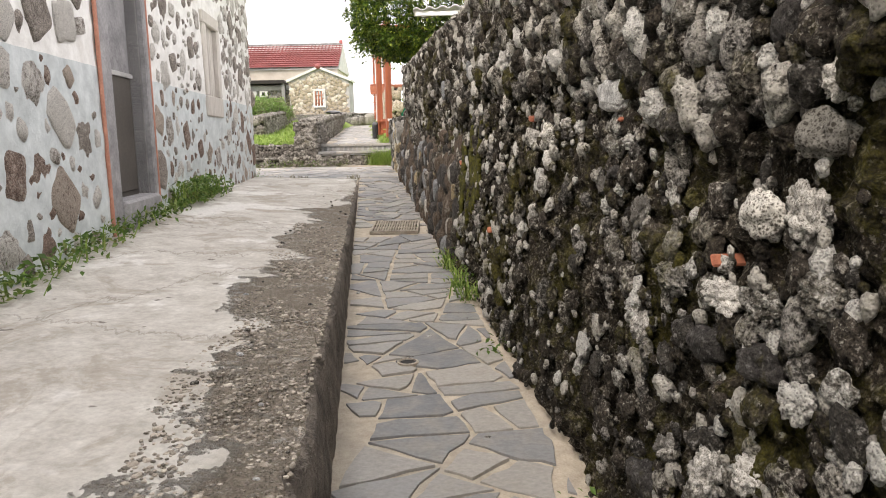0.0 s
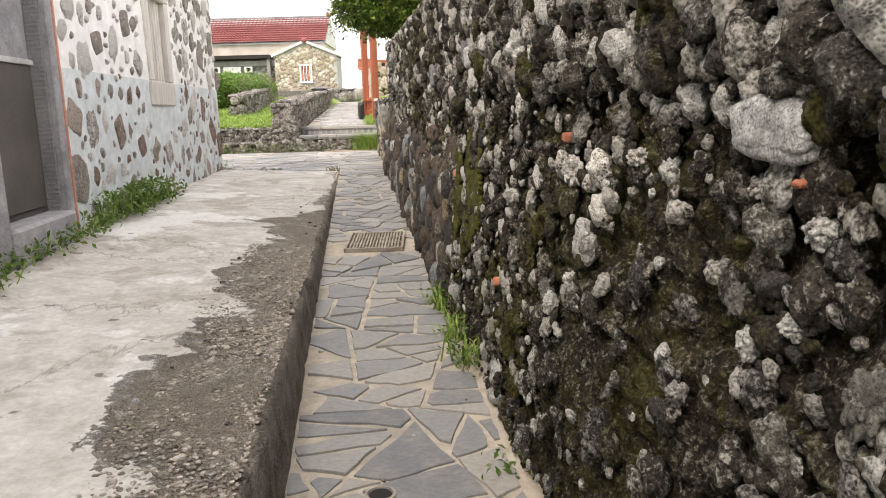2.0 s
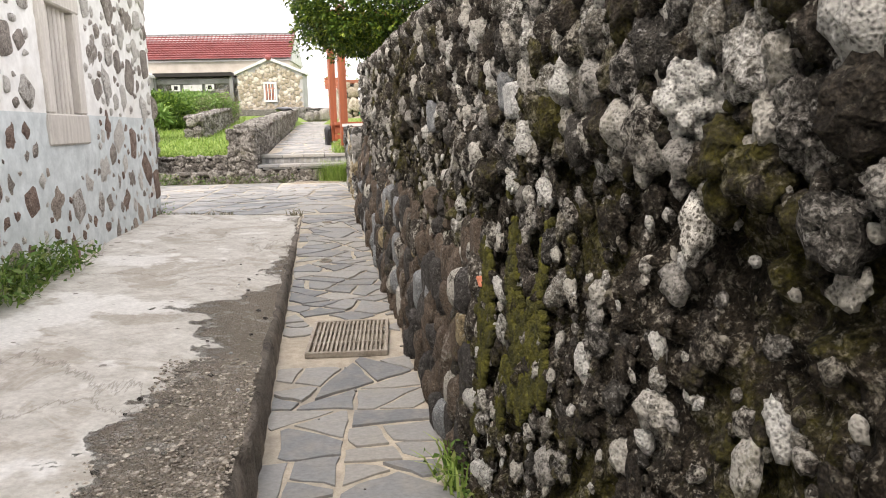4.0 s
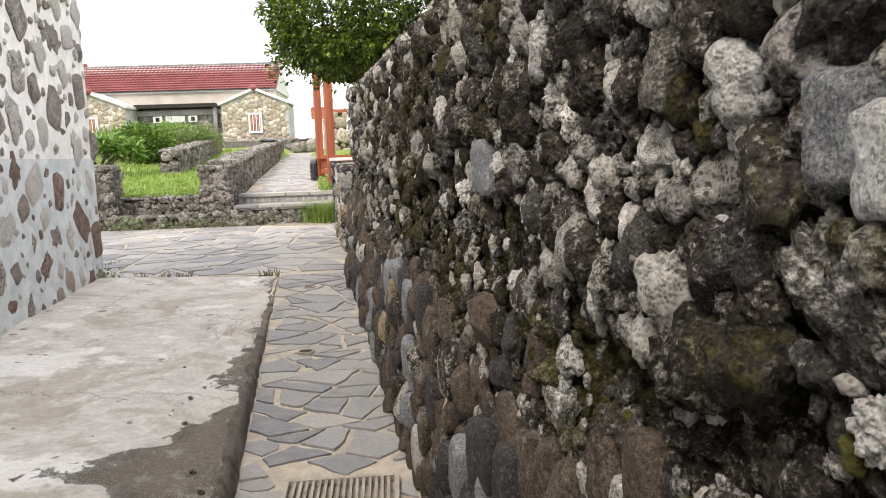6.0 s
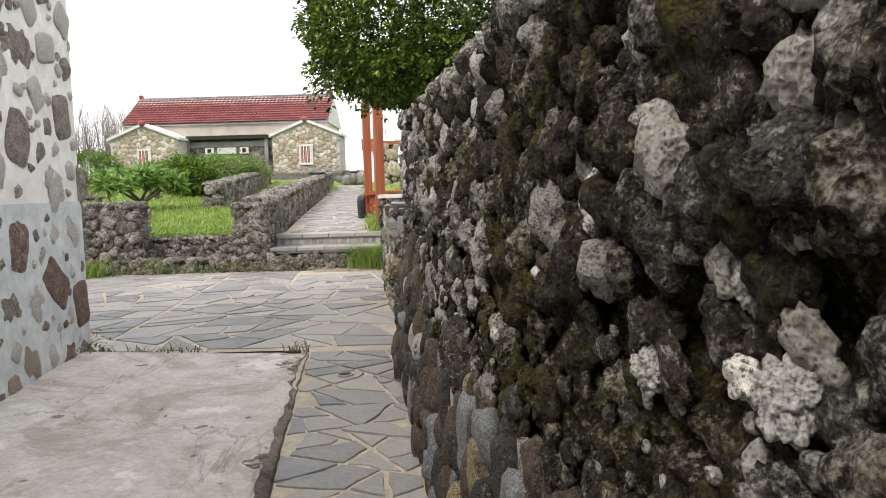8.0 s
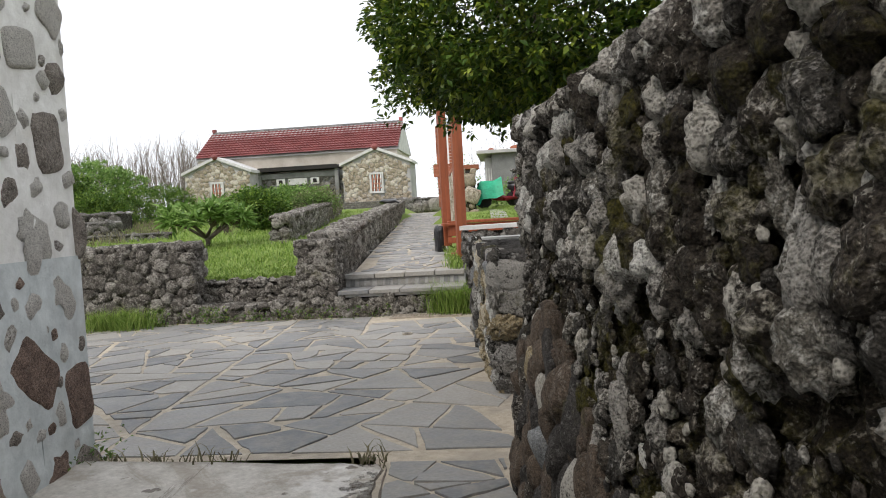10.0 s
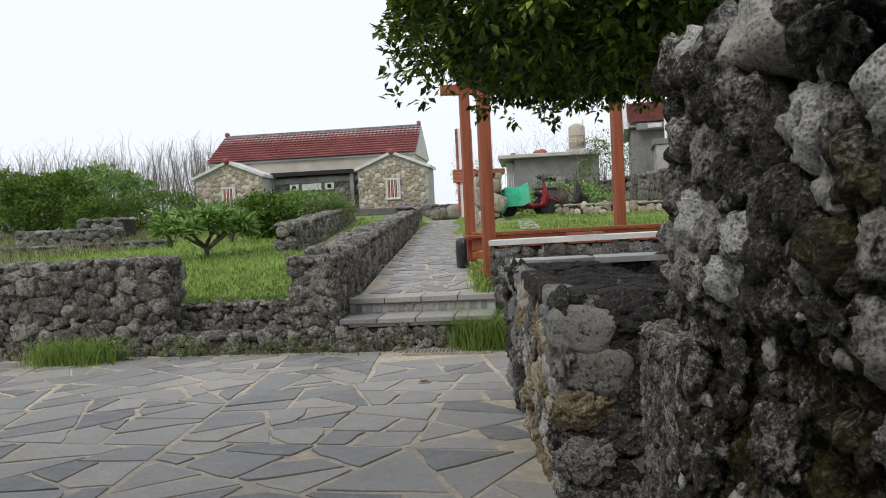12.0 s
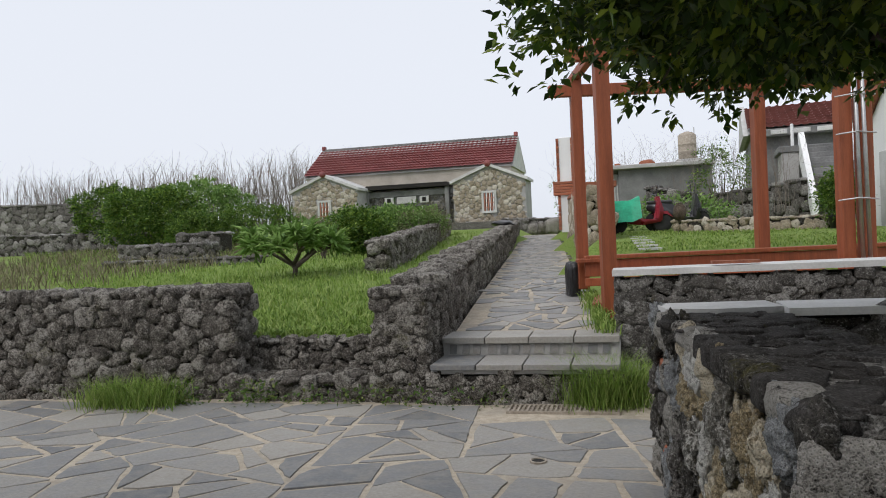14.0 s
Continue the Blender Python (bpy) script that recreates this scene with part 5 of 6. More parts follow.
# ================================================================ timber deck with its posts
def build_deck():
    deck = thing("pergola", None, "red-stained timber pergola with a low deck edge", "pergola")
    posts = [(-1.66, 20.55, 1.55, 4.3, .07), (-1.30, 18.85, 1.35, 4.35, .075), (.65, 21.25, 1.85, 4.3, .075), (1.20, 19.55, 1.7, 4.35, .07), (1.42, 19.62, 1.7, 4.35, .07), (3.2, 20.2, 1.8, 4.35, .07)]
    for x, y, z0, z1, h in posts:
        ob = part("post", box(-h, h, -h, h, z0, z1, .008), M_WOOD, deck)
        ob.matrix_local = Matrix.Translation((x, y, 0)) @ Matrix.Rotation(.27, 4, "Z")

    def beam(p, q, w, z0, z1, name="beam"):
        d = Vector((q[0] - p[0], q[1] - p[1], 0))
        ob = part(name, box(0, d.length, -w / 2, w / 2, z0, z1, .008), M_WOOD, deck)
        ob.matrix_local = Matrix.Translation((p[0], p[1], 0)) @ Matrix.Rotation(math.atan2(d.y, d.x), 4, "Z")
    beam((-1.62, 20.3), (4.5, 21.6), .06, 1.72, 1.93, "fascia_board")
    beam((-1.62, 20.34), (4.5, 21.64), .2, 1.935, 1.985, "edge_board")
    beam((-1.62, 20.28), (4.5, 21.58), .05, 1.6, 1.70, "fascia_board")
    beam((-2.0, 20.45), (4.4, 22.2), .1, 4.05, 4.2)
    beam((-1.65, 18.75), (4.6, 20.55), .1, 4.1, 4.25)
    beam((-1.2, 18.6), (-1.75, 21.0), .09, 4.26, 4.38, "rafter")
    beam((1.3, 19.4), (.6, 21.7), .09, 4.26, 4.38, "rafter")
    beam((-1.72, 20.3), (-1.45, 20.36), .22, 1.9, 1.95, "seat_board")
    part("floor_board", box(-1.5, 2.5, 19.1, 20.2, 1.44, 1.5, .01), M_FLOORTILE, deck, "red tiled floor")
    for dx in (.0, .07):
        pole = part("pipe", tube([(1.33 + dx, 19.45, 1.75), (1.30 + dx, 19.45, 4.4)], .022, 8), M_STEEL, deck, "grey pipe strapped to the post", True)
    for z in (2.5, 3.2, 3.6):
        part("strap", tube([(1.1, 19.42, z), (1.3, 19.40, z + .02), (1.5, 19.45, z)], .008, 5), M_STEEL, deck)
    bag = tagged(new("rubbish_bag", mesh_of("rubbish_bag", *[[tuple(Vector(v[i] for i in range(3)) * 1) for v in SHAPES["block"][2][0][0]], SHAPES["block"][2][0][1]], M_BAG, True)), "black plastic bag standing beside the timber seat", "rubbish bag")
    bag.matrix_world = Matrix.Translation((-1.80, 20.62, 1.66)) @ Matrix.Rotation(.4, 4, "Z") @ Matrix.Diagonal((.08, .13, .25, 1))


build_deck()


# ================================================================ the farmhouse at the end of the walkway
def tiled_roof(parent, x0, x1, y0, y1, z0, z1, material, width=.26, row=.32, name="roof_tiles"):
    """Courses of pantiles on one slope from (y0, z0) up to (y1, z1)."""
    length = math.hypot(y1 - y0, z1 - z0)
    rows, cols = max(3, int(length / row)), int((x1 - x0) / width)
    per = 6
    vs, fs = [], []
    ny, nz = -(z1 - z0) / length, (y1 - y0) / length
    for r in range(rows):
        for end in (0, 1):
            s = (r + end) / rows
            y, z = y0 + (y1 - y0) * s, z0 + (z1 - z0) * s
            for i in range(cols * per + 1):
                lift = .035 * max(0, math.sin(i / per * math.tau)) + (.085 if end == 0 else .005)
                vs.append((x0 + (x1 - x0) * i / (cols * per), y + ny * lift, z + nz * lift))
        a, w = r * 2 * (cols * per + 1), cols * per + 1
        for i in range(cols * per):
            fs.append((a + i, a + i + 1, a + w + i + 1, a + w + i))
            if r:
                fs.append((a - w + i, a - w + i + 1, a + i + 1, a + i))
    return part(name, mesh_of(name, vs, fs, material), material, parent)


def face_stones(parent, poly_in, u0, u1, h0, h1, place, radii, material, rng, kinds=("cobble", "coral"), cap=300, flat=.35, level=2):
    spots = [s for s in dart(u0, u1, h0, h1, radii, rng, touch=.9) if poly_in(s[0], s[1], s[2])]
    spots.sort(key=lambda c: -c[2])
    rest = []
    for n, (u, h, r) in enumerate(spots):
        k = rng.choice(kinds)
        m = place(u, h) @ Matrix.Rotation(rng.uniform(-.6, .6), 4, "X") @ Matrix.Diagonal((r * flat, r * 1.08, r, 1))
        if n < cap:
            stone_part(parent, k, rng.randrange(6), material, m, level)
        else:
            rest.append((k, rng.randrange(6), m))
    stones_joined("rubble_fill", parent, material, rest, level)


def build_farmhouse():
    rng = random.Random(8)
    h = thing("farmhouse", Matrix.Translation((-13.5, 51.2, 2.75)), "low farmhouse of round yellowish stones under a red tiled roof", "house")
    # main block
    part("wall", box(-6.8, 6.2, 2.6, 8.6, -.6, 3.75, .02), M_CREAM, h, "cream rendered main wall")
    bm = extrude_poly([(2.45, 3.62), (2.45, 3.70), (5.6, 5.72), (8.8, 3.70), (8.8, 3.62), (5.6, 5.6)], -6.9, 6.3, 0)
    part("roof_deck", bm, M_CEMENT, h)
    for s in (-6.8, 6.2):
        part("gable", extrude_poly([(2.6, 3.6), (8.6, 3.6), (5.6, 5.62)], s - .1, s + .1, 0), M_CAP, h, "pale rendered gable")
    tiled_roof(h, -6.9, 6.3, 2.35, 5.6, 3.72, 5.66, M_TILE)
    for i in range(40):
        x = -6.8 + 13.0 * (i + .5) / 40
        part("ridge_tile", box(x - .165, x + .165, 5.48, 5.74, 5.6, 5.80, .03), M_CEMENT_DARK, h)
    for s in (-6.75, 6.15):
        part("ridge_end", box(s - .12, s + .12, 5.45, 5.75, 5.72, 6.0, .04), M_TILE, h, "red ridge end tile")
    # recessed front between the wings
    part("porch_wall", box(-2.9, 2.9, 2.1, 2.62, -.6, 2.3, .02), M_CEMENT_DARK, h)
    part("lintel", box(-3.3, 3.3, 1.95, 2.7, 2.15, 2.5, .02), M_CEMENT_DARK, h, "dark lintel")
    part("eave", extrude_poly([(-2.7, 2.62), (2.7, 2.62), (2.5, 2.86), (-2.5, 2.86)], 1.55, 2.7, 1), M_DARK, h, "near-black eave board")
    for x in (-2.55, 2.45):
        part("porch_post", box(x - .12, x + .12, 1.7, 1.95, -.4, 2.62, .02), M_CEMENT_DARK, h, "dark porch post")
    face_stones(h, lambda u, z, r: not (-1.5 < u < 1.2 and z < 2.2), -3.1, 3.1, -.3, 2.1, lambda u, z: Matrix.Translation((u, 2.09, z)) @ Matrix.Rotation(-math.pi / 2, 4, "Z"), (.2, .16, .12), M_RUIN, rng, cap=70)
    # doorway depth is only a near-black panel, its shade painted
    part("doorway", box(-.95, .75, 2.04, 2.10, -.4, 1.55, .0), M_DARK, h, "near-black panel standing for the unlit doorway")
    for x in (-1.12, .82):
        strip_ = part("door_couplet", box(x, x + .16, 1.98, 2.03, .3, 1.5, .004), M_WHITE, h, "white paper couplet with dark writing")
        for k in range(4):
            part("mark", box(x + .04, x + .12, 1.972, 1.978, .5 + k * .24, .62 + k * .24, .0), M_DARK, strip_)
    for x in (-1.2, -.1, 1.0):
        part("plaque", box(x - .28 if x != -.1 else x - .6, x + .28 if x != -.1 else x + .6, 1.9, 1.96, 1.72, 2.12, .01), M_CAP, h, "pale carved plaque over the door")
        if x != -.1:
            part("carving", box(x - .12, x + .12, 1.87, 1.9, 1.80, 2.05, .02), M_DARK, h)
    part("side_window", box(1.75, 2.45, 1.98, 2.06, .5, 1.35, .01), M_DARK, h)
    for k in range(4):
        part("lattice", tube([(1.78 + k * .2, 1.95, .52), (2.42 - k * .2, 1.95, 1.33)], .02, 4), M_CEMENT_DARK, h)
    # wings
    for s in (-1, 1):
        cx, w, ez, az = s * 4.92 + .33, 2.05, 2.62, 3.45
        wing = part("wing_wall", extrude_poly([(cx - w, -.6), (cx + w, -.6), (cx + w, ez), (cx, az), (cx - w, ez)], .12, 2.7, 1), M_CEMENT, h, "wing wall of round yellowish stones")

        def inside(u, z, r, cx=cx):
            dx = abs(u - cx)
            if z > ez - .1 + (1 - dx / w) * (az - ez) - r * .6 or dx > w - r * .5:
                return False
            return not (dx < .46 and .75 < z < 2.1)
        face_stones(wing, inside, cx - w, cx + w, -.2, az, lambda u, z: Matrix.Translation((u, .1, z)) @ Matrix.Rotation(-math.pi / 2, 4, "Z"), (.15, .125, .10, .08, .06, .045), M_FARSTONE, rng, cap=230)
        for t in (-1, 1):
            poly = [(cx, az), (cx, az + .17), (cx + t * (w + .15), ez + .1), (cx + t * (w + .15), ez - .07)]
            part("coping", extrude_poly(poly, -.08, 2.7, 1), M_CAP, h, "pale cement verge")
        boss = part("boss", lathe([(.02, -.12), (.17, -.1), (.2, 0), (.12, .1), (.02, .14)], 12), M_TILE, h, "red glazed gable boss")
        boss.matrix_local = Matrix.Translation((cx, -.08, az + .15)) @ Matrix.Rotation(math.pi / 2, 4, "X")
        # black panel painted for the unlit room behind the bars
        win = part("window", box(cx - .30, cx + .30, .02, .08, .95, 1.95, .0), M_DARK, h, "small barred window")
        for a, b, c, e in ((cx - .42, cx + .42, 1.95, 2.07), (cx - .42, cx + .42, .83, .95), (cx - .42, cx - .3, .95, 1.95), (cx + .3, cx + .42, .95, 1.95)):
            part("window_frame", box(a, b, -.03, .09, c, e, .01), M_CAP, win)
        for k in range(6):
            x = cx - .25 + k * .1
            part("bar", box(x - .025, x + .025, -.01, .03, .95, 1.95, .004), M_WHITE if k % 2 else M_REDEDGE, win)
        for k in range(3):
            part("rail", box(cx - .3, cx + .3, -.02, .02, 1.12 + k * .26, 1.17 + k * .26, .004), M_REDEDGE, win)
    part("plinth", box(2.6, 7.3, -.9, .1, -.7, .35, .03), M_RUIN, h, "grey block plinth")
    return h


build_farmhouse()
rubble_wall("stone_wall", (-7.5, 50.6), (-3.0, 49.6), .5, (2.1, 2.1), (3.2, 3.0), "dark stone wall closing the end of the walkway", (.22, .18, .13, .09), faces=("front", "top"), parts_to=60, seed=30, proud=.5, level=2, material=M_RUIN)
for _x, _y, _s in ((-5.0, 48.7, .32), (-4.5, 48.6, .42), (-3.9, 48.6, .38), (-5.6, 49.3, .3)):
    _o = tagged(new("boulder", stone_mesh("cobble", 1, 1, M_GARDEN)), "grey boulder at the end of the walkway", "boulder", "boulders by the farmhouse")
    _o.matrix_world = Matrix.Translation((_x, _y, 2.3 + _s * .7)) @ Matrix.Diagonal((_s, _s, _s, 1))


# ================================================================ beyond the deck
def build_side_wall():
    """Stone boundary wall with a red brick coping, on the walkway's other side."""
    w = rubble_wall("stone_wall", (-3.35, 42.0), (-1.78, 25.2), .5, (2.0, 1.7), (3.6, 3.15), "stone boundary wall with a red brick coping beside the walkway", (.22, .18, .14, .1), faces=("front", "end"), parts_to=120, seed=31, proud=.45, level=2, material=M_FARSTONE)
    w.matrix_world = w.matrix_world
    n = 40
    for i in range(n):
        x = 16.87 * (i + .5) / n
        z = 3.6 + (3.15 - 3.6) * (i + .5) / n
        part("brick", box(x - .2, x + .2, -.06, .58, z - .02, z + .09, .01), M_BRICK, w)
    return w


def build_brick_stack():
    st = thing("gate_pillar", Matrix.Translation((-3.05, 38.0, 2.3)), "white plaster pillar with red brick edges", "pillar")
    part("shaft", box(-.22, .3, -.2, .2, 0, 3.45, .02), M_WHITE, st)
    for k in range(26):
        for x in (-.3, .22):
            part("brick", box(x, x + .1, -.24, .24, .1 + k * .128, .21 + k * .128, .008), M_BRICK, st)
    for k in range(5):
        part("brick", box(-.45, .45, -.3, .3, 1.75 - k * .1, 1.84 - k * .1, .01), M_BRICK, st)


def build_grey_house():
    g = thing("house", Matrix.Translation((0, 43, 2.4)), "flat-roofed house of bare stained cement", "house")
    part("wall", box(-1.2, 2.6, 0, 5, -.4, 2.5, .02), M_CEMENT_DARK, g)
    part("roof", box(-1.9, 2.7, -.3, 5.2, 2.45, 2.62, .02), M_CEMENT, g, "thin cement roof slab")
    part("wing", box(-1.55, -1.2, .3, 5, -.4, 2.3, .02), M_CEMENT, g)
    for k in range(3):
        part("window_bar", box(-1.5 + k * .12, -1.46 + k * .12, .26, .31, .6, 1.8, .004), M_CAP, g)
    for x, s in ((-1.2, .14), (.05, .3), (-.1, .2)):
        o = tagged(new("broken_tile", stone_mesh("coral", 3, 2, M_BRICK)), "broken red tile lying on the flat roof", "tile")
        o.matrix_world = Matrix.Translation((x, 43.4, 5.08)) @ Matrix.Diagonal((s, s * .8, s * .55, 1))
    tank = thing("water_tank", Matrix.Translation((1.75, 44.2, 5.02)), "rusty cylindrical water tank on a roof stand", "water tank")
    part("stand", box(-.5, .5, -.5, .5, 0, .18, .02), M_CEMENT, tank)
    part("drum", lathe([(.36, .18), (.38, .2), (.38, .5), (.395, .52), (.38, .54), (.38, .8), (.395, .82), (.38, .84), (.38, 1.2), (.3, 1.3), (.1, 1.38)], 22), M_IRON, tank, "", True)
    part("pipe", tube([(.3, 0, 1.3), (.3, 0, 1.55)], .02, 6), M_STEEL, tank)


def build_stair_house():
    t = thing("house", Matrix.Translation((4.9, 36.2, 2.5)) @ Matrix.Rotation(-.12, 4, "Z"), "weathered house with brown tiles and an outside stair", "house")
    part("wall", box(-1.8, 8, 1.5, 7, -.5, 2.75, .02), M_CEMENT_DARK, t)
    part("eave", box(-1.6, 8.2, 1.1, 1.7, 2.7, 2.95, .02), M_CEMENT_DARK, t)
    for k in range(12):
        part("balustrade_block", box(-1.2 + k * .7, -.7 + k * .7, 1.05, 1.12, 2.75, 2.9, .01), M_CAP, t)
    tiled_roof(t, -1.9, 8.2, 1.3, 4.3, 2.95, 4.15, M_TILE_DARK)
    part("roof_deck", extrude_poly([(1.3, 2.85), (4.3, 4.05), (7.3, 2.85)], -1.9, 8.2, 0), M_CEMENT, t)
    part("gable", extrude_poly([(1.3, 2.8), (7.3, 2.8), (4.3, 4.25)], -2.05, -1.88, 0), M_CAP, t)
    part("landing", box(-1.1, .6, -.3, 1.5, 2.0, 2.2, .02), M_CEMENT_DARK, t)
    part("landing_wall", box(-1.0, -.5, -.25, 1.4, -.5, 2.0, .02), M_CEMENT, t)
    for k in range(12):
        part("stair", box(-.35 + k * .03, .95 + k * .03, -.4 - k * .24, -.16 - k * .24, -.3, 2.1 - k * .18, .01), M_CEMENT_DARK, t)
    for x in (-.42, .98):
        part("stair_wall", extrude_poly([(-.1, 1.75), (-.1, 2.55), (-.3, 2.6), (-3.2, .4), (-3.2, -.3)], x - .08, x + .08, 0), M_WHITE, t, "white stair parapet")
    part("pipe", tube([(-.6, .6, 2.2), (-.6, .6, 3.0)], .05, 8), M_WHITE, t)


def build_white_house():
    w = thing("house", Matrix.Translation((3.7, 24.4, 2.0)), "white rendered house with a red-edged gable", "house")
    part("wall", extrude_poly([(-3, -.3), (3, -.3), (3, 1.9), (0, 3.85), (-3, 1.9)], 0, 5, 0), M_WHITE, w)
    for s in (-1, 1):
        part("roof", extrude_poly([(s * 3.2, 1.80), (s * 3.2, 1.90), (0, 4.0), (0, 3.86)], -.05, 5.1, 0), M_TILE_DARK, w)
        part("verge", extrude_poly([(s * 3.22, 1.74), (s * 3.22, 1.96), (0, 4.08), (0, 3.86)], -.12, -.04, 0), M_BRICK, w, "red painted verge")
    door = part("door", box(-.04, .02, 1.2, 2.0, -.1, 1.55, .01), M_CAP, w, "pale grey side door")
    part("door_handle", box(-.08, -.04, 1.26, 1.3, .7, .85, .005), M_STEEL, door)
    part("sill", box(-.06, .06, -.6, .4, .85, .92, .01), M_BRICK, w)


build_side_wall()
build_brick_stack()
build_grey_house()
build_stair_house()
build_white_house()
rubble_wall("stone_wall", (-.35, 36.0), (1.4, 35.5), .5, (2.2, 2.2), (3.7, 3.3), "ruined dark stone wall with a broken top", (.22, .17, .13, .09), faces=("front", "top"), parts_to=60, seed=33, proud=.5, level=2, material=M_RUIN)
rubble_wall("stone_wall", (1.5, 34.3), (4.5, 34.0), .5, (2.3, 2.3), (3.2, 3.6), "dark block wall below the stair", (.22, .18, .14), faces=("front", "top"), parts_to=80, seed=34, proud=.4, level=2, material=M_RUIN, kinds=("block", "cobble"))
rubble_wall("stone_wall", (-.05, 28.0), (3.1, 26.2), .35, (2.0, 2.0), (2.45, 2.4), "low planter wall of pale stones at the lawn's edge", (.13, .1, .08), faces=("front", "top"), parts_to=110, seed=35, proud=.4, level=2, material=M_FARSTONE)
jar = tagged(new("stone_jar"), "squat brown glazed jar on the low planter wall", "jar")
jar.matrix_world = Matrix.Translation((.12, 27.9, 2.46))
part("body", lathe([(.08, 0), (.13, .08), (.15, .18), (.12, .3), (.07, .35), (.085, .38)], 16), M_COBBLE, jar, "", True)


def scooter(m, paint, label, tarp=False):
    s = thing("scooter", m, label, "scooter", "scooters on the lawn")
    for x in (-.62, .62):
        wheel = part("wheel", lathe([(.13, -.045), (.24, -.05), (.27, -.02), (.27, .02), (.24, .05), (.13, .045)], 20), M_RUBBER, s, "", True)
        wheel.matrix_local = Matrix.Translation((x, 0, .27)) @ Matrix.Rotation(math.pi / 2, 4, "X")
        part("rim", lathe([(.03, -.04), (.125, -.035), (.125, .035), (.03, .04)], 14), M_STEEL, wheel)
    prof = [(-.85, .62), (-.8, .78), (-.5, .8), (-.1, .76), (.0, .5), (.05, .36), (.38, .34), (.5, .8), (.46, .98), (.54, 1.0), (.66, .62), (.6, .3), (.1, .22), (-.3, .26), (-.55, .5)]
    body = extrude_poly([(x, z) for x, z in prof], -.13, .13, 1)
    bmesh.ops.bevel(body, geom=list(body.edges), offset=.03, segments=2, affect="EDGES")
    part("body", body, paint, s, "", True)
    part("seat", box(-.82, -.12, -.13, .13, .77, .87, .04, None, 2), M_BLACKPAINT, s, "black seat")
    part("front_shield", extrude_poly([(.40, .4), (.47, 1.0), (.54, 1.0), (.5, .4)], -.2, .2, 1), paint, s)
    part("handlebar", tube([(.42, -.32, 1.08), (.5, 0, 1.02), (.42, .32, 1.08)], .02, 8), M_BLACKPAINT, s)
    part("front_fork", tube([(.62, 0, .27), (.5, 0, .95)], .04, 8), M_BLACKPAINT, s)
    part("mudguard", extrude_poly([(.35, .5), (.5, .6), (.75, .58), (.92, .4), (.75, .5), (.5, .52)], -.08, .08, 1), paint, s)
    for y in (-.3, .3):
        mirror = part("mirror", lathe([(.02, -.01), (.06, -.008), (.06, .008), (.02, .01)], 12), M_BLACKPAINT, s)
        mirror.matrix_local = Matrix.Translation((.45, y, 1.26)) @ Matrix.Rotation(math.pi / 2, 4, "Y")
        part("stalk", tube([(.44, y * .9, 1.08), (.45, y, 1.24)], .008, 5), M_BLACKPAINT, s)
    part("headlight", lathe([(.02, -.03), (.08, -.02), (.07, .03), (.02, .04)], 14), M_CAP, s).matrix_local = Matrix.Translation((.55, 0, .93)) @ Matrix.Rotation(math.pi / 2, 4, "Y")
    if tarp:
        cover = thing("tarpaulin", m, "bright green tarpaulin thrown over the scooter", "tarpaulin")
        vs, n = [], 22
        for j in range(n + 1):
            for i in range(n + 1):
                x, y = -.95 + .95 * i / n, -.55 + 1.1 * j / n
                top = .93 - .16 * max(0, x + .1) - .0 * x
                z = top - max(0, abs(y) - .14) * 1.5 + max(0, x + .25) * .5 - max(0, -.72 - x) * 2 + .05 * noise.noise(Vector((x * 4, y * 4, 3)))
                vs.append((x, y * .8, max(.12, z)))
        fs = [(j * (n + 1) + i, j * (n + 1) + i + 1, (j + 1) * (n + 1) + i + 1, (j + 1) * (n + 1) + i) for j in range(n) for i in range(n)]
        part("sheet", mesh_of("sheet", vs, fs, M_TARP, True), M_TARP, cover)


scooter(Matrix.Translation((-.72, 29.0, 2.2)) @ Matrix.Rotation(.15, 4, "Z") @ Matrix.Diagonal((.85, .85, .85, 1)), M_REDPAINT, "red scooter half under a green tarpaulin", True)
scooter(Matrix.Translation((.15, 29.2, 2.22)) @ Matrix.Rotation(.1, 4, "Z") @ Matrix.Diagonal((.85, .85, .85, 1)), M_BLACKPAINT, "black and red scooter parked on the lawn")
for k in range(6):
    _s = tagged(new("stepping_stone", mesh_of("stepping_stone", [(x, y, z) for z in (0, .03) for x, y in ((-.17, -.1), (.17, -.12), (.16, .1), (-.15, .12))], [(0, 3, 2, 1), (4, 5, 6, 7), (0, 1, 5, 4), (1, 2, 6, 5), (2, 3, 7, 6), (3, 0, 4, 7)], M_CAP)), "pale stepping stone set in the lawn", "stepping stone", "stepping stones")
    _s.matrix_world = Matrix.Translation((-.75 - .02 * k, 22.2 + k * .75, right_z(22.2 + k * .75) + .0))


# ================================================================ garden things on the other side
rubble_wall("stone_wall", (-19.0, 34.0), (-15.2, 33.5), .8, (1.7, 1.7), (2.5, 2.5), "stone enclosure wall standing in the grass", (.24, .19, .14, .1), faces=("front", "top", "end"), parts_to=80, seed=40, proud=.45, level=2, material=M_RUIN)
rubble_wall("stone_wall", (-18.3, 36.6), (-16.2, 36.2), .8, (2.0, 2.0), (2.9, 2.9), "low stone block behind the enclosure", (.24, .19, .14), faces=("front", "top"), parts_to=50, seed=41, proud=.45, level=2, material=M_RUIN)
rubble_wall("stone_wall", (-17.6, 31.4), (-11.8, 31.0), .45, (1.5, 1.6), (2.0, 2.02), "low wall of squared blocks in the lawn", (.2, .17, .14), faces=("front", "top", "start"), parts_to=80, seed=42, proud=.3, level=2, material=M_RUIN, kinds=("block",), aspect=.8)
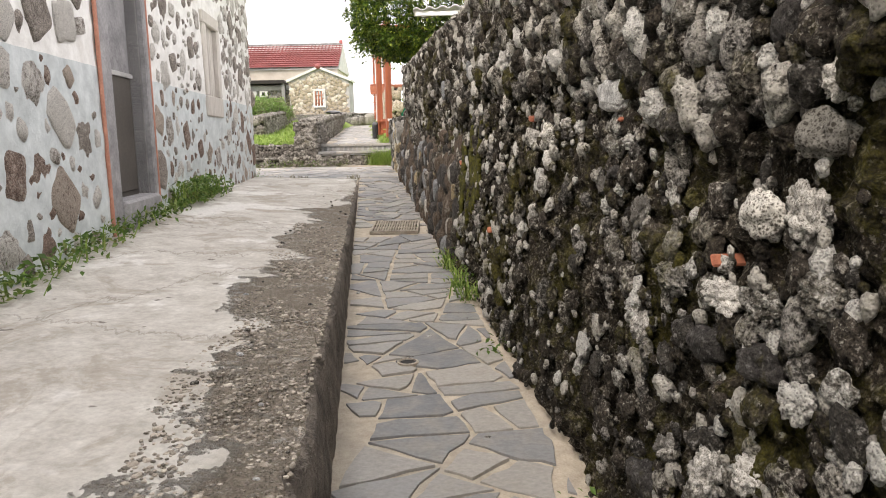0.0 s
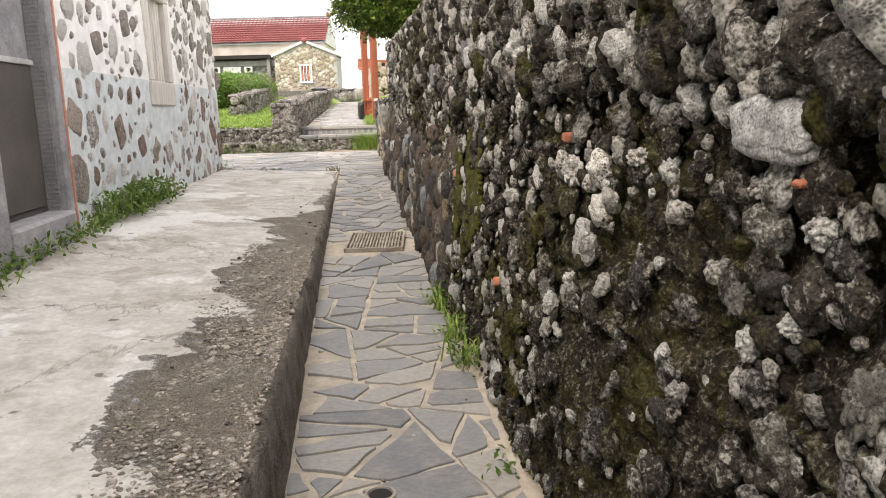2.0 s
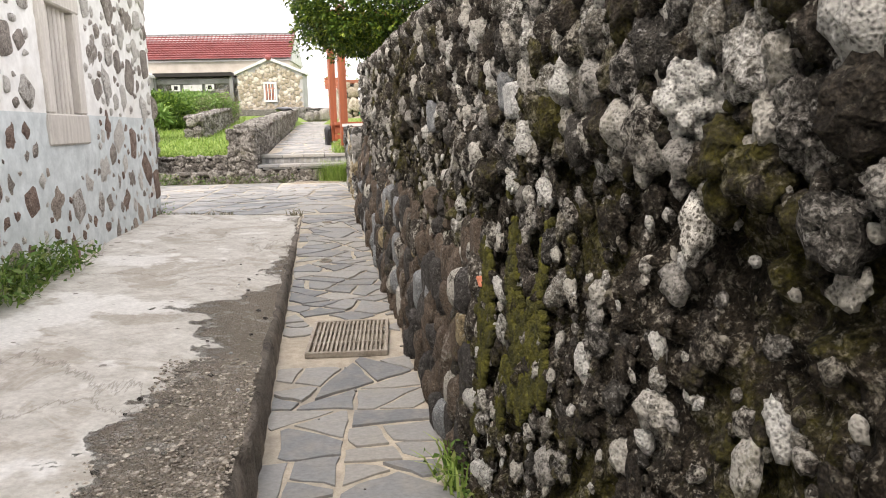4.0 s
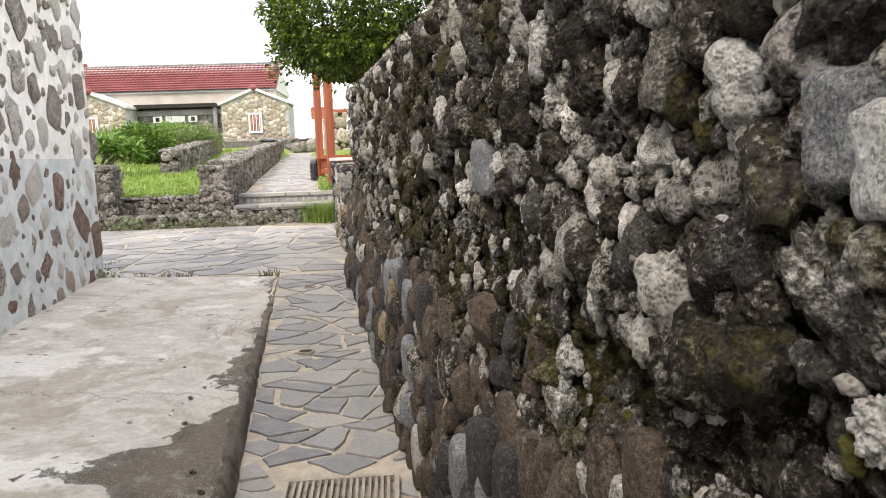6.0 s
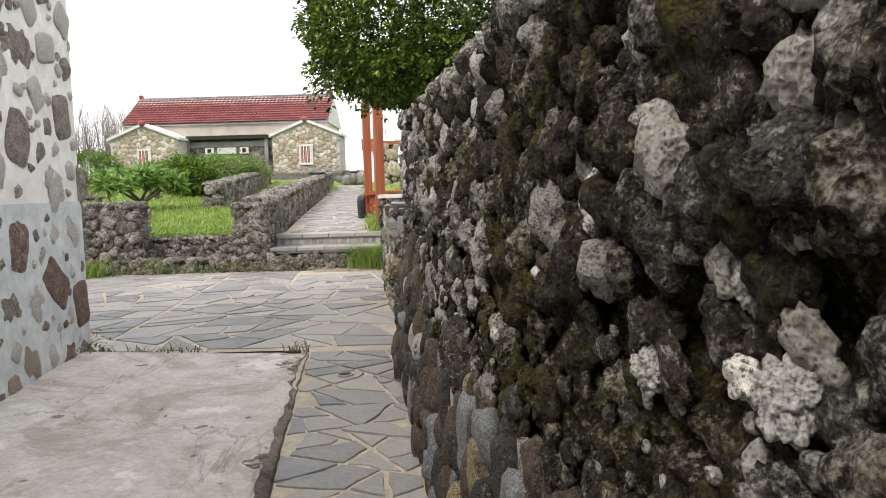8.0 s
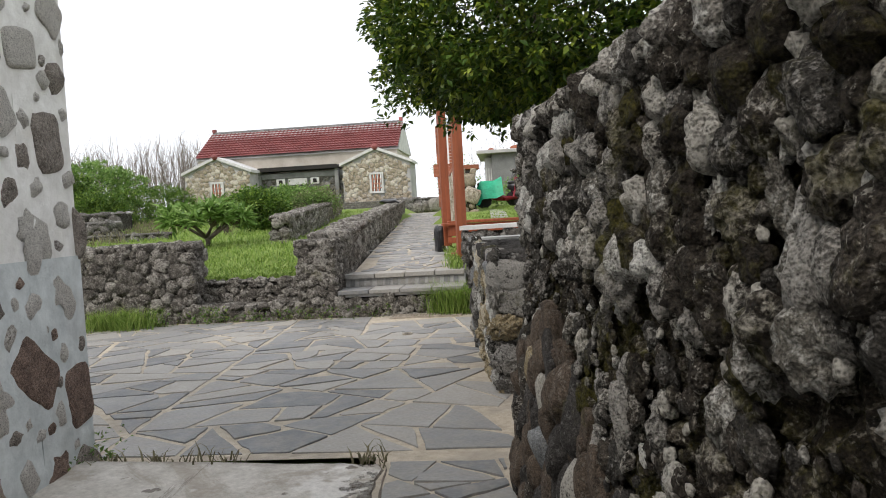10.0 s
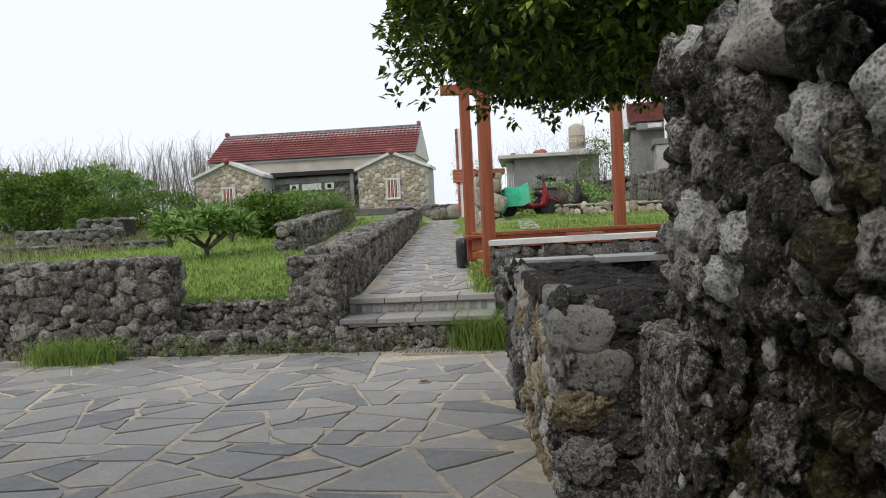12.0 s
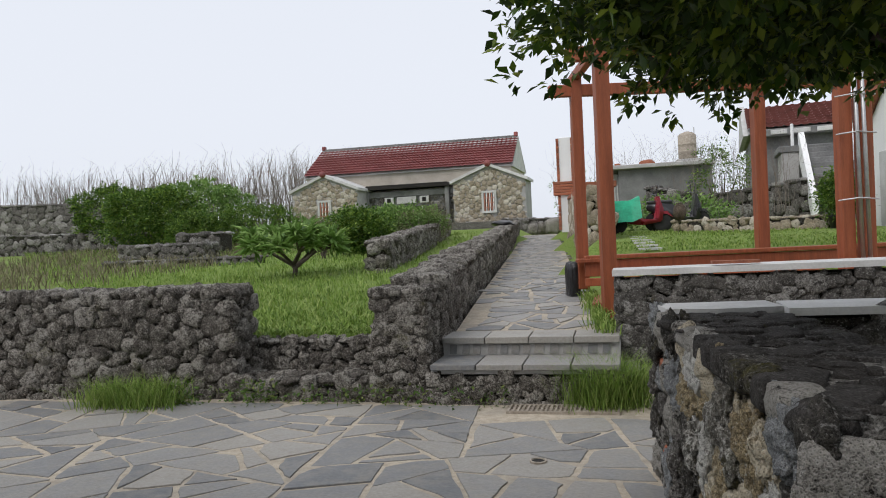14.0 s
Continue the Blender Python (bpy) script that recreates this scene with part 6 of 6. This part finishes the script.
rubble_wall("stone_wall", (-46, 50.5), (-31.6, 49.0), .6, (2.6, 2.6), (5.9, 5.3), "tall far boundary wall of squared grey stones", (.4, .32, .25, .18), faces=("front", "top", "end"), parts_to=180, seed=43, proud=.3, level=2, material=M_RUIN, kinds=("block", "cobble"), aspect=.7)
rubble_wall("stone_wall", (-36, 41.5), (-24.0, 42.5), .6, (2.2, 2.2), (3.5, 3.2), "far low stone wall half lost in the grass", (.28, .22, .17), faces=("front", "top"), parts_to=120, seed=44, proud=.4, level=2, material=M_RUIN)
kiln = tagged(new("brick_trough"), "long red brick trough with a pale rim", "trough")
kiln.matrix_world = Matrix.Translation((-31.5, 45.5, 2.5))
part("body", box(-3.5, 0, 0, 1, 0, .75, .02), M_BRICK, kiln)
part("rim", box(-3.6, .1, -.1, 1.1, .75, 1.0, .02), M_CAP, kiln, "pale cement rim")
rng_g = random.Random(77)
bush("bush", (-9.3, 33.2, 1.85), (.95, .9, .72), "dense bright green clipped bush on the lawn", clumps=240, per=40, seed=3)
bush("bush", (-10.9, 36.5, 2.1), (1.0, 1.0, .72), "rounded green bush behind the lawn", clumps=220, per=40, seed=4)
bush("bush", (-9.1, 37.5, 2.1), (1.7, 1.2, .72), "spreading light green shrub", M_LEAF_LIGHT, clumps=320, per=40, seed=5)
bush("bush", (-10.3, 32.4, 1.85), (.55, .5, .62), "dry brown brush with bare twigs", M_DRY, .05, 90, 18, 6)
bush("bush", (-7.9, 36.0, 2.1), (1.2, .9, .72), "dry olive-brown brush beside the garden wall", M_DRY, .05, 130, 20, 16)
bush("bush", (-22.0, 40.5, 2.3), (2.6, 1.6, 1.45), "large leafy green thicket", clumps=420, seed=7, leaf=.14, per=40)
bush("bush", (-17.0, 41.0, 2.3), (2.0, 1.4, .95), "rounded dark green hedge bush", clumps=320, per=40, seed=8, leaf=.09)
bush("bush", (-19.3, 39.5, 2.3), (1.3, 1.2, .85), "rounded dark green hedge bush", clumps=260, per=40, seed=9, leaf=.09)
bush("bush", (-26.5, 43.5, 2.4), (2.2, 1.6, 1.7), "tall leafy green shrub", M_LEAF_HEDGE, clumps=300, seed=10, leaf=.14, per=40)
bush("bush", (-13.5, 45.0, 2.5), (3.2, 1.2, .7), "low green hedge before the farmhouse", M_LEAF_HEDGE, clumps=220, seed=11, leaf=.09)
bush("bush", (-23.5, 46.0, 2.6), (3.4, 2.0, 1.7), "wild thicket with pale leaves", M_LEAF_LIGHT, clumps=420, seed=12, leaf=.15, per=40)
bush("bush", (2.86, 26.0, 2.36), (.36, .36, .40), "round clipped bright green bush in a black pot", M_LEAF_HEDGE, .06, 170, 34, 13)
pot = thing("plant_pot", Matrix.Translation((2.86, 26.0, 2.1)), "black plastic plant pot standing on the lawn", "plant pot")
part("body", lathe([(.17, 0), (.22, .24), (.245, .25), (.245, .29), (.2, .29), (.19, .24)], 20), M_BAG, pot, "", True)
bush("bush", (1.9, 34.9, 2.4), (1.0, .8, 1.2), "wild green shrub over the ruined wall", M_LEAF_HEDGE, .09, 120, 20, 14)
bush("bush", (.2, 30.8, 2.25), (1.6, .6, .4), "tall grass and weeds behind the scooters", M_LEAF_LIGHT, .1, 120, 22, 15, trunk=False)
bush("bush", (-3.4, 51.5, 2.6), (1.4, 1.0, 1.6), "sparse green shrub beside the farmhouse", M_LEAF_LIGHT, .12, 60, 14, 17)


def build_frangipani():
    """Small branching tree with rosettes of long leaves."""
    rng = random.Random(6)
    t = thing("small_tree", Matrix.Translation((-8.3, 26.0, 1.5)), "small round-headed tree with rosettes of long pale green leaves", "tree")
    bm, tips = bmesh.new(), []
    tube([(0, 0, -.1), (.02, 0, .25), (-.03, .02, .38)], [.07, .06, .055], 8, bm)
    for k in range(7):
        a = k * math.tau / 7 + rng.uniform(-.2, .2)
        l = rng.uniform(.7, 1.05)
        p1 = Vector((math.cos(a) * l * .5, math.sin(a) * l * .5, .62))
        tube([(-.02, .01, .25 + .02 * k), p1], [.045, .032], 7, bm)
        for j in (-.45, .1, .5):
            p2 = p1 + Vector((math.cos(a + j) * l * .5, math.sin(a + j) * l * .5, rng.uniform(.1, .45)))
            tube([p1, p2], [.03, .02], 6, bm)
            tips.append(p2)
    part("trunk", bm, M_BARK, t)
    for k in range(6):
        tips.append(Vector((rng.uniform(-.5, .5), rng.uniform(-.5, .5), rng.uniform(.95, 1.15))))
    spots = [(p + Vector((rng.gauss(0, .06), rng.gauss(0, .06), rng.gauss(0, .05))), (rng.gauss(0, 1), rng.gauss(0, 1), rng.uniform(-.1, .6))) for p in tips for _ in range(58)]
    leaf_part("foliage", spots, .32, M_LEAF_LIGHT, t, rng, (1, .26), .12)


build_frangipani()


def thicket(name, x0, x1, y0, y1, n, h0, h1, label, seed, thick=.05):
    """Bare upright stems beyond the gardens."""
    rng = random.Random(seed)
    vs, fs = [], []
    for _ in range(n):
        x, y = rng.uniform(x0, x1), rng.uniform(y0, y1)
        h, r = rng.uniform(h0, h1), rng.uniform(.35, 1) * thick
        lean = Vector((rng.gauss(0, .12), rng.gauss(0, .05), 0))
        pts = [Vector((x, y, 2.6)), Vector((x, y, 2.6 + h * .5)) + lean * h * .4, Vector((x, y, 2.6 + h)) + lean * h + Vector((rng.gauss(0, .1), 0, 0))]
        stems = [(pts, r)]
        for _ in range(3):
            s = rng.uniform(.4, .9)
            b = pts[0].lerp(pts[2], s)
            stems.append(([b, b + Vector((rng.gauss(0, .4), 0, h * .18)), b + Vector((rng.gauss(0, .6), 0, h * .3))], r * .45))
        for q, w in stems:
            k = len(vs)
            for i, c in enumerate(q):
                s = w * (1 - .4 * i)
                vs += [c + Vector((-s, 0, 0)), c + Vector((s * .5, -s, 0)), c + Vector((s * .5, s, 0))]
            for i in range(2):
                for j in range(3):
                    fs.append((k + i * 3 + j, k + i * 3 + (j + 1) % 3, k + i * 3 + 3 + (j + 1) % 3, k + i * 3 + 3 + j))
    tagged(new(name, mesh_of(name, vs, fs, M_TWIG)), label, "thicket", "", "stuff")


thicket("bare_thicket", -52, -21.5, 60, 72, 900, 4.2, 6.6, "grey thicket of bare upright stems behind the gardens", 1)
thicket("bare_thicket", -4.5, 9, 46, 56, 110, 2.5, 4.5, "sparse bare saplings between the far houses", 2, .022)
thicket("bare_thicket", .2, 3.6, 32.5, 34.0, 60, 1.2, 2.4, "bare grey brush over the ruined wall", 3, .012)


# ================================================================ the tree over the wall
def build_tree():
    rng = random.Random(9)
    tree = thing("tree", Matrix.Translation((1.0, 13.2, .8)), "spreading evergreen tree with small glossy dark leaves", "tree")
    bm = bmesh.new()
    tube([(0, 0, -.2), (.05, .05, .8), (-.05, .1, 1.6), (-.1, .1, 2.2)], [.14, .12, .11, .09], 10, bm)
    limbs = []
    for k in range(15):
        a = k * 2.4 + .4
        l = rng.uniform(.9, 1.45)
        p0 = Vector((-.08, .1, 1.5 + .05 * k))
        p1 = p0 + Vector((math.cos(a) * l * .5 - .2, math.sin(a) * l * .4 + .2, .45 + .05 * rng.random()))
        p2 = p0 + Vector((math.cos(a) * l - .45, math.sin(a) * l * .8 + .3, rng.uniform(.6, 1.2)))
        tube([p0, p1, p2], [.05, .03, .008], 6, bm)
        limbs += [(p1, p2)]
    for k in range(150):
        p1, p2 = rng.choice(limbs)
        b = p1.lerp(p2, rng.random())
        tip = b + Vector((rng.gauss(0, .3), rng.gauss(0, .3), rng.gauss(.12, .2)))
        tube([b, (b + tip) / 2 + Vector((0, 0, .05)), tip], [.014, .009, .003], 4, bm)
    for k in range(26):
        b = Vector((rng.uniform(-.7, .6), rng.uniform(-.9, -.2), 2.15))
        tip = b + Vector((rng.uniform(-.5, .25), rng.uniform(-.2, .2), rng.uniform(-.45, -.1)))
        tube([b, (b + tip) / 2 + Vector((0, 0, .04)), tip], [.012, .008, .003], 4, bm)
    part("trunk", bm, M_BARK, tree)
    spots = []

    def rosette(p, out, n):
        for _ in range(n):
            w = Vector((rng.gauss(0, 1), rng.gauss(0, 1), rng.gauss(0, 1)))
            spots.append((p + w * .024, Vector(out) * .9 + w * .55))
    for _ in range(6200):
        v = Vector((rng.gauss(0, 1), rng.gauss(0, 1), rng.gauss(0, 1))).normalized()
        k = (.72 + .28 * rng.random() ** .5) * (1 + .16 * noise.noise(v * 2.2) + .10 * noise.noise(v * 5.5))
        p = Vector((-.58 + 2.02 * v.x * k, .46 + 1.62 * v.y * k, 3.1 + 1.24 * v.z * k))
        if p.z < 2.1:
            p.z = 2.1 + rng.uniform(0, .3) + .12 * noise.noise(p * 3)
        rosette(p, v, 13)
    for _ in range(2600):
        a, k = rng.uniform(0, math.tau), rng.random() ** .5
        p = Vector((-.58 + 2.0 * k * math.cos(a), .46 + 1.55 * k * math.sin(a), 2.08 + .5 * k * k * rng.random() + .3 * rng.random() + .14 * noise.noise(Vector((a * 2, k * 3, 1)))))
        rosette(p, (math.cos(a) * .5, math.sin(a) * .5, -.3), 13)
    spots += [(Vector((rng.uniform(-.5, 1.2), rng.uniform(-.6, .6), rng.uniform(1.55, 1.95))) + Vector((rng.gauss(0, .1), rng.gauss(0, .1), rng.gauss(0, .08))), (rng.gauss(0, 1), rng.gauss(0, 1), -.5)) for _ in range(40) for _ in range(14)]
    leaf_part("crown", spots, .058, M_LEAF_TREE, tree, rng, (1, .55), .15, "dense crown of small leathery leaves")


build_tree()


# ================================================================ weeds and grass
def blades(name, tufts, label, material=None, seed=1, width=.006):
    rng = random.Random(seed)
    v, f = [], []
    for p, n, h, s in tufts:
        tuft(v, f, p, n, h, s, rng, width)
    return tagged(new(name, mesh_of(name, v, f, material or M_GRASS)), label, "grass", "", "stuff")


def leafy(name, tufts, size, label, material=None, seed=1):
    rng = random.Random(seed)
    spots = []
    for p, n, h, s in tufts:
        for _ in range(n):
            q = Vector(p) + Vector((rng.gauss(0, s), rng.gauss(0, s), h * rng.random() ** 1.4))
            spots.append((q, (rng.gauss(0, 1), rng.gauss(0, 1), .6)))
    v, f = leaf_cloud(spots, size, rng, (1, .5), .1)
    return tagged(new(name, mesh_of(name, v, f, material or M_WEED, True)), label, "weeds", "", "stuff")


_r = random.Random(15)
foot = [(house_x(y) + .03 + .13 * _r.random(), y) for y in np.arange(-3, 8.6, .09)]


def lush(y):
    return .35 + .65 * max(0, noise.noise(Vector((y * .9, 1, 0))) + .3) + (.9 if 6.5 < y < 8.2 else 0)


leafy("weeds", [((x, y, slab_wall_z(y)), int(50 * lush(y)), .05 + .11 * lush(y), .07) for x, y in foot], .05, "leafy weeds growing along the foot of the house", seed=2)
blades("weed_grass", [((x, y, slab_wall_z(y)), int(4 * lush(y)), .08 + .14 * lush(y), .05) for x, y in foot], "thin grass along the foot of the house", seed=3)
leafy("weeds", [((wall_x(y) - .12 + _r.uniform(-.03, .03), y, lane_z(y)), n, h, .05) for y, n, h in ((3.7, 40, .10), (4.6, 50, .12), (4.85, 60, .14), (5.05, 50, .15), (5.5, 70, .16), (2.3, 20, .06), (5.3, 30, .1))], .035, "small green weeds at the foot of the stone wall", seed=4)
blades("weed_grass", [((wall_x(y) - .14, y, lane_z(y)), 26, .16, .03) for y in (4.7, 5.0, 5.45, 5.6)], "tufts of fine grass at the foot of the stone wall", seed=5)
blades("weed_grass", [((x, y, .86), 22, .10, .05) for x, y in ((-2.5, 11.42), (-2.3, 11.44), (-2.15, 11.43), (-2.75, 11.42), (-1.35, 11.4))], "dry grass along the end of the slab", M_DRY, 6)
leafy("weeds", [((-2.86, 11.5, .88), 70, .16, .07), ((-2.9, 11.3, .9), 40, .1, .05)], .035, "weeds at the corner of the house", seed=7)
blades("grass_clump", [((-1.28 + _r.uniform(-.25, .2), 17.0 + _r.uniform(-.05, .12), .85), 130, .42, .11) for _ in range(14)], "thick clump of long grass beside the steps", M_GRASS, 8, .003)
blades("grass_clump", [((-5.7 + _r.uniform(-.4, .4), 16.85 + _r.uniform(-.06, .06), .84), 110, .3, .13) for _ in range(12)], "clump of long grass before the garden wall", M_GRASS, 9, .0035)
leafy("weeds", [((-5.3 + _r.uniform(-.7, .9), 16.92, .84), 30, .22, .08) for _ in range(10)] + [((x, 17.0, .84), 34, .16, .07) for x in np.arange(-4.8, -2.0, .2)], .05, "broad-leaved weeds along the road's edge", seed=10)
blades("weed_grass", [((walk_right(y) + .06, y, walk_z(y)), 40, .16, .06) for y in np.arange(17.7, 20.5, .2)], "grass along the edge of the walkway", seed=11)
_t = []
for _ in range(5200):
    _y = 17.9 + 26 * _r.random() ** 1.6
    _x = walk_left(_y) - .5 - _r.random() * (2.5 + (_y - 17) * .9)
    _t.append(((_x, _y, garden_z(_y) + .02), 7, .07 + .07 * _r.random() + .0035 * (_y - 18), .12))
blades("lawn_grass", _t, "uneven green grass of the garden", M_GRASS, 12, .009)
_t = [((_r.uniform(-26, -13), _r.uniform(24, 40), 1.6 + .02 * 20), 8, .4, .2) for _ in range(700)]
blades("dry_grass", [((p[0], p[1], garden_z(p[1])), n, h, s) for p, n, h, s in _t], "tall straw-coloured grass among the low walls", M_DRY, 13, .012)
_t = [((_r.uniform(-1.2, 3.2), _r.uniform(21.8, 29), 0), 6, .05, .12) for _ in range(1500)]
blades("lawn_grass", [((p[0], p[1], right_z(p[1])), n, h, s) for p, n, h, s in _t], "short lawn behind the deck", M_GRASS, 14, .009)


# ================================================================ slate flags, last
def lay(cells, height, thick, owner, rng, keep_parts, shift=None):
    cells = sorted(cells, key=lambda c: c[0][1])
    vs, fs = [], []
    for n, c in enumerate(cells):
        me = slate_mesh(c, height, thick * rng.uniform(.6, 1.3), rng, M_SLATE)
        if n < keep_parts:
            part("slate", me, M_SLATE, owner)
        else:
            k = len(vs)
            vs += [v.co[:] for v in me.vertices]
            fs += [tuple(k + i for i in p.vertices) for p in me.polygons]
            bpy.data.meshes.remove(me)
    if vs:
        part("far_slates", mesh_of("far_slates", vs, fs, M_SLATE), M_SLATE, owner)["kind"] = "stuff"


_r = random.Random(3)
lane_cells = paving(-1.6, 1.0, -2.0, 11.4, .165, 1.4, .019, _r, lambda u, v: curb_x(v) < u < wall_x(v) and not (-.78 < u < -.16 and 6.72 < v < 7.5),
                    ((-1, -.095, .42 - .095 * 2.4 - .005), (1, .125, .58 + .125 * 2.33 - .11)))
lay(lane_cells, lambda x, y: lane_z(y) + .003, .005, lane, _r, 300)
road_cells = paving(-12.0, .2, 11.56, 17.0, .26, 1.05, .030, _r, lambda u, v: (u < -.62 - .1 * (v - 11.3) or v > 15.3) and not (-2.2 < u < -1.2 and v > 16.68))
lay(road_cells, lambda x, y: lane_z(y), .006, road, _r, 300)
walk_cells = paving(-6.5, -1.0, 18.0, 46, .22, 1.0, .04, _r, lambda u, v: walk_left(v) + .1 < u < walk_right(v) - .06)
lay(walk_cells, lambda x, y: walk_z(y), .008, walkway, _r, 300)


# ================================================================ last small things
sheet_ = tagged(new("rubbish_bag", mesh_of("rubbish_bag", *[[tuple(v) for v in SHAPES["cobble"][4][1][0]], SHAPES["cobble"][4][1][1]], M_BAG, True)), "black plastic sheet lying on the garden wall", "plastic sheet")
sheet_.matrix_world = Matrix.Translation((-5.2, 36.5, 2.69)) @ Matrix.Rotation(.1, 4, "Z") @ Matrix.Diagonal((.4, .6, .12, 1))
_r = random.Random(12)
for n, (x, y) in enumerate([(curb_x(y) - _r.uniform(.05, .5), y) for y in np.arange(1.2, 9, .16)] + [(curb_x(y) + _r.uniform(.05, .9), y) for y in np.arange(1.6, 9, .3)]):
    on_slab = x < curb_x(y)
    s = (x - curb_x(y)) / (house_x(y) - curb_x(y))
    z = slab_edge_z(y) + (slab_wall_z(y) - slab_edge_z(y)) * s if on_slab else lane_z(y)
    k = _r.uniform(.004, .012)
    o = tagged(new("pebble", stone_mesh("cobble", n % 6, 2, M_GARDEN if n % 3 else M_WHITEBLOCK)), "small loose pebble lying on the paving", "pebble", "loose pebbles")
    o.matrix_world = Matrix.Translation((x, y, z + k * .45)) @ Matrix.Rotation(n, 4, "Z") @ Matrix.Diagonal((k * 1.3, k, k * .7, 1))


# the shed behind the tall wall, its eave just over the coping
shed = thing("shed", None, "small shed with a pale corrugated roof behind the wall", "shed")
part("wall", box(.7, 2.6, 9.1, 9.45, .6, 2.99, .01), M_CEMENT, shed)
_vs = [(-.3 + 3.1 * i / 90, y, 2.98 + .06 * (i / 90) * 3 + .018 * math.sin(i * 1.4) + lift) for y in (9.0, 9.5) for lift in (0, .012) for i in range(91)]
_fs = []
for i in range(90):
    a, c, d, e = i, 91 + i, 182 + i, 273 + i
    _fs += [(a, a + 1, d + 1, d), (c, e, e + 1, c + 1), (a, c, c + 1, a + 1), (d, d + 1, e + 1, e)]
part("roof_sheet", mesh_of("roof_sheet", _vs, _fs, M_CAP, True), M_CAP, shed, "pale corrugated roofing sheet")
part("eave_board", box(-.27, 2.7, 9.03, 9.07, 2.915, 2.965, .004), M_WHITE, shed)
